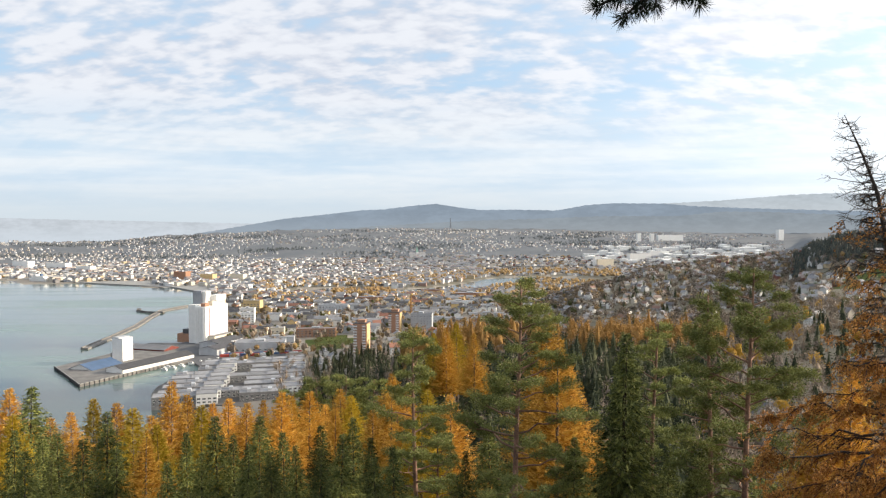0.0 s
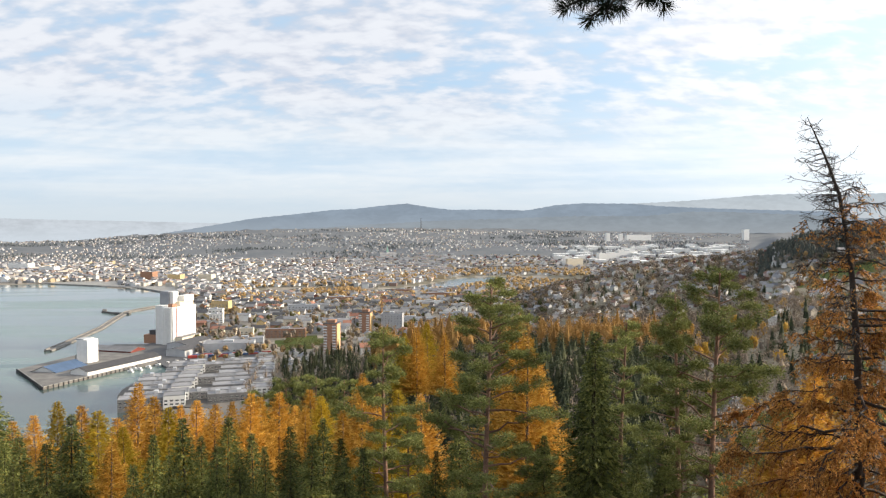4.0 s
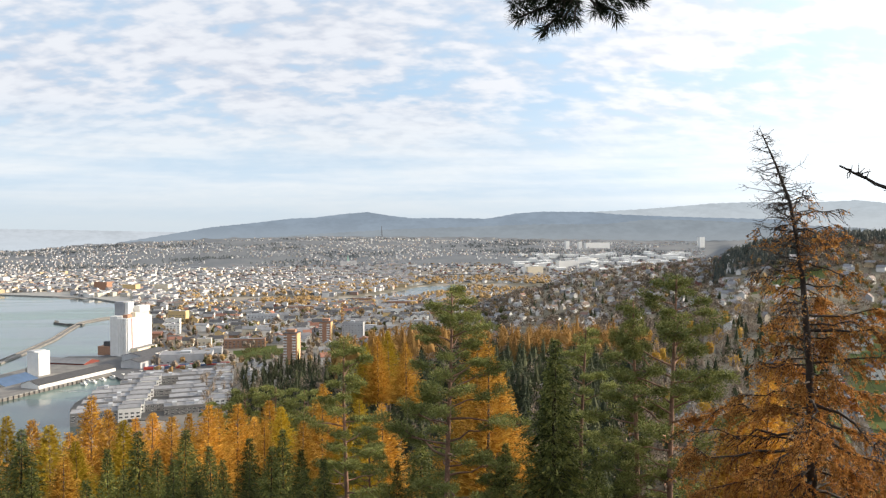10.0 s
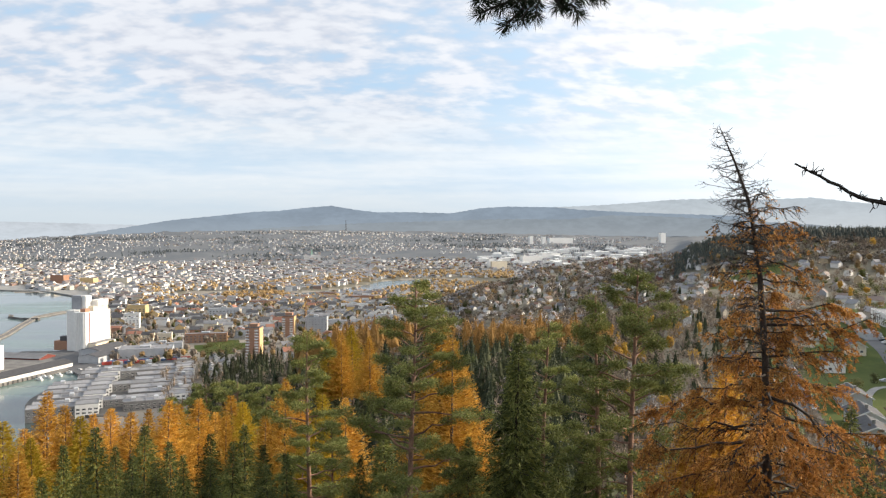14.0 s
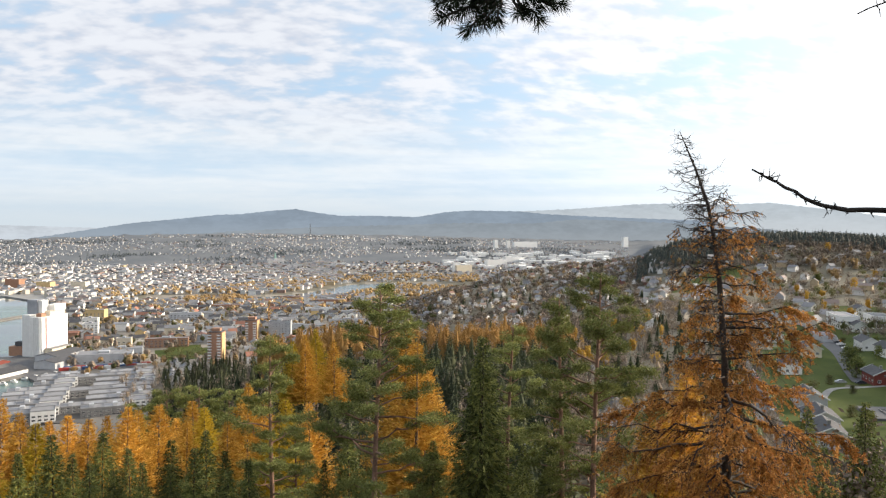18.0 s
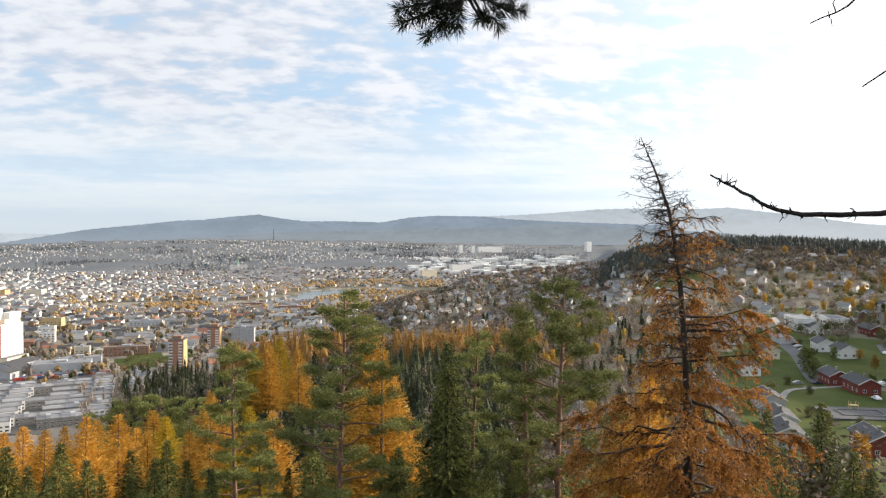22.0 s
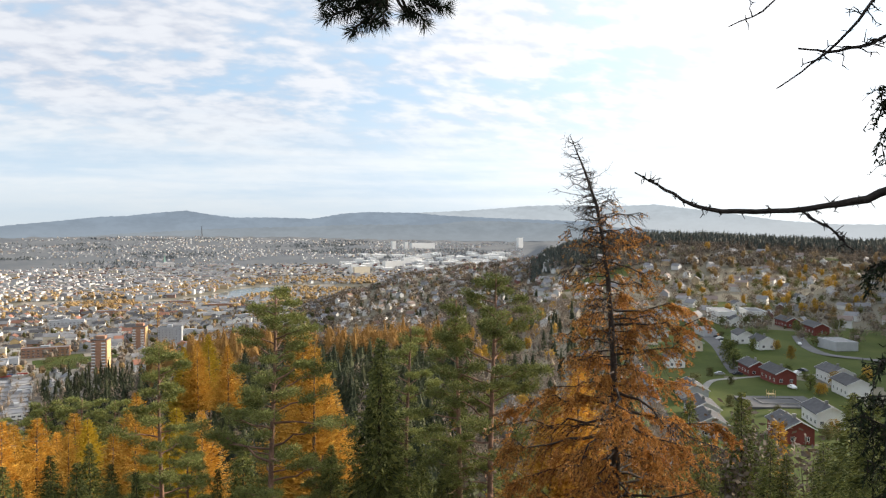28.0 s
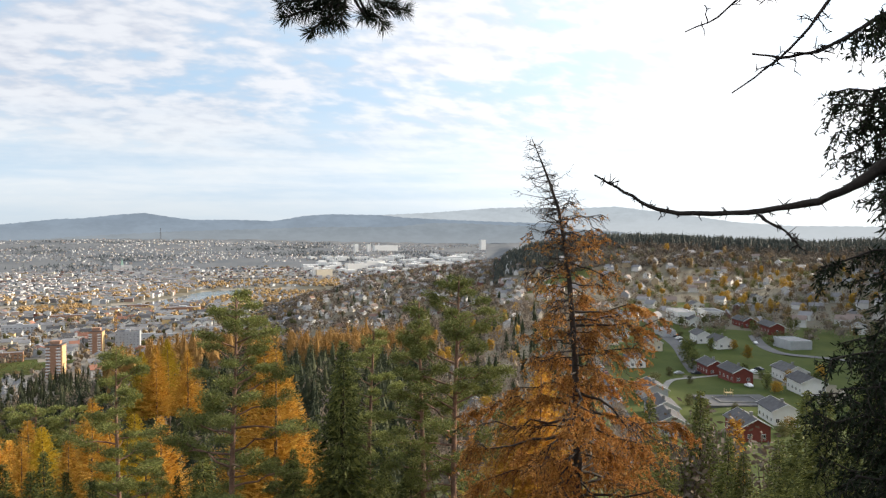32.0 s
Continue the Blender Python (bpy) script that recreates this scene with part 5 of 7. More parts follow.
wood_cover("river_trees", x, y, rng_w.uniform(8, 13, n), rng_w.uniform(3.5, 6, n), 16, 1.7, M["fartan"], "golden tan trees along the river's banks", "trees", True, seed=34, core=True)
gx0, gy0 = spread(46, -31, 21, 2700, 3950)
k = rng_w.integers(0, len(gx0), 2600)
turn_ = np.arctan2(gx0[k], gy0[k])
u, v = rng_w.normal(size=2600) * 75, rng_w.normal(size=2600) * 26
x, y = gx0[k] + u * np.cos(turn_) + v * np.sin(turn_), gy0[k] - u * np.sin(turn_) + v * np.cos(turn_)
keep = np.hypot(x, y) < 4100
x, y = x[keep], y[keep]
n = len(x)
wood_cover("hill_spruces", x, y, rng_w.uniform(6, 11, n), rng_w.uniform(3.5, 6, n), 6, 2.4, M["farwood"], "groves hazed blue-grey on the far hillside", "forest", seed=35, core=True)

# ---- buildings ----
def palette(name, cols, rough=0.75):
    """One of several paints for each separate house."""
    m = bpy.data.materials.new(name)
    m.use_nodes = True
    n = Nodes(m.node_tree)
    geo = n.add("ShaderNodeNewGeometry")
    ramp = n.add("ShaderNodeValToRGB", Fac=geo.outputs["Random Per Island"])
    ramp.color_ramp.interpolation = "CONSTANT"
    el = ramp.color_ramp.elements
    while len(el) < len(cols):
        el.new(0.5)
    for i, c in enumerate(cols):
        el[i].position, el[i].color = i / len(cols), (*c, 1)
    dirt = n.band(n.noise(geo.outputs["Position"], 0.25, 4.0), 0.3, 0.7, 0.86, 1.04)
    col = n.mix(1.0, ramp.outputs[0], n.add("ShaderNodeCombineColor", i0=dirt, i1=dirt, i2=dirt).outputs[0], "MULTIPLY")
    n.add("ShaderNodeOutputMaterial", Surface=n.add("ShaderNodeBsdfPrincipled", Base_Color=col, Roughness=rough))
    return m


WHITE, CREAM, OCHRE, REDW, GREYW, BRICKW, PALE, DUSK = (0.76, 0.75, 0.73), (0.56, 0.51, 0.43), (0.48, 0.38, 0.24), (0.22, 0.09, 0.075), (0.36, 0.37, 0.39), (0.30, 0.20, 0.16), (0.60, 0.60, 0.59), (0.22, 0.21, 0.21)
M["walls"] = palette("house_paints", [WHITE, PALE, CREAM, WHITE, GREYW, PALE, CREAM, WHITE, BRICKW, PALE, WHITE, GREYW, PALE, OCHRE, CREAM, DUSK])
M["brightwalls"] = palette("white_house_paints", [WHITE, WHITE, PALE, WHITE, CREAM, WHITE, REDW, OCHRE, WHITE, GREYW])
# far walls and roofs: contrast softened in colour, as haze would
M["softwalls"] = palette("haze_softened_house_paints", [WHITE, PALE, CREAM, GREYW, PALE, (0.50, 0.50, 0.50), WHITE, (0.48, 0.43, 0.38)])
M["softroofs"] = palette("haze_lightened_roofs", [(0.19, 0.19, 0.20), (0.24, 0.24, 0.25), (0.29, 0.28, 0.28), (0.25, 0.19, 0.165)], 0.7)
M["roofs"] = palette("roof_colours", [(0.13, 0.13, 0.14), (0.17, 0.17, 0.18), (0.24, 0.24, 0.25), (0.22, 0.13, 0.10), (0.14, 0.13, 0.125), (0.20, 0.20, 0.21), (0.20, 0.15, 0.125)], 0.8)


def many_houses(name, x, y, w, d, h, rise, yaw, label, seed, wall="walls", roof="roofs"):
    """Houses too many to count: walls in one mesh, roofs in another."""
    n = len(x)
    z = ground(x, y) - 0.6
    top = h + 0.6
    c, s_ = np.cos(yaw), np.sin(yaw)

    def put(lx, ly, lz):
        lx, ly = np.broadcast_to(lx, n), np.broadcast_to(ly, n)
        return np.stack([x + lx * c - ly * s_, y + lx * s_ + ly * c, z + lz], -1)

    a, b, o = w / 2, d / 2, 0.45
    V = np.stack([put(-a, -b, 0 * z), put(a, -b, 0 * z), put(a, b, 0 * z), put(-a, b, 0 * z), put(-a, -b, top), put(a, -b, top), put(a, b, top), put(-a, b, top), put(-a, 0, top + rise), put(a, 0, top + rise)], 1)
    walls = Soup()
    q = np.array([(0, 1, 5, 4), (2, 3, 7, 6)])
    g = np.array([(1, 2, 6, 9, 5), (3, 0, 4, 8, 7)])
    walls.add(V.reshape(-1, 3), (q[None] + 10 * np.arange(n)[:, None, None]).reshape(-1, 4))
    walls.f.extend((g[None] + 10 * np.arange(n)[:, None, None]).reshape(-1, 5).tolist())
    roofs = Soup()
    e = rise * o / b
    R = np.stack([put(-a - o, -b - o, top - e + 0.05), put(a + o, -b - o, top - e + 0.05), put(a + o, 0, top + rise + 0.05), put(-a - o, 0, top + rise + 0.05), put(a + o, b + o, top - e + 0.05), put(-a - o, b + o, top - e + 0.05), put(-a - o, 0, top + rise - 0.15), put(a + o, 0, top + rise - 0.15)], 1)
    rq = np.array([(0, 1, 2, 3), (3, 2, 4, 5)])
    roofs.add(R.reshape(-1, 3), (rq[None] + 8 * np.arange(n)[:, None, None]).reshape(-1, 4))
    ob = tagged(new(name, walls.mesh(name, M[wall])), label, "houses", kind="stuff")
    part("roofs", roofs.mesh("roofs", M[roof]), None, ob)
    return ob


def streets(x, y, tw=0.5):
    """The lie of the streets at a place, in radians."""
    return tw * np.sin(x * 0.0021 + 1.0) + 0.35 * np.cos(y * 0.0017) + np.where((np.floor(x / 90) + np.floor(y / 70)) % 2 > 0, np.pi / 2, 0)


def spaced(x, y, gap):
    """Drops places closer together than gap."""
    seen, keep = set(), []
    for i in range(len(x)):
        c = (int(x[i] // gap), int(y[i] // gap))
        if c not in seen:
            seen.add(c)
            keep.append(i)
    return x[keep], y[keep]


def suburb(name, n, b0, b1, d0, d1, gap, label, seed, big=1.0, where=None, paint="walls", cover="roofs", rows=0):
    x, y = spread(n, b0, b1, d0, d1, where or settled)
    if rows:  # in lines along the slope
        d = np.hypot(x, y)
        line = np.round(d / rows) * rows + 14 * np.sin(np.degrees(np.arctan2(x, y)) * 0.8)
        x, y = x * line / d, y * line / d
    x, y = spaced(x, y, gap)
    k = len(x)
    many_houses(name, x, y, rng_w.uniform(7, 13, k) * big, rng_w.uniform(6, 9, k) * big, rng_w.uniform(3.2, 5.6, k) * big ** 0.5, rng_w.uniform(1.6, 3.0, k), streets(x, y) + rng_w.normal(size=k) * 0.25, label, seed, paint, cover)


suburb("hillside_houses", 8500, -33, 24, 2650, 4060, 16, "small pale houses spread over the far hillside", 41, 0.72, None, "softwalls", "softroofs", 48.0)
suburb("river_houses", 1700, 0, 25, 1500, 2650, 22, "white wooden houses on the river's far side", 42, where=dry, paint="brightwalls", cover="softroofs")
suburb("slope_houses", 900, 8, 27, 700, 1420, 21, "mixed houses among trees on the middle hill", 43, 0.74, where=dry, paint="brightwalls")
suburb("valley_houses", 430, 25, 56, 500, 1010, 30, "scattered houses in the valley below the ridge", 44, 0.85, where=dry, paint="brightwalls", cover="softroofs")
x, y = spaced(*spread(6500, -33, 3, 1470, 2720, dry), 23)
k = len(x)
large = rng_w.random(k) < 0.16
many_houses("town_blocks", x, y, rng_w.uniform(9, 18, k) * np.where(large, 1.7, 1.0), rng_w.uniform(8, 12, k) * np.where(large, 1.25, 1.0), rng_w.uniform(4.0, 8.5, k) * np.where(large, 1.35, 1.0), np.where(large, 0.5, rng_w.uniform(1.2, 3.2, k)), streets(x, y, 0.2) + rng_w.normal(size=k) * 0.05, "town centre's dense pale and brick blocks", 45, "walls", "softroofs")
x, y = spaced(*spread(300, 10.5, 22.5, 2350, 3050, lambda x, y: dry(x, y)), 74)
k = len(x)
# white roof colour stands in for the sun's glare on them
many_houses("works_halls", x, y, rng_w.uniform(25, 60, k), rng_w.uniform(16, 28, k), rng_w.uniform(6, 13, k), rng_w.uniform(0.4, 1.2, k), streets(x, y, 0.2), "long white business halls with glare-white roofs in the far valley", 46, "white", "white")
q = rng_w.uniform(0, 6.28, 46)
f = np.sqrt(rng_w.random(46)) * 38
x, y = -120 + np.cos(q) * f, 850 + np.sin(q) * f
q2 = rng_w.uniform(0, 6.28, 120)
f2 = np.sqrt(rng_w.random(120))
wood_cover("river_grove", -150 + np.cos(q2) * f2 * 62, 1460 + np.sin(q2) * f2 * 80, rng_w.uniform(9, 16, 120), rng_w.uniform(4.5, 7.5, 120), 60, 1.6, M["tan"], "thick grove of golden trees beside the river", "trees", True, seed=90, core=True)
wood_cover("park_bushes", x, y, rng_w.uniform(2.5, 6, 46), rng_w.uniform(1.8, 3.4, 46), 60, 1.0, M["green"], "olive bushes and young trees on the park's grass", "bushes", True, seed=71)


def window_mesh(w, h):
    s = Soup()
    t = 0.09
    box(s, -w / 2, -0.05, 0, w / 2, 0.0, t, 0), box(s, -w / 2, -0.05, h - t, w / 2, 0.0, h, 0)
    box(s, -w / 2, -0.05, t, -w / 2 + t, 0.0, h - t, 0), box(s, w / 2 - t, -0.05, t, w / 2, 0.0, h - t, 0)
    box(s, -0.04, -0.045, t, 0.04, 0.0, h - t, 0)
    s.add([(-w / 2 + t, -0.02, t), (w / 2 - t, -0.02, t), (w / 2 - t, -0.02, h - t), (-w / 2 + t, -0.02, h - t)], [(0, 1, 2, 3)], 1)
    return s.mesh("window", M["trim"], M["glass"])


def pane_mesh(w, h):
    s = Soup()
    s.add([(-w / 2, -0.02, 0.09), (w / 2, -0.02, 0.09), (w / 2, -0.02, h), (-w / 2, -0.02, h)], [(0, 1, 2, 3)])
    return s.mesh("pane", M["glass"])


def frame_mesh(w, h):
    s = Soup()
    t = 0.09
    box(s, -w / 2, -0.05, 0, w / 2, 0.0, t), box(s, -w / 2, -0.05, h - t, w / 2, 0.0, h)
    box(s, -w / 2, -0.05, t, -w / 2 + t, 0.0, h - t), box(s, w / 2 - t, -0.05, t, w / 2, 0.0, h - t)
    box(s, -0.04, -0.045, t, 0.04, 0.0, h - t)
    return s.mesh("window_frame", M["trim"])


WIN_FRAME, WIN_PANE = frame_mesh(1.2, 1.25), pane_mesh(1.02, 1.16)
WIN = {"small": window_mesh(1.2, 1.25), "wide": window_mesh(2.4, 1.35), "strip": window_mesh(3.6, 1.5)}


def facade(root, w, d, h, cols, rows, kind="small", sides="fblr", first=0.9, storey=2.7, split=False):
    """Windows in rows on the chosen sides: front, back, left, right."""
    for side in sides:
        run = w if side in "fb" else d
        k = cols if side in "fb" else max(1, int(round(cols * d / w)))
        for i in range(k):
            for j in range(rows):
                u = (i + 0.5) / k * run - run / 2
                z = first + j * storey
                if z + 1.4 > h + 0.4:
                    continue
                ob = new("window", WIN[kind] if not split else WIN_FRAME)
                ob.parent = root
                if split:
                    part("pane", WIN_PANE, None, ob)
                ob.matrix_basis = {"f": pose(u, -d / 2 - 0.003, z), "b": pose(u, d / 2 + 0.003, z, 0, 0, 180), "l": pose(-w / 2 - 0.003, u, z, 0, 0, -90), "r": pose(w / 2 + 0.003, u, z, 0, 0, 90)}[side]


def gable_walls(w, d, h, rise, deep=2.0):
    s = Soup()
    a, b = w / 2, d / 2
    s.add([(-a, -b, -deep), (a, -b, -deep), (a, b, -deep), (-a, b, -deep), (-a, -b, h), (a, -b, h), (a, b, h), (-a, b, h), (-a, 0, h + rise), (a, 0, h + rise)], [(0, 1, 5, 4), (2, 3, 7, 6)])
    s.f.extend([[1, 2, 6, 9, 5], [3, 0, 4, 8, 7]])
    s.m.extend([0, 0])
    return s


def gable_roof(w, d, h, rise, over=0.6, thick=0.22):
    s = Soup()
    a, b = w / 2 + over, d / 2 + over
    e = rise * over / (d / 2)
    for sg in (-1, 1):
        v = [(-a, sg * b, h - e + 0.03), (a, sg * b, h - e + 0.03), (a, 0, h + rise + 0.03), (-a, 0, h + rise + 0.03)]
        v += [(p, q, r + thick) for p, q, r in v]
        s.add(v, BOX_F)
    return s


def gable_house(name, x, y, yaw, w, d, h, rise, wall, roof, label, cat="house", group="", win=(4, 2), sides="fblr", chimney=True, kind="small", barge=True, split=False):
    root = new(name)
    part("wall", gable_walls(w, d, h, rise), M[wall], root)
    part("roof", gable_roof(w, d, h, rise), M[roof], root)
    if barge:
        for sg in (-1, 1):
            s = Soup()
            e = rise * 0.6 / (d / 2)
            for q in (-1, 1):
                v = [(sg * (w / 2 + 0.605), q * (d / 2 + 0.6), h - e), (sg * (w / 2 + 0.605), 0, h + rise), (sg * (w / 2 + 0.605), 0, h + rise + 0.33), (sg * (w / 2 + 0.605), q * (d / 2 + 0.6), h - e + 0.33)]
                v += [(p + sg * 0.06, u, z) for p, u, z in v]
                s.add(v, BOX_F)
            part("bargeboard", s, M["trim"], root)
    if chimney:
        s = Soup()
        box(s, -w * 0.2 - 0.35, -0.4, h + rise - 0.8, -w * 0.2 + 0.35, 0.4, h + rise + 1.1)
        box(s, -w * 0.2 - 0.42, -0.47, h + rise + 1.1, -w * 0.2 + 0.42, 0.47, h + rise + 1.25)
        part("chimney", s, M["concrete"], root)
    if win:
        facade(root, w, d, h, win[0], win[1], kind, sides, split=split)
    c = [ground(x + p * math.cos(yaw) - q * math.sin(yaw), y + p * math.sin(yaw) + q * math.cos(yaw)) for p in (-w / 2, w / 2) for q in (-d / 2, d / 2)]
    root.matrix_basis = pose(x, y, float(max(c)) - 0.1, 0, 0, math.degrees(yaw))
    return tagged(root, label, cat, group)


def flat_block(name, x, y, yaw, w, d, h, wall, roof, label, cat="building", group="", win=None, kind="small", sides="fblr", storey=2.9, z=None, box_top=True, rim=None):
    root = new(name)
    s = Soup()
    box(s, -w / 2, -d / 2, -2.5, w / 2, d / 2, h)
    part("wall", s, M[wall], root)
    s = Soup()
    box(s, -w / 2 + 0.3, -d / 2 + 0.3, h + 0.004, w / 2 - 0.3, d / 2 - 0.3, h + 0.12)
    part("roof", s, M[roof], root)
    s = Soup()
    for a in ((-w / 2, -d / 2, w / 2, -d / 2 + 0.28), (-w / 2, d / 2 - 0.28, w / 2, d / 2), (-w / 2, -d / 2 + 0.28, -w / 2 + 0.28, d / 2 - 0.28), (w / 2 - 0.28, -d / 2 + 0.28, w / 2, d / 2 - 0.28)):
        box(s, a[0], a[1], h + 0.002, a[2], a[3], h + 0.5)
    part("parapet", s, M[rim or wall], root)
    if box_top:
        s = Soup()
        box(s, -w * 0.12, -d * 0.2, h + 0.12, w * 0.08, d * 0.2, h + 2.1)
        part("plant_room", s, M["greywall"], root)
    if win:
        facade(root, w, d, h, win[0], win[1], kind, sides, 0.9, storey)
    root.matrix_basis = pose(x, y, float(ground(x, y)) if z is None else z, 0, 0, math.degrees(yaw))
    return tagged(root, label, cat, group)


# ---- the housing estate in the valley ----
LIE = radians(67)
ESTATE = [
    (224, 263, 14, 9, 5.2, "red"),
    (218, 241, 16, 9.2, 5.4, "red"),
    (334, 341, 22, 9.5, 5.4, "red"),
    (337, 367, 18, 9, 5.2, "red"),
    (157, 168, 14, 9, 5.6, "red"),
    (183, 183, 13, 9.6, 5.8, "white"),
    (227, 214, 15, 10, 6, "white"),
    (245, 240, 15, 10, 6, "white"),
    (269, 310, 14, 9, 5.6, "white"),
    (277, 334, 16, 9, 5.6, "white"),
    (314, 387, 14, 9, 5.4, "white"),
    (167, 227, 14, 10, 5.2, "greywall"),
    (152, 201, 14, 10, 5.2, "greywall"),
    (140, 182, 14, 10, 5.2, "greywall"),
    (236, 322, 14, 9, 5, "cream"),
    (377, 463, 14, 10, 6.5, "white"),
    (398, 438, 14, 9, 5.5, "white"),
    (204, 291, 13, 9, 5.2, "white"),
    (251, 373, 13, 9, 5.2, "white"),
    (291, 449, 12, 9, 5.4, "white"),
    (149, 247, 18, 9, 5, "red"),
    (160, 285, 30, 9, 5, "white"),
    (460, 492, 13, 9, 5.5, "white"),
]
ESTATE += [(58, 186, 12, 9, 5.4, "white"), (82, 268, 13, 9, 5.2, "greywall"), (92, 216, 13, 9, 5.2, "white"), (118, 300, 14, 9, 5.2, "cream"), (70, 300, 14, 9, 5.0, "white")]
WORDS = {"red": "red wooden house with dark roof and white bargeboards", "white": "white two-storey house with a dark grey gable roof", "greywall": "pale grey terraced house with a dark gable roof", "cream": "cream house with a dark gable roof"}
for x, y, w, d, h, wall in ESTATE:  # x, y: the middle of the gable that faces the hill
    x, y = x + w / 2 * math.cos(LIE), y + w / 2 * math.sin(LIE)
    gable_house("house", x, y, LIE + 0.06 * math.sin(x), w, d * 0.85, h * 0.76, 2.0, wall, "roof", WORDS[wall], "house", "houses of the estate", (4, 2), split=True)
FLAT = [
    (314, 396, 30, 11, 7.5, "white"),
    (340, 399, 24, 11, 7.5, "white"),
    (309, 306, 19, 11, 4.2, "greywall"),
    (278, 370, 16, 7, 3.2, "greywall"),
]
for x, y, w, d, h, wall in FLAT:
    low = h < 5
    if not low:
        x, y = x + w / 2 * math.cos(LIE), y + w / 2 * math.sin(LIE)
    flat_block("garage_row" if low else "school_block", x, y, LIE if not low else radians(-35 if w > 20 else 72), w, d, h, wall, "lightroof", "low grey flat-roofed garage building" if low else "white flat-roofed school block with window rows", "building", win=None if low else (int(w / 4), 2), kind="wide", sides="fblr", box_top=False)


def ribbon(name, line, width, mat, label, kind="structure", lift=0.12, step=5.0, cat="road"):
    """A road laid on the ground."""
    pts = np.array(line, float)
    L = np.r_[0, np.cumsum(np.linalg.norm(np.diff(pts, axis=0), axis=1))]
    q = np.linspace(0, L[-1], max(4, int(L[-1] / step)))
    c = np.stack([np.interp(q, L, pts[:, i]) for i in range(2)], -1)
    for _ in range(4):
        c[1:-1] = (c[:-2] + 2 * c[1:-1] + c[2:]) / 4
    t = np.gradient(c, axis=0)
    t /= np.linalg.norm(t, axis=1)[:, None]
    nn = np.stack([-t[:, 1], t[:, 0]], -1)
    rows = [c + nn * width * f for f in (-0.5, -0.17, 0.17, 0.5)]
    k = len(c)
    z = np.max([ground(r[:, 0], r[:, 1]) for r in rows], axis=0) + lift
    s = Soup()
    s.add(np.concatenate([np.c_[r, z] for r in rows]), [(i * k + j, i * k + j + 1, (i + 1) * k + j + 1, (i + 1) * k + j) for i in range(3) for j in range(k - 1)])
    return tagged(new(name, s.mesh(name, M[mat])), label, cat, kind=kind)


ribbon("road", [(250, 420), (231, 381), (194, 311), (168, 262), (149, 227), (132, 193), (110, 160)], 7.0, "asphalt", "grey asphalt street through the housing estate")
ribbon("road_2", [(340, 520), (324, 475), (307, 425), (275, 364), (254, 325), (222, 272)], 8.0, "asphalt", "grey street and parking strip beside the white houses")
ribbon("road_3", [(320, 345), (300, 318), (286, 292), (292, 274), (310, 262)], 6.0, "asphalt", "pale drive round the low garage building")
ribbon("path", [(172, 232), (200, 262), (232, 262), (262, 258)], 2.6, "concrete", "pale footpath across the lawn", cat="path")
ribbon("road_4", [(-190, 560), (-165, 700), (-166, 819), (-205, 960), (-262, 1090), (-300, 1230), (-330, 1400)], 11.0, "asphalt", "broad street running from the quarter into town")
ribbon("road_5", [(-418, 1440), (-602, 1672), (-833, 1796), (-1145, 1985), (-1400, 2120)], 16.0, "concrete", "pale quayside road along the harbour front")
ribbon("road_6", [(380, 760), (440, 790), (470, 850), (560, 860)], 6.0, "concrete", "pale lane across a distant field")

# playground
pg = new("playground")
s = Soup()
cx, cy = 192.5, 216.0
zpl = float(max(ground(cx + a, cy + b) for a in (-12, 0, 12) for b in (-12, 0, 12))) + 0.08
box(s, -12.5, -9, -2, 12.5, 9, 0.0)
part("asphalt_pad", s, M["asphalt"], pg)
s = Soup()
for a, b, c, e in ((-7, -4.5, 7, -4.2), (-7, 4.2, 7, 4.5), (-7, -4.2, -6.7, 4.2), (6.7, -4.2, 7, 4.2)):
    box(s, a, b, 0.004, c, e, 0.35)
part("sandpit_frame", s, M["concrete"], pg)
s = Soup()
for a, b in ((-1.2, 5.5), (1.2, 5.5), (-1.2, 7.5), (1.2, 7.5)):
    tube(s, [(a, b, 0), (a, b, 2.6)], [0.08, 0.08], 6)
box(s, -1.3, 5.4, 1.2, 1.3, 7.6, 1.35)
part("climbing_frame", s, M["yellow"], pg)
pg.matrix_basis = pose(cx, cy, zpl, 0, 0, -20)
tagged(pg, "grey asphalt playground with sandpit on the lawn", "playground")


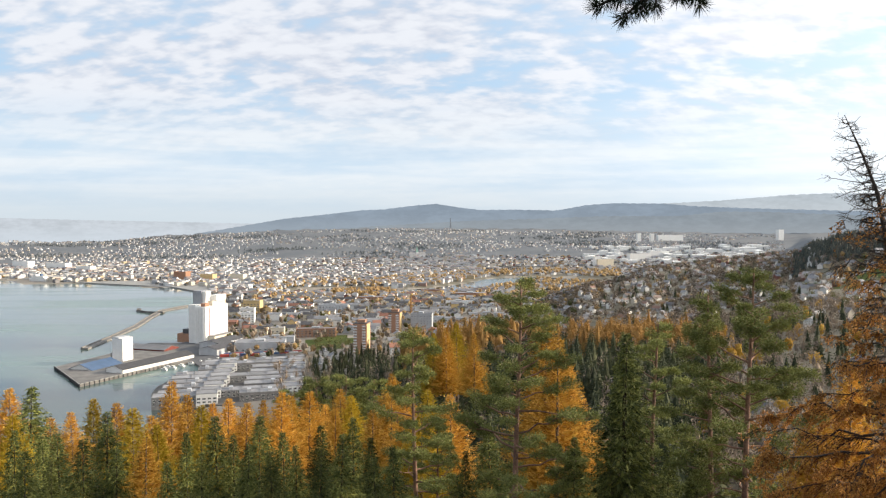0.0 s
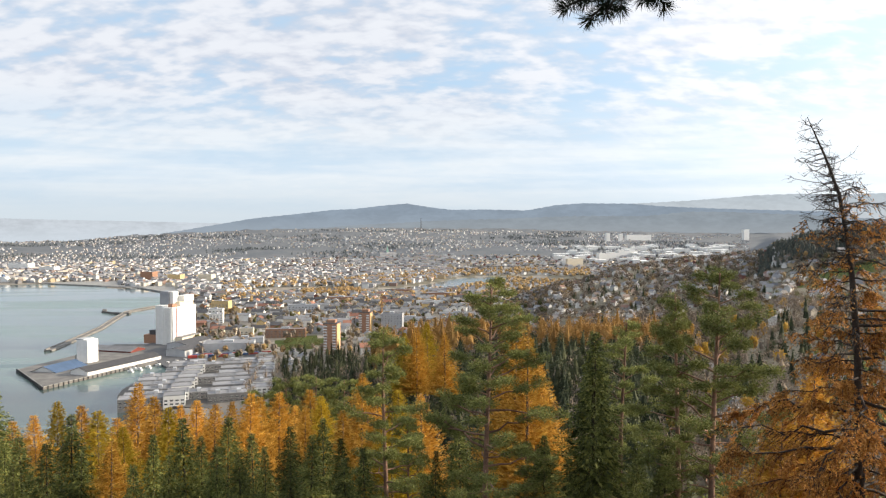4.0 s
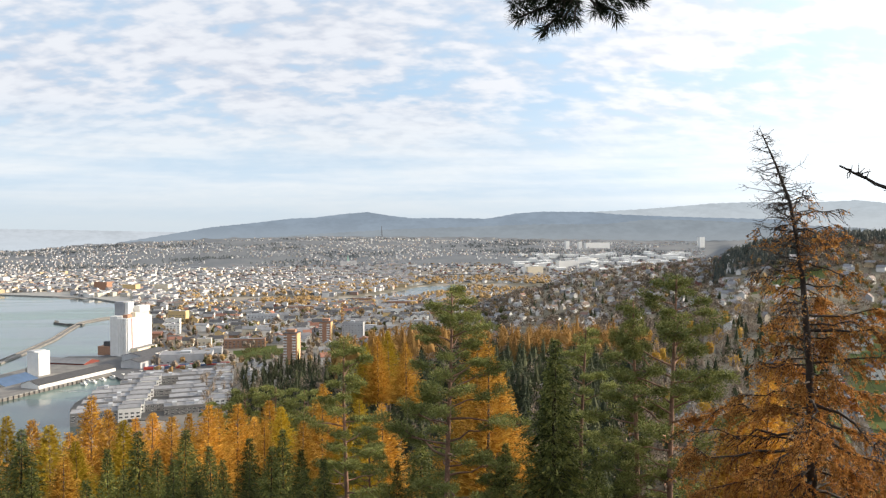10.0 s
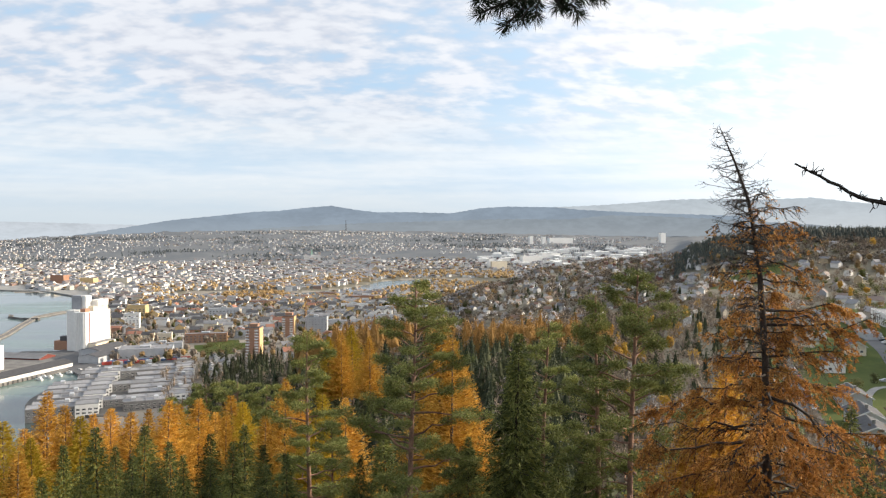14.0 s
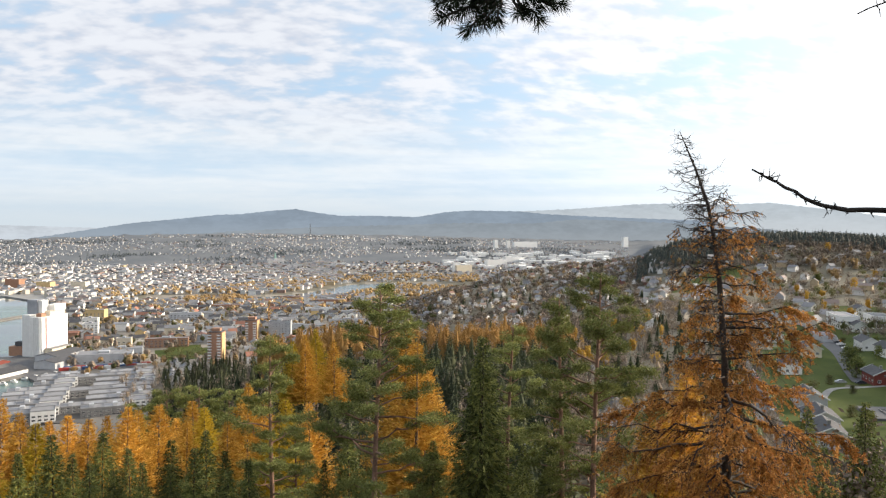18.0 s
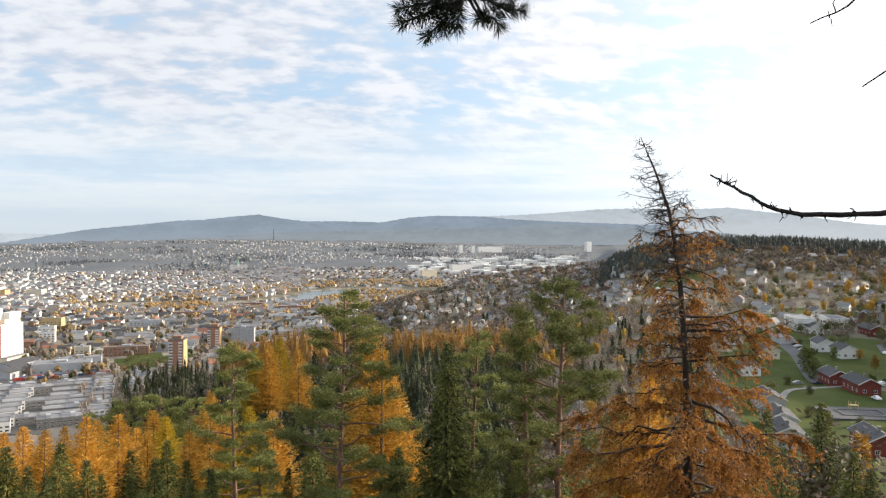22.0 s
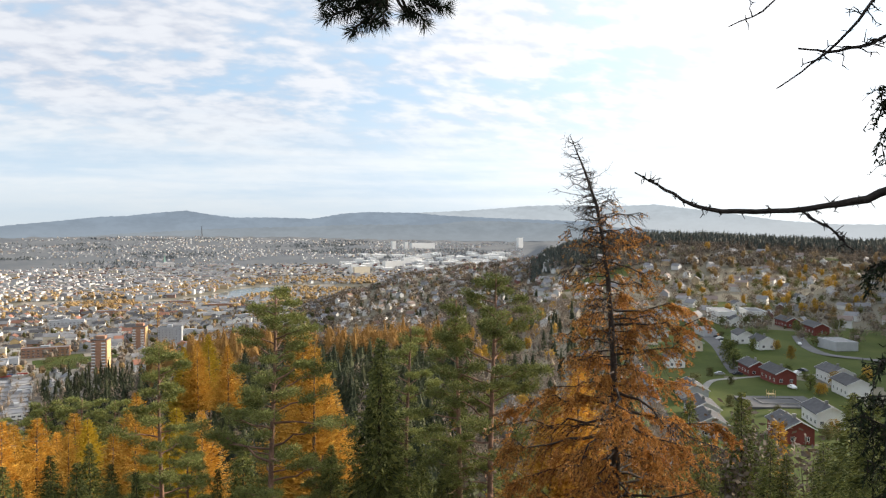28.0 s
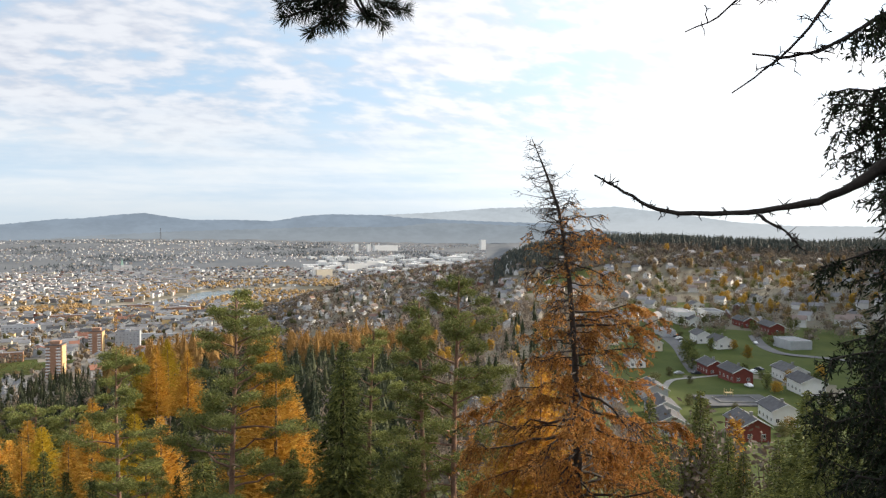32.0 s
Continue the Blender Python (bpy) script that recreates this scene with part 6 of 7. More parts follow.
# parked cars
def car(paint, name="car"):
    root = new(name)
    s = Soup()
    prof = [(-2.1, 0.35), (-2.15, 0.75), (-1.95, 0.95), (-1.35, 1.0), (-0.85, 1.42), (0.75, 1.45), (1.45, 0.98), (2.05, 0.85), (2.15, 0.45), (2.1, 0.3)]
    k = len(prof)
    v = [(x, -0.85 + (0.12 if z > 1.2 else 0), z) for x, z in prof] + [(x, 0.85 - (0.12 if z > 1.2 else 0), z) for x, z in prof]
    s.add(v, [(i, (i + 1) % k, k + (i + 1) % k, k + i) for i in range(k)])
    s.f.extend([list(range(k)), [2 * k - 1 - i for i in range(k)]])
    s.m.extend([0, 0])
    part("body", s, paint, root)
    s = Soup()
    for sg in (-1, 1):
        box(s, -1.0, sg * 0.80 - 0.01, 1.0, 0.95, sg * 0.80 + 0.01, 1.33)
    part("side_window", s, M["glass"], root)
    s = Soup()
    s.add([(0.82, -0.66, 1.40), (0.82, 0.66, 1.40), (1.44, 0.74, 1.01), (1.44, -0.74, 1.01)], [(0, 1, 2, 3)])
    s.v[0][:, 0] += 0.03
    part("windscreen", s, M["glass"], root)
    for a in (-1.3, 1.35):
        for b in (-0.80, 0.80):
            s = Soup()
            tube(s, [(a, b - 0.1, 0.31), (a, b + 0.1, 0.31)], [0.31, 0.31], 12)
            part("wheel", s, M["roof"], root)
    return root


PAINT = [surface("white_car_paint", (0.78, 0.78, 0.78), (0.8, 0.8, 0.8), 0.3, 0.2, 0, vary=0.02), surface("silver_car_paint", (0.42, 0.43, 0.45), (0.45, 0.46, 0.48), 0.3, 0.2, 0, 0.6, vary=0.05), surface("dark_car_paint", (0.03, 0.035, 0.045), (0.04, 0.045, 0.06), 0.25, 0.2, 0, vary=0.1), surface("red_car_paint", (0.35, 0.03, 0.025), (0.38, 0.035, 0.03), 0.3, 0.2, 0, vary=0.05)]
CARS = [tagged(car(p), lab, "car", "parked cars") for p, lab in zip(PAINT, ("white parked car beside the street", "silver parked car beside the street", "dark parked car beside the street", "red parked car beside the street"))]
rng_c = np.random.default_rng(17)
spots = []
for (ax, ay), (ex, ey), k, sep_, off in (((190, 304), (150, 228), 11, 1, 2.6), ((300, 412), (262, 340), 12, 1, 5.2), ((206, 268), (230, 264), 3, 1, 3.0)):
    for i in range(k):
        t = (i + 0.5) / k
        dx, dy = ex - ax, ey - ay
        l = math.hypot(dx, dy)
        spots.append((ax + dx * t - dy / l * off, ay + dy * t + dx / l * off, math.degrees(math.atan2(dy, dx)) + (90 if off > 5 else 0) + rng_c.normal() * 3))
for i, (x, y, yaw) in enumerate(spots):
    z = float(max(ground(x + 1.5, y), ground(x - 1.5, y), ground(x, y))) + 0.14
    if i < 4:
        CARS[i].matrix_basis = pose(x, y, z, 0, 0, yaw)
    else:
        copy_thing(CARS[int(rng_c.choice([0, 0, 1, 1, 2, 2, 3]))], pose(x, y, z, 0, 0, yaw))


# single trees in the valley and town that stand out
def lone(kits_, x, y, h, base_h, name, label, wide=1.0):
    return tree_thing(name, kits_, None, None, label, "tree", x, y, h, float(rng_c.uniform(0, 360)), base_h, wide=wide)


GOLDT = [kit(leafy_mesh(120 + i, 10, 3.2, 46, 34, 0.55), M["bark"], M["gold"], "yellow_tree") for i in range(2)]
DARKT = kit(leafy_mesh(130, 10, 3.0, 60, 40, 0.55, 0.12), M["bark"], M["spruce"], "dark_tree")
GREENT = kit(leafy_mesh(133, 8, 2.8, 46, 34, 0.5, 0.1), M["bark"], M["green"], "green_bush")
for x, y, h, which in [
    (234, 295, 11, "dark"),
    (227, 282, 9, "dark"),
    (261, 285, 7, "gold"),
    (200, 250, 3.5, "bush"),
    (204, 268, 4, "bush"),
    (215, 221, 5, "gold"),
    (492, 568, 13, "gold"),
    (437, 501, 10, "gold"),
    (542, 548, 11, "gold"),
    (601, 797, 11, "gold"),
    (484, 606, 10, "gold"),
    (443, 429, 8, "gold"),
    (369, 369, 6, "bush"),
    (180, 246, 6, "bush"),
    (332, 317, 7, "bush"),
    (414, 440, 7, "gold"),
    (478, 647, 10, "dark"),
    (529, 492, 9, "gold"),
]:
    if which == "gold":
        lone(GOLDT[int(rng_c.integers(2))], x, y, h, 10, "birch_tree", "yellow-leaved autumn tree beside the houses")
    elif which == "dark":
        lone(DARKT, x, y, h, 10, "juniper_tree", "round dark evergreen beside the lawn", 1.05)
    else:
        lone(GREENT, x, y, h, 8, "garden_bush", "olive-yellow bush on the lawn", 1.1)

# shrubs and hedges round the estate's houses
rng_g = np.random.default_rng(29)
for x0, y0, w, d, h, wall in ESTATE:
    for i in range(3):
        a = rng_g.uniform(0, 6.283)
        x, y = x0 + w / 2 * math.cos(LIE) + math.cos(a) * rng_g.uniform(11, 17), y0 + w / 2 * math.sin(LIE) + math.sin(a) * rng_g.uniform(11, 17)
        if any(math.hypot(x - e[0] - e[2] / 2 * math.cos(LIE), y - e[1] - e[2] / 2 * math.sin(LIE)) < 9.5 for e in ESTATE):
            continue
        tall_ = float(rng_g.uniform(1.6, 5.5))
        pick = rng_g.random()
        if pick < 0.5:
            lone(GREENT, x, y, tall_, 8, "garden_bush", "olive bush beside a house of the estate", 1.25)
        elif pick < 0.72:
            lone(DARKT, x, y, tall_ * 1.2, 10, "juniper_tree", "small dark evergreen in a garden", 0.9)
        elif pick < 0.86:
            lone(GOLDT[0], x, y, tall_ * 1.3, 10, "birch_tree", "yellow autumn tree in a garden")
        else:
            lone(BARES[0], x, y, tall_ * 1.6, 14, "birch_tree", "bare birch in a garden of the estate")
for x, y, yaw in ((238, 268, 20), (243, 262, 15), (250, 266, 100), (214, 233, 75), (160, 216, 65), (300, 322, 60)):
    copy_thing(CARS[int(rng_g.integers(3))], pose(x, y, float(max(ground(x + 1.5, y), ground(x - 1.5, y), ground(x, y))) + 0.1, 0, 0, yaw))

# ---- the harbour ----
def slab(name, pts, top, bottom, mat, label, cat="quay"):
    """An outline raised to a flat top."""
    s = Soup()
    k = len(pts)
    s.v.append(np.array([(x, y, z) for z in (bottom, top) for x, y in pts], float))
    s.f.append(list(range(k, 2 * k)))
    s.f.extend([[i, (i + 1) % k, k + (i + 1) % k, k + i] for i in range(k)])
    s.m, s.n = [0] * (k + 1), 2 * k
    return tagged(new(name, s.mesh(name, M[mat])), label, cat, kind="structure")


pier_deck = slab("pavement", [(-368, 723), (-306, 641), (-264, 737), (-232, 775), (-270, 870), (-335, 872), (-345, 810)], 2.2, -4, "pier", "weathered concrete pier standing in the harbour")
slab("pavement_2", [(-300, 845), (-262, 775), (-215, 700), (-190, 700), (-190, 980), (-290, 980)], 2.25, -4, "asphalt", "grey quay apron below the grain silo")
slab("pavement_3", [(-232, 606), (-226, 592), (-214, 582), (-196, 574), (-140, 560), (-120, 760), (-200, 770), (-214, 716), (-228, 690), (-237, 660), (-237, 630)], 2.3, -4, "pier", "paved waterfront round the flat-roofed terraces")
slab("pavement_4", [(-405, 1440), (-590, 1670), (-825, 1790), (-1140, 1975), (-1480, 2120), (-1480, 2400), (-400, 1900), (-330, 1480)], 2.3, -4, "concrete", "stone quay front along the town's harbour")
slab("pavement_5", [(-1090, 1950), (-1250, 2030), (-1255, 2010), (-1095, 1925)], 2.0, -4, "concrete", "outer stone pier in the harbour")


# timber piles and a pale kerb along the pier's open sides
kerb = Soup()
for (ax, ay), (ex, ey), k in (((-368, 723), (-306, 641), 20), ((-306, 641), (-264, 737), 20)):
    l = math.hypot(ex - ax, ey - ay)
    ux, uy = (ex - ax) / l, (ey - ay) / l
    for i in range(k + 1):
        s = Soup()
        px, py = ax + (ex - ax) * i / k + uy * 0.45, ay + (ey - ay) * i / k - ux * 0.45
        tube(s, [(px, py, -4), (px, py, 2.75)], [0.42, 0.38], 7)
        s.add([(px + 0.38 * math.cos(q), py + 0.38 * math.sin(q), 2.75) for q in (0, 1.57, 3.14, 4.71)], [(0, 1, 2, 3)])
        part("piling", s, M["roof"], pier_deck)
    n0 = (-uy * 0.9, ux * 0.9)
    base = [(ax + n0[0] * 0.2, ay + n0[1] * 0.2), (ex + n0[0] * 0.2, ey + n0[1] * 0.2), (ex + n0[0], ey + n0[1]), (ax + n0[0], ay + n0[1])]
    kerb.add([(p, q, z) for z in (2.204, 2.75) for p, q in base], BOX_F)
part("kerb", kerb, M["concrete"], pier_deck)


def mole(name, line, width, label):
    pts = np.array(line, float)
    t = np.gradient(pts, axis=0)
    t /= np.linalg.norm(t, axis=1)[:, None]
    nn = np.stack([-t[:, 1], t[:, 0]], -1)
    k = len(pts)
    sec = [(-0.5, -4.0), (-0.28, 1.7), (0.18, 1.7), (0.2, 2.8), (0.3, 2.8), (0.5, -4.0)]
    s = Soup()
    s.add(np.concatenate([np.c_[pts + nn * width * a, np.full(k, z)] for a, z in sec]), [(i * k + j, i * k + j + 1, (i + 1) * k + j + 1, (i + 1) * k + j) for i in range(5) for j in range(k - 1)])
    s.f.append([i * k for i in range(6)][::-1])
    s.f.append([i * k + k - 1 for i in range(6)])
    s.m.extend([0, 0])
    return tagged(new(name, s.mesh(name, M["pier"])), label, "breakwater", kind="structure")


mole("breakwater", [(-393, 837), (-400, 925), (-410, 1020), (-428, 1110), (-444, 1204), (-432, 1262), (-405, 1330), (-380, 1420)], 12, "long stone breakwater with a pale parapet")
mole("breakwater_2", [(-432, 1184), (-458, 1190), (-482, 1210), (-492, 1240)], 9, "short hooked stone mole")

YAW = radians(-18)


def local(x, y, u, v):
    return x + u * math.cos(YAW) - v * math.sin(YAW), y + u * math.sin(YAW) + v * math.cos(YAW)


def grain_silo():
    root = new("grain_silo")

    def block(name, u0, v0, u1, v1, z0, z1, mat, label=""):
        s = Soup()
        box(s, u0, v0, z0, u1, v1, z1)
        return part(name, s, M[mat], root, label)

    block("bin_block", -14, 0, 0, 44, -1, 41.5, "white")
    block("bin_block", -23, 1, -14.02, 30, -1, 43.5, "white")
    block("bin_block", -13.5, 18, -3, 44.02, 41.52, 46.5, "cream")
    # tower's shaded left half is coloured grey, its right half white
    block("lift_tower", -25, 12, -13.5, 24, 43.52, 58.5, "silogrey", "lift tower, grey for its shaded side")
    block("lift_tower", -13.48, 14, -9, 24, 43.52, 58.0, "white")
    block("gallery", -10, 24.02, -1.5, 43, 46.52, 53.0, "white", "white top gallery")
    block("bin_band", -0.5, 6.2, 0.10, 8.0, 2, 41.0, "red", "red vertical stripe")
    block("roof_hut", -9, 4, -3, 12, 41.52, 45, "brick")
    for i in range(6):
        s = Soup()
        tube(s, [(-2.2 - 2.0 * i, -0.2, 0), (-2.2 - 2.0 * i, -0.2, 41)], [1.0, 1.0], 12)
        part("bin_front", s, M["white"], root)
    block("loading_shed", 0.3, 4, 9, 40, -1, 8, "cream")
    block("shed_roof", 0.1, 3.8, 9.3, 40.2, 8.02, 8.4, "lightroof")
    block("ship_loader", -44, 8, -26, 18, -1, 9, "brick", "rusty brown quayside plant")
    block("hopper", -38, 10, -30, 16, 9.02, 14, "roof")
    root.matrix_basis = pose(-268, 862, 2.25, 0, 0, -18)
    return tagged(root, "tall white grain silo with shade-grey lift tower on the quay", "silo")


grain_silo()


def small_silo():
    root = new("storage_silo")
    s = Soup()
    box(s, -6.5, -7, 0, 6.5, 7, 22.5)
    part("tower", s, M["white"], root)
    s = Soup()
    box(s, -6.7, -7.2, 22.5, 2, 7.2, 23.4)
    part("cap", s, M["greywall"], root)
    s = Soup()
    box(s, -11.5, -4, 0, -6.52, 6, 7)
    part("annex", s, M["concrete"], root)
    root.matrix_basis = pose(-319, 760, 2.2, 0, 0, -20)
    return tagged(root, "square white storage silo on the pier", "silo")


small_silo()
PIER = math.atan2(96, 42)
gable_house("boathouse", -331, 727, PIER + 0.12, 40, 32, 4.4, 6.0, "white", "blueroof", "low shed with a blue sheet-metal roof on the pier", "shed", win=None, chimney=False, barge=False)
gable_house("warehouse", -280, 735, PIER, 92, 20, 7.0, 3.4, "white", "roof", "long white pier warehouse with a dark grey roof", "warehouse", win=(16, 1), sides="b", chimney=False, kind="wide", barge=False)
gable_house("warehouse", -322, 832, YAW, 62, 24, 6.5, 3.2, "red", "lightroof", "long quay warehouse with red gable and grey-brown roof", "warehouse", win=None, chimney=False, barge=False)
for i, (x, y, w, d, h, lab) in enumerate([(-243, 838, 46, 24, 8, "dark-roofed quay shed"), (-236, 805, 40, 22, 6.5, "dark-roofed low quay shed"), (-196, 822, 52, 28, 9, "broad grey flat-roofed works hall"), (-188, 862, 40, 16, 7, "low grey works hall")]):
    if i < 2:
        gable_house("quay_shed", x, y, YAW + math.pi / 2, w, d, h, 2.6, "greywall", "roof", lab + " beside the silo", "shed", win=None, chimney=False, barge=False)
    else:
        flat_block("works_hall", x, y, radians(8), w, d, h, "greywall", "lightroof", lab + " in the harbour quarter", "building", win=(9, 1), kind="wide", sides="f")

# flat-roofed terraces on the waterfront: long rows of units, stepped
rng_r = np.random.default_rng(71)
# fronts' shade put into dark walls, sunlit row ends into white ones
M["terrace"] = surface("shade_dark_terrace_walls", (0.13, 0.13, 0.13), (0.22, 0.215, 0.21), 0.8, 0.3, 0.1)
M["terraceroof"] = surface("grey_roofing_felt", (0.20, 0.20, 0.205), (0.31, 0.31, 0.315), 0.9, 0.12, 0.1)
for row in range(9):
    h = float(rng_r.choice([5.2, 5.8, 6.6]))
    for col in range(7):
        u, v = -52 + 15.6 * col + 2.0 * row, -82 + 18.5 * row
        if (row == 0 and col > 5) or (row > 5 and col < 1) or (col == 3 and row % 3 != 1):
            continue
        a = radians(15)
        x, y = -180 + u * math.cos(a) - v * math.sin(a), 662 + u * math.sin(a) + v * math.cos(a)
        end = col in (2, 6)
        flat_block("terrace_house", x, y, a, 15.5, 15.0 if not end else 15.6, h + (1.0 if end else 0.0), "white" if end else "terrace", "terraceroof", "waterfront terrace end house, white for its sunlit end" if end else "flat-roofed waterfront terrace house, walls darkened for shade", "terrace", "waterfront terraces", win=(4, 2), kind="wide", sides="f", storey=2.6, z=2.3, box_top=bool(rng_r.random() < 0.3), rim="terraceroof")

for x, y, w in [(-112, 700, 16), (-104, 724, 14), (-116, 748, 18), (-108, 676, 14)]:
    gable_house("quarter_house", x, y, radians(100), w, 10, 7.5, 2.6, "white", "lightroof", "white three-storey house beside the terraces", "house", "houses beside the terraces", win=(4, 2), sides="l", barge=False)
BOXES = [surface("red_container_paint", (0.36, 0.05, 0.04), (0.42, 0.07, 0.05), 0.5, 0.6, 0.05), surface("blue_container_paint", (0.06, 0.12, 0.26), (0.08, 0.15, 0.30), 0.5, 0.6, 0.05)]
for i in range(16):
    root = new("cargo_container")
    s = Soup()
    edge = [(-4.5 + 0.25 * k, -1.3 - (0.07 if k % 4 in (1, 2) else 0.0)) for k in range(37)] + [(4.5 - 0.25 * k, 1.3 + (0.07 if k % 4 in (1, 2) else 0.0)) for k in range(37)]
    k = len(edge)
    s.add([(x, y, z) for z in (0, 2.7) for x, y in edge], [(q, (q + 1) % k, k + (q + 1) % k, k + q) for q in range(k)])
    s.f.append(list(range(k, 2 * k)))
    s.m.append(0)
    red = i % 3
    part("box", s, BOXES[0] if red == 0 else M["white"] if red == 1 else BOXES[1], root)
    s = Soup()
    for b in (-0.65, 0.65):
        box(s, 4.502, b - 0.58, 0.1, 4.56, b + 0.58, 2.6)
    part("end_doors", s, M["greywall"], root)
    root.matrix_basis = pose(-222 + 9.6 * (i % 8) + 2 * (i // 8), 776 + 2.2 * (i % 8) + 8 * (i // 8), 2.4, 0, 0, 14)
    tagged(root, ("red", "white", "blue")[red] + " steel cargo container on the quay yard", "container", "containers on the yard")

# parked boats and small craft at the basin
BOAT = None
for i, (x, y) in enumerate([(-262, 716), (-257, 725), (-252, 735), (-246, 745), (-240, 754), (-234, 762), (-228, 770), (-262, 726)]):
    if BOAT is None:
        BOAT = new("motor_boat")
        s = Soup()
        top = [(-4, -1.3, 1.3), (1.5, -1.4, 1.4), (4.6, 0, 1.6), (1.5, 1.4, 1.4), (-4, 1.3, 1.3)]
        low = [(-3.8, -0.8, -0.4), (1.2, -0.8, -0.4), (3.6, 0, -0.2), (1.2, 0.8, -0.4), (-3.8, 0.8, -0.4)]
        s.add(top + low, [(0, 5, 6, 1), (1, 6, 7, 2), (2, 7, 8, 3), (3, 8, 9, 4), (4, 9, 5, 0)])
        s.f.append([0, 1, 2, 3, 4])
        s.m.append(0)
        part("hull", s, M["white"], BOAT)
        s = Soup()
        box(s, -2.2, -0.9, 1.42, 1.0, 0.9, 2.7)
        part("cabin", s, M["white"], BOAT)
        s = Soup()
        box(s, -2.0, -0.93, 1.9, 1.03, 0.93, 2.4)
        part("cabin_window", s, M["glass"], BOAT)
        tagged(BOAT, "white motor boat moored beside the pier", "boat", "moored boats")
        BOAT.matrix_basis = pose(x, y, 0.2, 0, 0, 150)
    else:
        copy_thing(BOAT, pose(x, y, 0.2, 0, 0, 150 + 9 * math.sin(i * 3)))


# a white ferry at the far quay
ferry = new("ferry")
s = Soup()
hull = [(-34, -7), (24, -7.5), (38, 0), (24, 7.5), (-34, 7)]
s.add([(x, y, z) for z in (-1.5, 6.5) for x, y in hull], [(i, (i + 1) % 5, 5 + (i + 1) % 5, 5 + i) for i in range(5)])
s.f.append([5, 6, 7, 8, 9])
s.m.append(0)
part("hull", s, M["white"], ferry)
for a, b, c, e in ((-30, 22, 6.52, 10), (-24, 16, 10.02, 13.5), (4, 14, 13.52, 16.5)):
    s = Soup()
    box(s, a, -6, c, b, 6, e)
    part("deckhouse", s, M["white"], ferry)
s = Soup()
box(s, -12, -2.5, 13.52, -6, 2.5, 19)
part("funnel", s, M["blueroof"], ferry)
ferry.matrix_basis = pose(-985, 1868, 0.0, 0, 0, 152)
tagged(ferry, "white ferry moored at the far harbour quay", "ship")


# apartment towers
def tower_block(x, y, yaw, w, d, h, wall, label, z=None):
    root = new("apartment_tower")
    s = Soup()
    box(s, -w / 2, -d / 2, -4, w / 2, d / 2, h)
    part("wall", s, M[wall], root)
    # thin slab that makes the right side yellow, lighter than the front
    s = Soup()
    box(s, w / 2 + 0.003, -d / 2 + 1.2, 0, w / 2 + 0.35, d / 2 - 3.5, h - 1)
    part("side_wall", s, M["yellow"], root, "yellow side wall, lighter than the brick front")
    s = Soup()
    box(s, -w / 2 - 0.4, -d / 2 - 0.4, h, w / 2 + 0.4, d / 2 + 0.4, h + 0.5)
    part("roof", s, M["roof"], root)
    s = Soup()
    box(s, -w * 0.3, -d * 0.25, h + 0.5, w * 0.3, d * 0.25, h + 3.4)
    part("plant_room", s, M["brick"], root)
    n = int(h / 2.85)
    for k, u in ((0, -w * 0.36), (1, w * 0.30)):
        for j in range(n):
            s = Soup()
            box(s, u - 1.9, -d / 2 - 1.3, 0.2 + 2.85 * j, u + 1.9, -d / 2 - 0.003, 0.35 + 2.85 * j)
            box(s, u - 1.9, -d / 2 - 1.3, 0.352 + 2.85 * j, u + 1.9, -d / 2 - 1.2, 1.4 + 2.85 * j)
            b = part("balcony", s, M["trim"], root)
            g = new("window", WIN["wide"])
            g.parent = root
            g.matrix_basis = pose(u, -d / 2 - 0.003, 0.7 + 2.85 * j)
    facade(root, w, d, h - 0.5, 4, n, "small", "r", 0.8, 2.85)
    root.matrix_basis = pose(x, y, float(ground(x, y)) if z is None else z, 0, 0, yaw)
    return tagged(root, label, "apartment tower")


tower_block(-84, 792, -8, 13.5, 17, 32, "brick", "orange brick apartment tower with white balconies", 3.0)
tower_block(-58, 930, -8, 13.5, 17, 27, "brick", "orange brick apartment tower with white balcony stacks", 3.5)
flat_block("apartment_block", -26, 935, radians(-6), 26, 14, 22, "greywall", "roof", "grey apartment slab with white window bands", "building", win=(7, 7), sides="f")

# ---- buildings of the nearer town ----
MID = [
    (-290, 1168, 26, 16, 19, "yellow"), (-282, 1105, 20, 14, 14, "white"), (-268, 1052, 18, 12, 13, "white"), (-200, 925, 16, 12, 9, "cream"),
    (-167, 1166, 44, 14, 11, "greywall"), (-145, 1068, 40, 12, 6, "white"), (49, 1357, 54, 22, 9, "brick"), (25, 1210, 42, 14, 9, "white"),
    (-150, 905, 46, 12, 10, "brick"), (-21, 1471, 40, 16, 9, "brick"), (74, 1162, 34, 16, 7, "greywall"), (-3, 1003, 64, 14, 8, "greywall"), (-120, 1290, 46, 18, 10, "brick"), (60, 1050, 50, 14, 7, "greywall"),
]
TOWN_WORDS = {"yellow": "ochre rendered town building with flat roof", "white": "white flat-roofed town building", "cream": "cream town building with flat roof", "greywall": "long grey flat-roofed town building", "brick": "red-brown brick town building with flat roof"}
for x, y, w, d, h, wall in MID:
    flat_block("town_building", x, y, radians(6 * math.sin(x)), w, d, h, wall, "lightroof", TOWN_WORDS[wall], "building", "", win=(int(w / 4.5), max(1, int(h / 3.2))), kind="wide", sides="f")

rng_h = np.random.default_rng(61)
hx, hy = spaced(*spread(3200, -15.5, 9.5, 650, 1480, lambda x, y: dry(x, y) & (ground(x, y) < 8.5) & (y > 770)), 22)
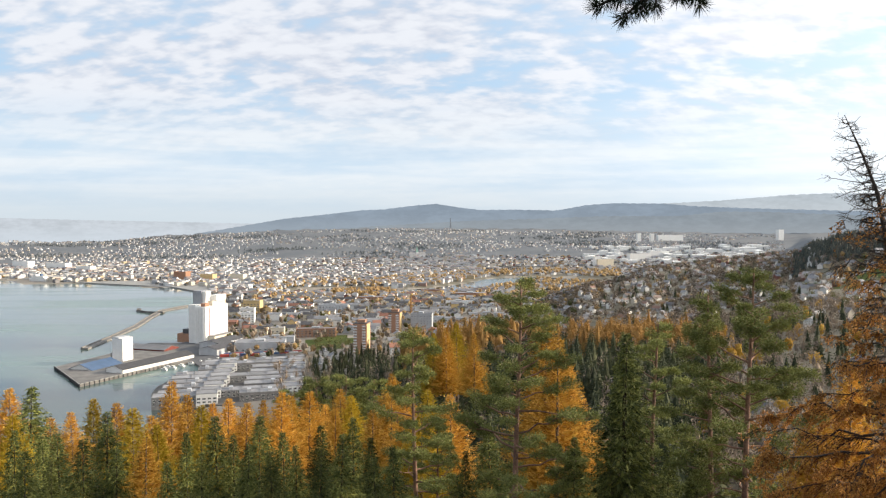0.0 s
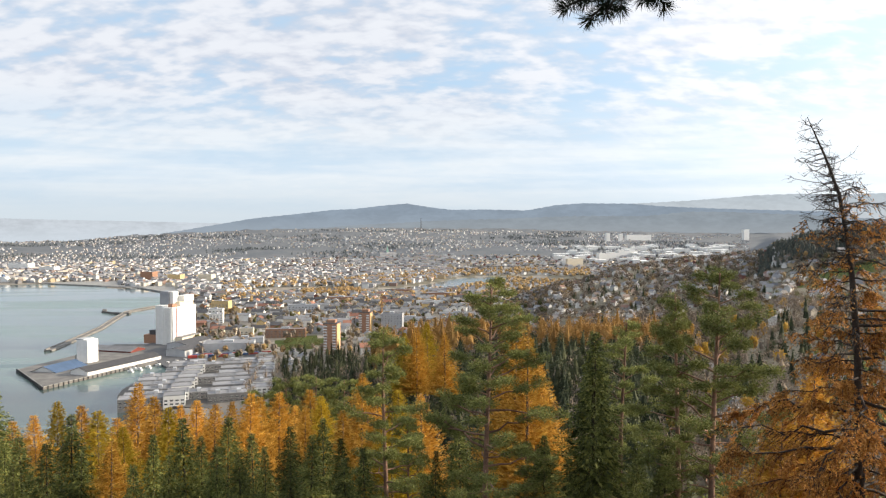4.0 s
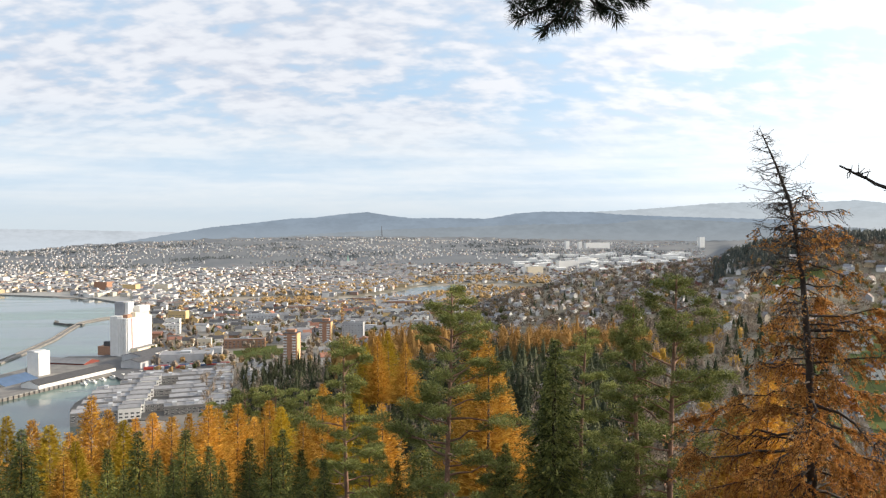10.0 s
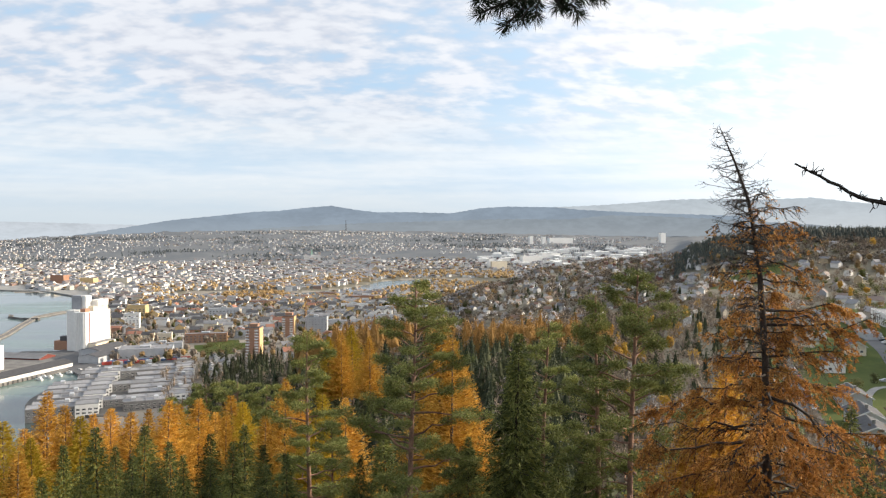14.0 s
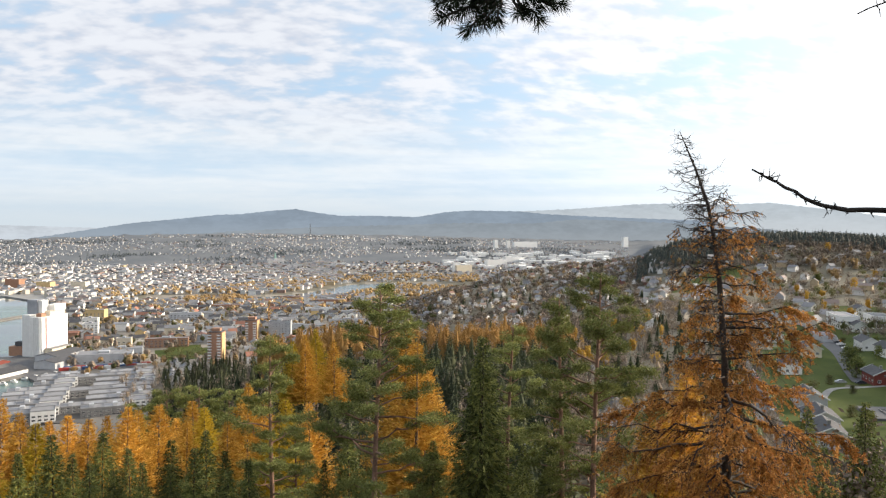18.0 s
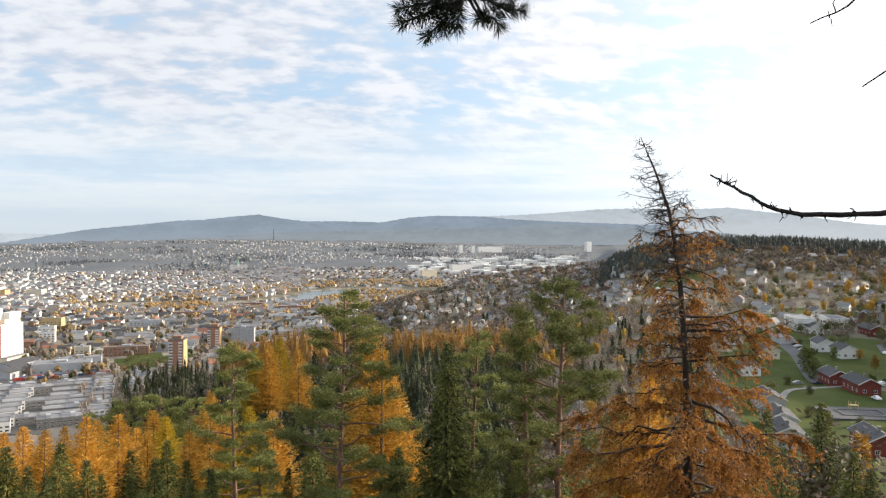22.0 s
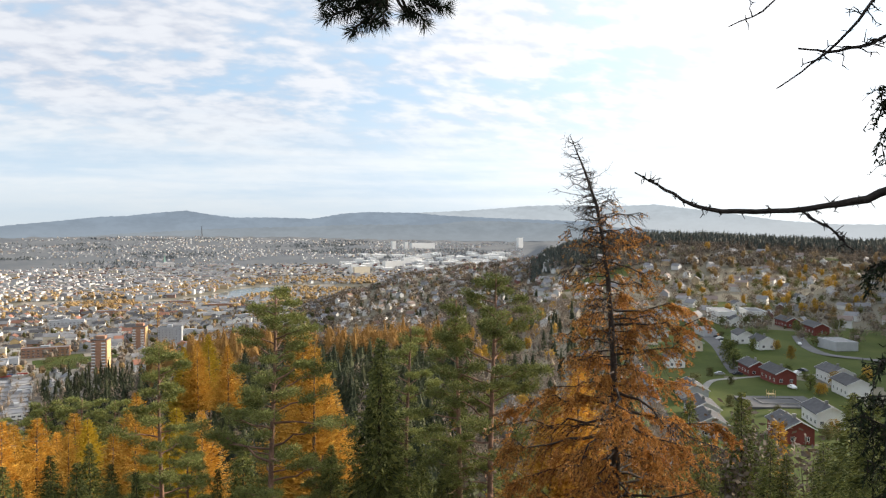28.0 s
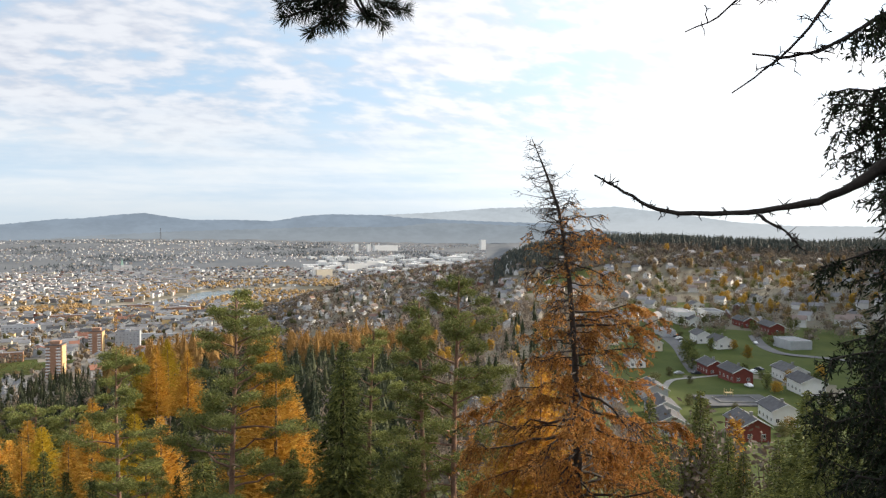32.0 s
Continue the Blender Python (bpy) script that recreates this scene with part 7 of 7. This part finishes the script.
taken = [(m[0], m[1], max(m[2], m[3]) * 0.6) for m in MID] + [(-84, 792, 24), (-58, 930, 22), (-26, 935, 24), (-196, 812, 42), (-188, 862, 36), (-243, 838, 40), (-236, 805, 40), (-260, 880, 45), (-180, 650, 85), (-190, 720, 80), (-120, 850, 62)]
built, rest = 0, []
order = np.argsort(hy)
for x, y in zip(hx[order], hy[order]):
    if any(math.hypot(x - a, y - b) < r + 8 for a, b, r in taken) or abs(x + 166 + max(0, y - 819) * 0.33) < 13:
        continue
    if built >= 290:
        rest.append((x, y))
        continue
    built += 1
    wall = str(rng_h.choice(["white", "white", "cream", "yellow", "greywall", "white", "brick", "white", "cream", "greywall"]))
    roof = str(rng_h.choice(["roof", "lightroof", "redroof", "roof", "lightroof", "roof"]))
    w, d, h = rng_h.uniform(9, 18), rng_h.uniform(8, 11.5), rng_h.uniform(4.8, 8.8)
    tone = {"white": "white", "cream": "cream", "yellow": "ochre", "greywall": "grey", "brick": "brick"}[wall]
    top = {"roof": "dark", "lightroof": "pale grey", "redroof": "red-tiled"}[roof]
    gable_house("town_house", x, y, float(streets(x, y, 0.2)) + rng_h.normal() * 0.1, w, d, h, rng_h.uniform(1.8, 3.4), wall, roof, "%s town house with a %s gable roof" % (tone, top), "house", "houses of the nearer town", win=(3, 2) if y < 960 else None, sides="f", chimney=bool(rng_h.random() < 0.4), barge=False)
x, y = np.array(rest).T
k = len(x)
many_houses("inner_town_houses", x, y, rng_w.uniform(9, 19, k), rng_w.uniform(8, 12, k), rng_w.uniform(4.5, 9, k), rng_w.uniform(1.4, 3.4, k), streets(x, y, 0.2) + rng_w.normal(size=k) * 0.08, "close rows of pale town houses before the river", 47, "brightwalls", "roofs")

# ---- far landmarks ----
for x, y, w, d, h, wall, name, lab in [
    (1476, 3361, 26, 18, 44, "white", "tower_block", "white slab tower standing alone in the valley"),
    (845, 3315, 16, 14, 38, "white", "tower_block", "white tower block above the business halls"),
    (895, 3290, 16, 14, 34, "white", "tower_block", "white tower block above the business halls"),
    (1002, 3393, 120, 22, 26, "white", "hospital_block", "long white stepped building on the far rise"),
    (475, 2255, 50, 20, 20, "cream", "office_block", "cream office block beside the river quarter"),
    (451, 2256, 16, 14, 28, "white", "office_block", "white narrow office tower beside the river quarter"),
    (617, 2418, 70, 24, 22, "white", "office_block", "white office block in the business quarter"),
    (710, 2530, 70, 20, 20, "white", "office_block", "long white office block in the business quarter"),
    (-1275, 2330, 60, 26, 22, "white", "harbour_hall", "white harbour hall behind the quay"),
    (-1137, 2270, 70, 26, 20, "white", "harbour_hall", "long white harbour hall behind the quay"),
    (-1020, 2190, 50, 22, 15, "white", "harbour_hall", "white harbour hall behind the quay"),
    (-640, 1880, 34, 20, 20, "brick", "town_building", "brick block behind the harbour road"),
    (-560, 1830, 34, 18, 16, "yellow", "town_building", "ochre block behind the harbour road"),
    (-480, 1800, 34, 18, 18, "cream", "town_building", "cream block behind the harbour road"),
]:
    flat_block(name, x, y, radians(-18) if x < 0 else radians(12), w, d, h, wall, "lightroof", lab, "building")


def church(x, y):
    root = new("cathedral")
    s = Soup()
    box(s, -5, -5, -2, 5, 5, 19)
    part("tower", s, M["greywall"], root)
    s = Soup()
    s.add([(-4, -4, 19), (4, -4, 19), (4, 4, 19), (-4, 4, 19), (0, 0, 44)], [(0, 1, 4), (1, 2, 4), (2, 3, 4), (3, 0, 4)])
    part("spire", s, surface("verdigris_copper", (0.22, 0.36, 0.30), (0.30, 0.45, 0.38), 0.6, 0.3, 0.05), root, "green copper spire")
    part("nave", gable_walls(60, 16, 11, 7), M["greywall"], root)
    s = gable_roof(60, 16, 11, 7)
    part("nave_roof", s, M["lightroof"], root)
    root.matrix_basis = pose(x, y, float(ground(x, y)), 0, 0, 20)
    return tagged(root, "grey stone cathedral with a pointed green spire", "church")


church(-93, 2732)
br = new("road_bridge")
s = Soup()
box(s, -75, -5, 13, 75, 5, 15)
part("deck", s, M["concrete"], br)
for i in range(7):
    s = Soup()
    box(s, -66 + 22 * i - 0.8, -3, -2, -66 + 22 * i + 0.8, 3, 12.99)
    part("pier", s, M["concrete"], br)
br.matrix_basis = pose(236, 2190, 3.0, 0, 0, 2)
tagged(br, "long pale concrete road bridge over the river", "bridge")
mast = new("radio_mast")
s = Soup()
my = 4280.0
mx = math.tan(radians(0.55)) * my
mz = float(ground(mx, my))
for a in range(3):
    b = a * 2.1
    tube(s, [(4 * math.cos(b), 4 * math.sin(b), 0), (0.8 * math.cos(b), 0.8 * math.sin(b), 62)], [0.9, 0.6], 4)
for i in range(8):
    r = 4 - 3.2 * i / 8
    tube(s, [(r * math.cos(q), r * math.sin(q), 8 * i) for q in (0, 2.1, 4.2, 6.3)], [0.4] * 4, 4)
part("lattice", s, M["roof"], mast)
mast.matrix_basis = pose(mx, my, mz - 1)
tagged(mast, "thin dark lattice radio mast on the far hill", "mast")


def tower_crane(x, y, h):
    """A yellow lattice mast with a jib turned towards the town."""
    root = new("tower_crane")
    paint = surface("yellow_crane_paint", (0.50, 0.24, 0.06), (0.58, 0.30, 0.08), 0.6, 0.5, 0.05)
    s = Soup()
    for a, b in ((-0.9, -0.9), (0.9, -0.9), (0.9, 0.9), (-0.9, 0.9)):
        tube(s, [(a, b, 0), (a, b, h)], [0.16, 0.16], 4)
    for i in range(int(h / 2)):
        sg = 1 if i % 2 else -1
        for b in (-0.9, 0.9):
            tube(s, [(-0.9 * sg, b, 2 * i), (0.9 * sg, b, 2 * i + 2)], [0.09, 0.09], 4)
            tube(s, [(b, -0.9 * sg, 2 * i), (b, 0.9 * sg, 2 * i + 2)], [0.09, 0.09], 4)
    part("mast", s, paint, root)
    s = Soup()
    tube(s, [(0, -8, h + 1), (0, 26, h + 1)], [0.2, 0.16], 4)
    tube(s, [(0, -8, h + 1), (0, 0, h + 4.5), (0, 26, h + 1)], [0.1, 0.12, 0.1], 4)
    part("jib", s, paint, root)
    s = Soup()
    box(s, -0.9, -1.0, h + 0.02, 0.9, 1.2, h + 2.2)
    part("cab", s, paint, root)
    s = Soup()
    box(s, -0.8, -8, h - 1.2, 0.8, -6, h + 0.8)
    part("counterweight", s, M["concrete"], root)
    root.matrix_basis = pose(x, y, float(ground(x, y)) - 0.2, 0, 0, 12)
    return tagged(root, "orange-yellow tower crane among the apartment blocks", "crane")


tower_crane(-42, 1010, 31)
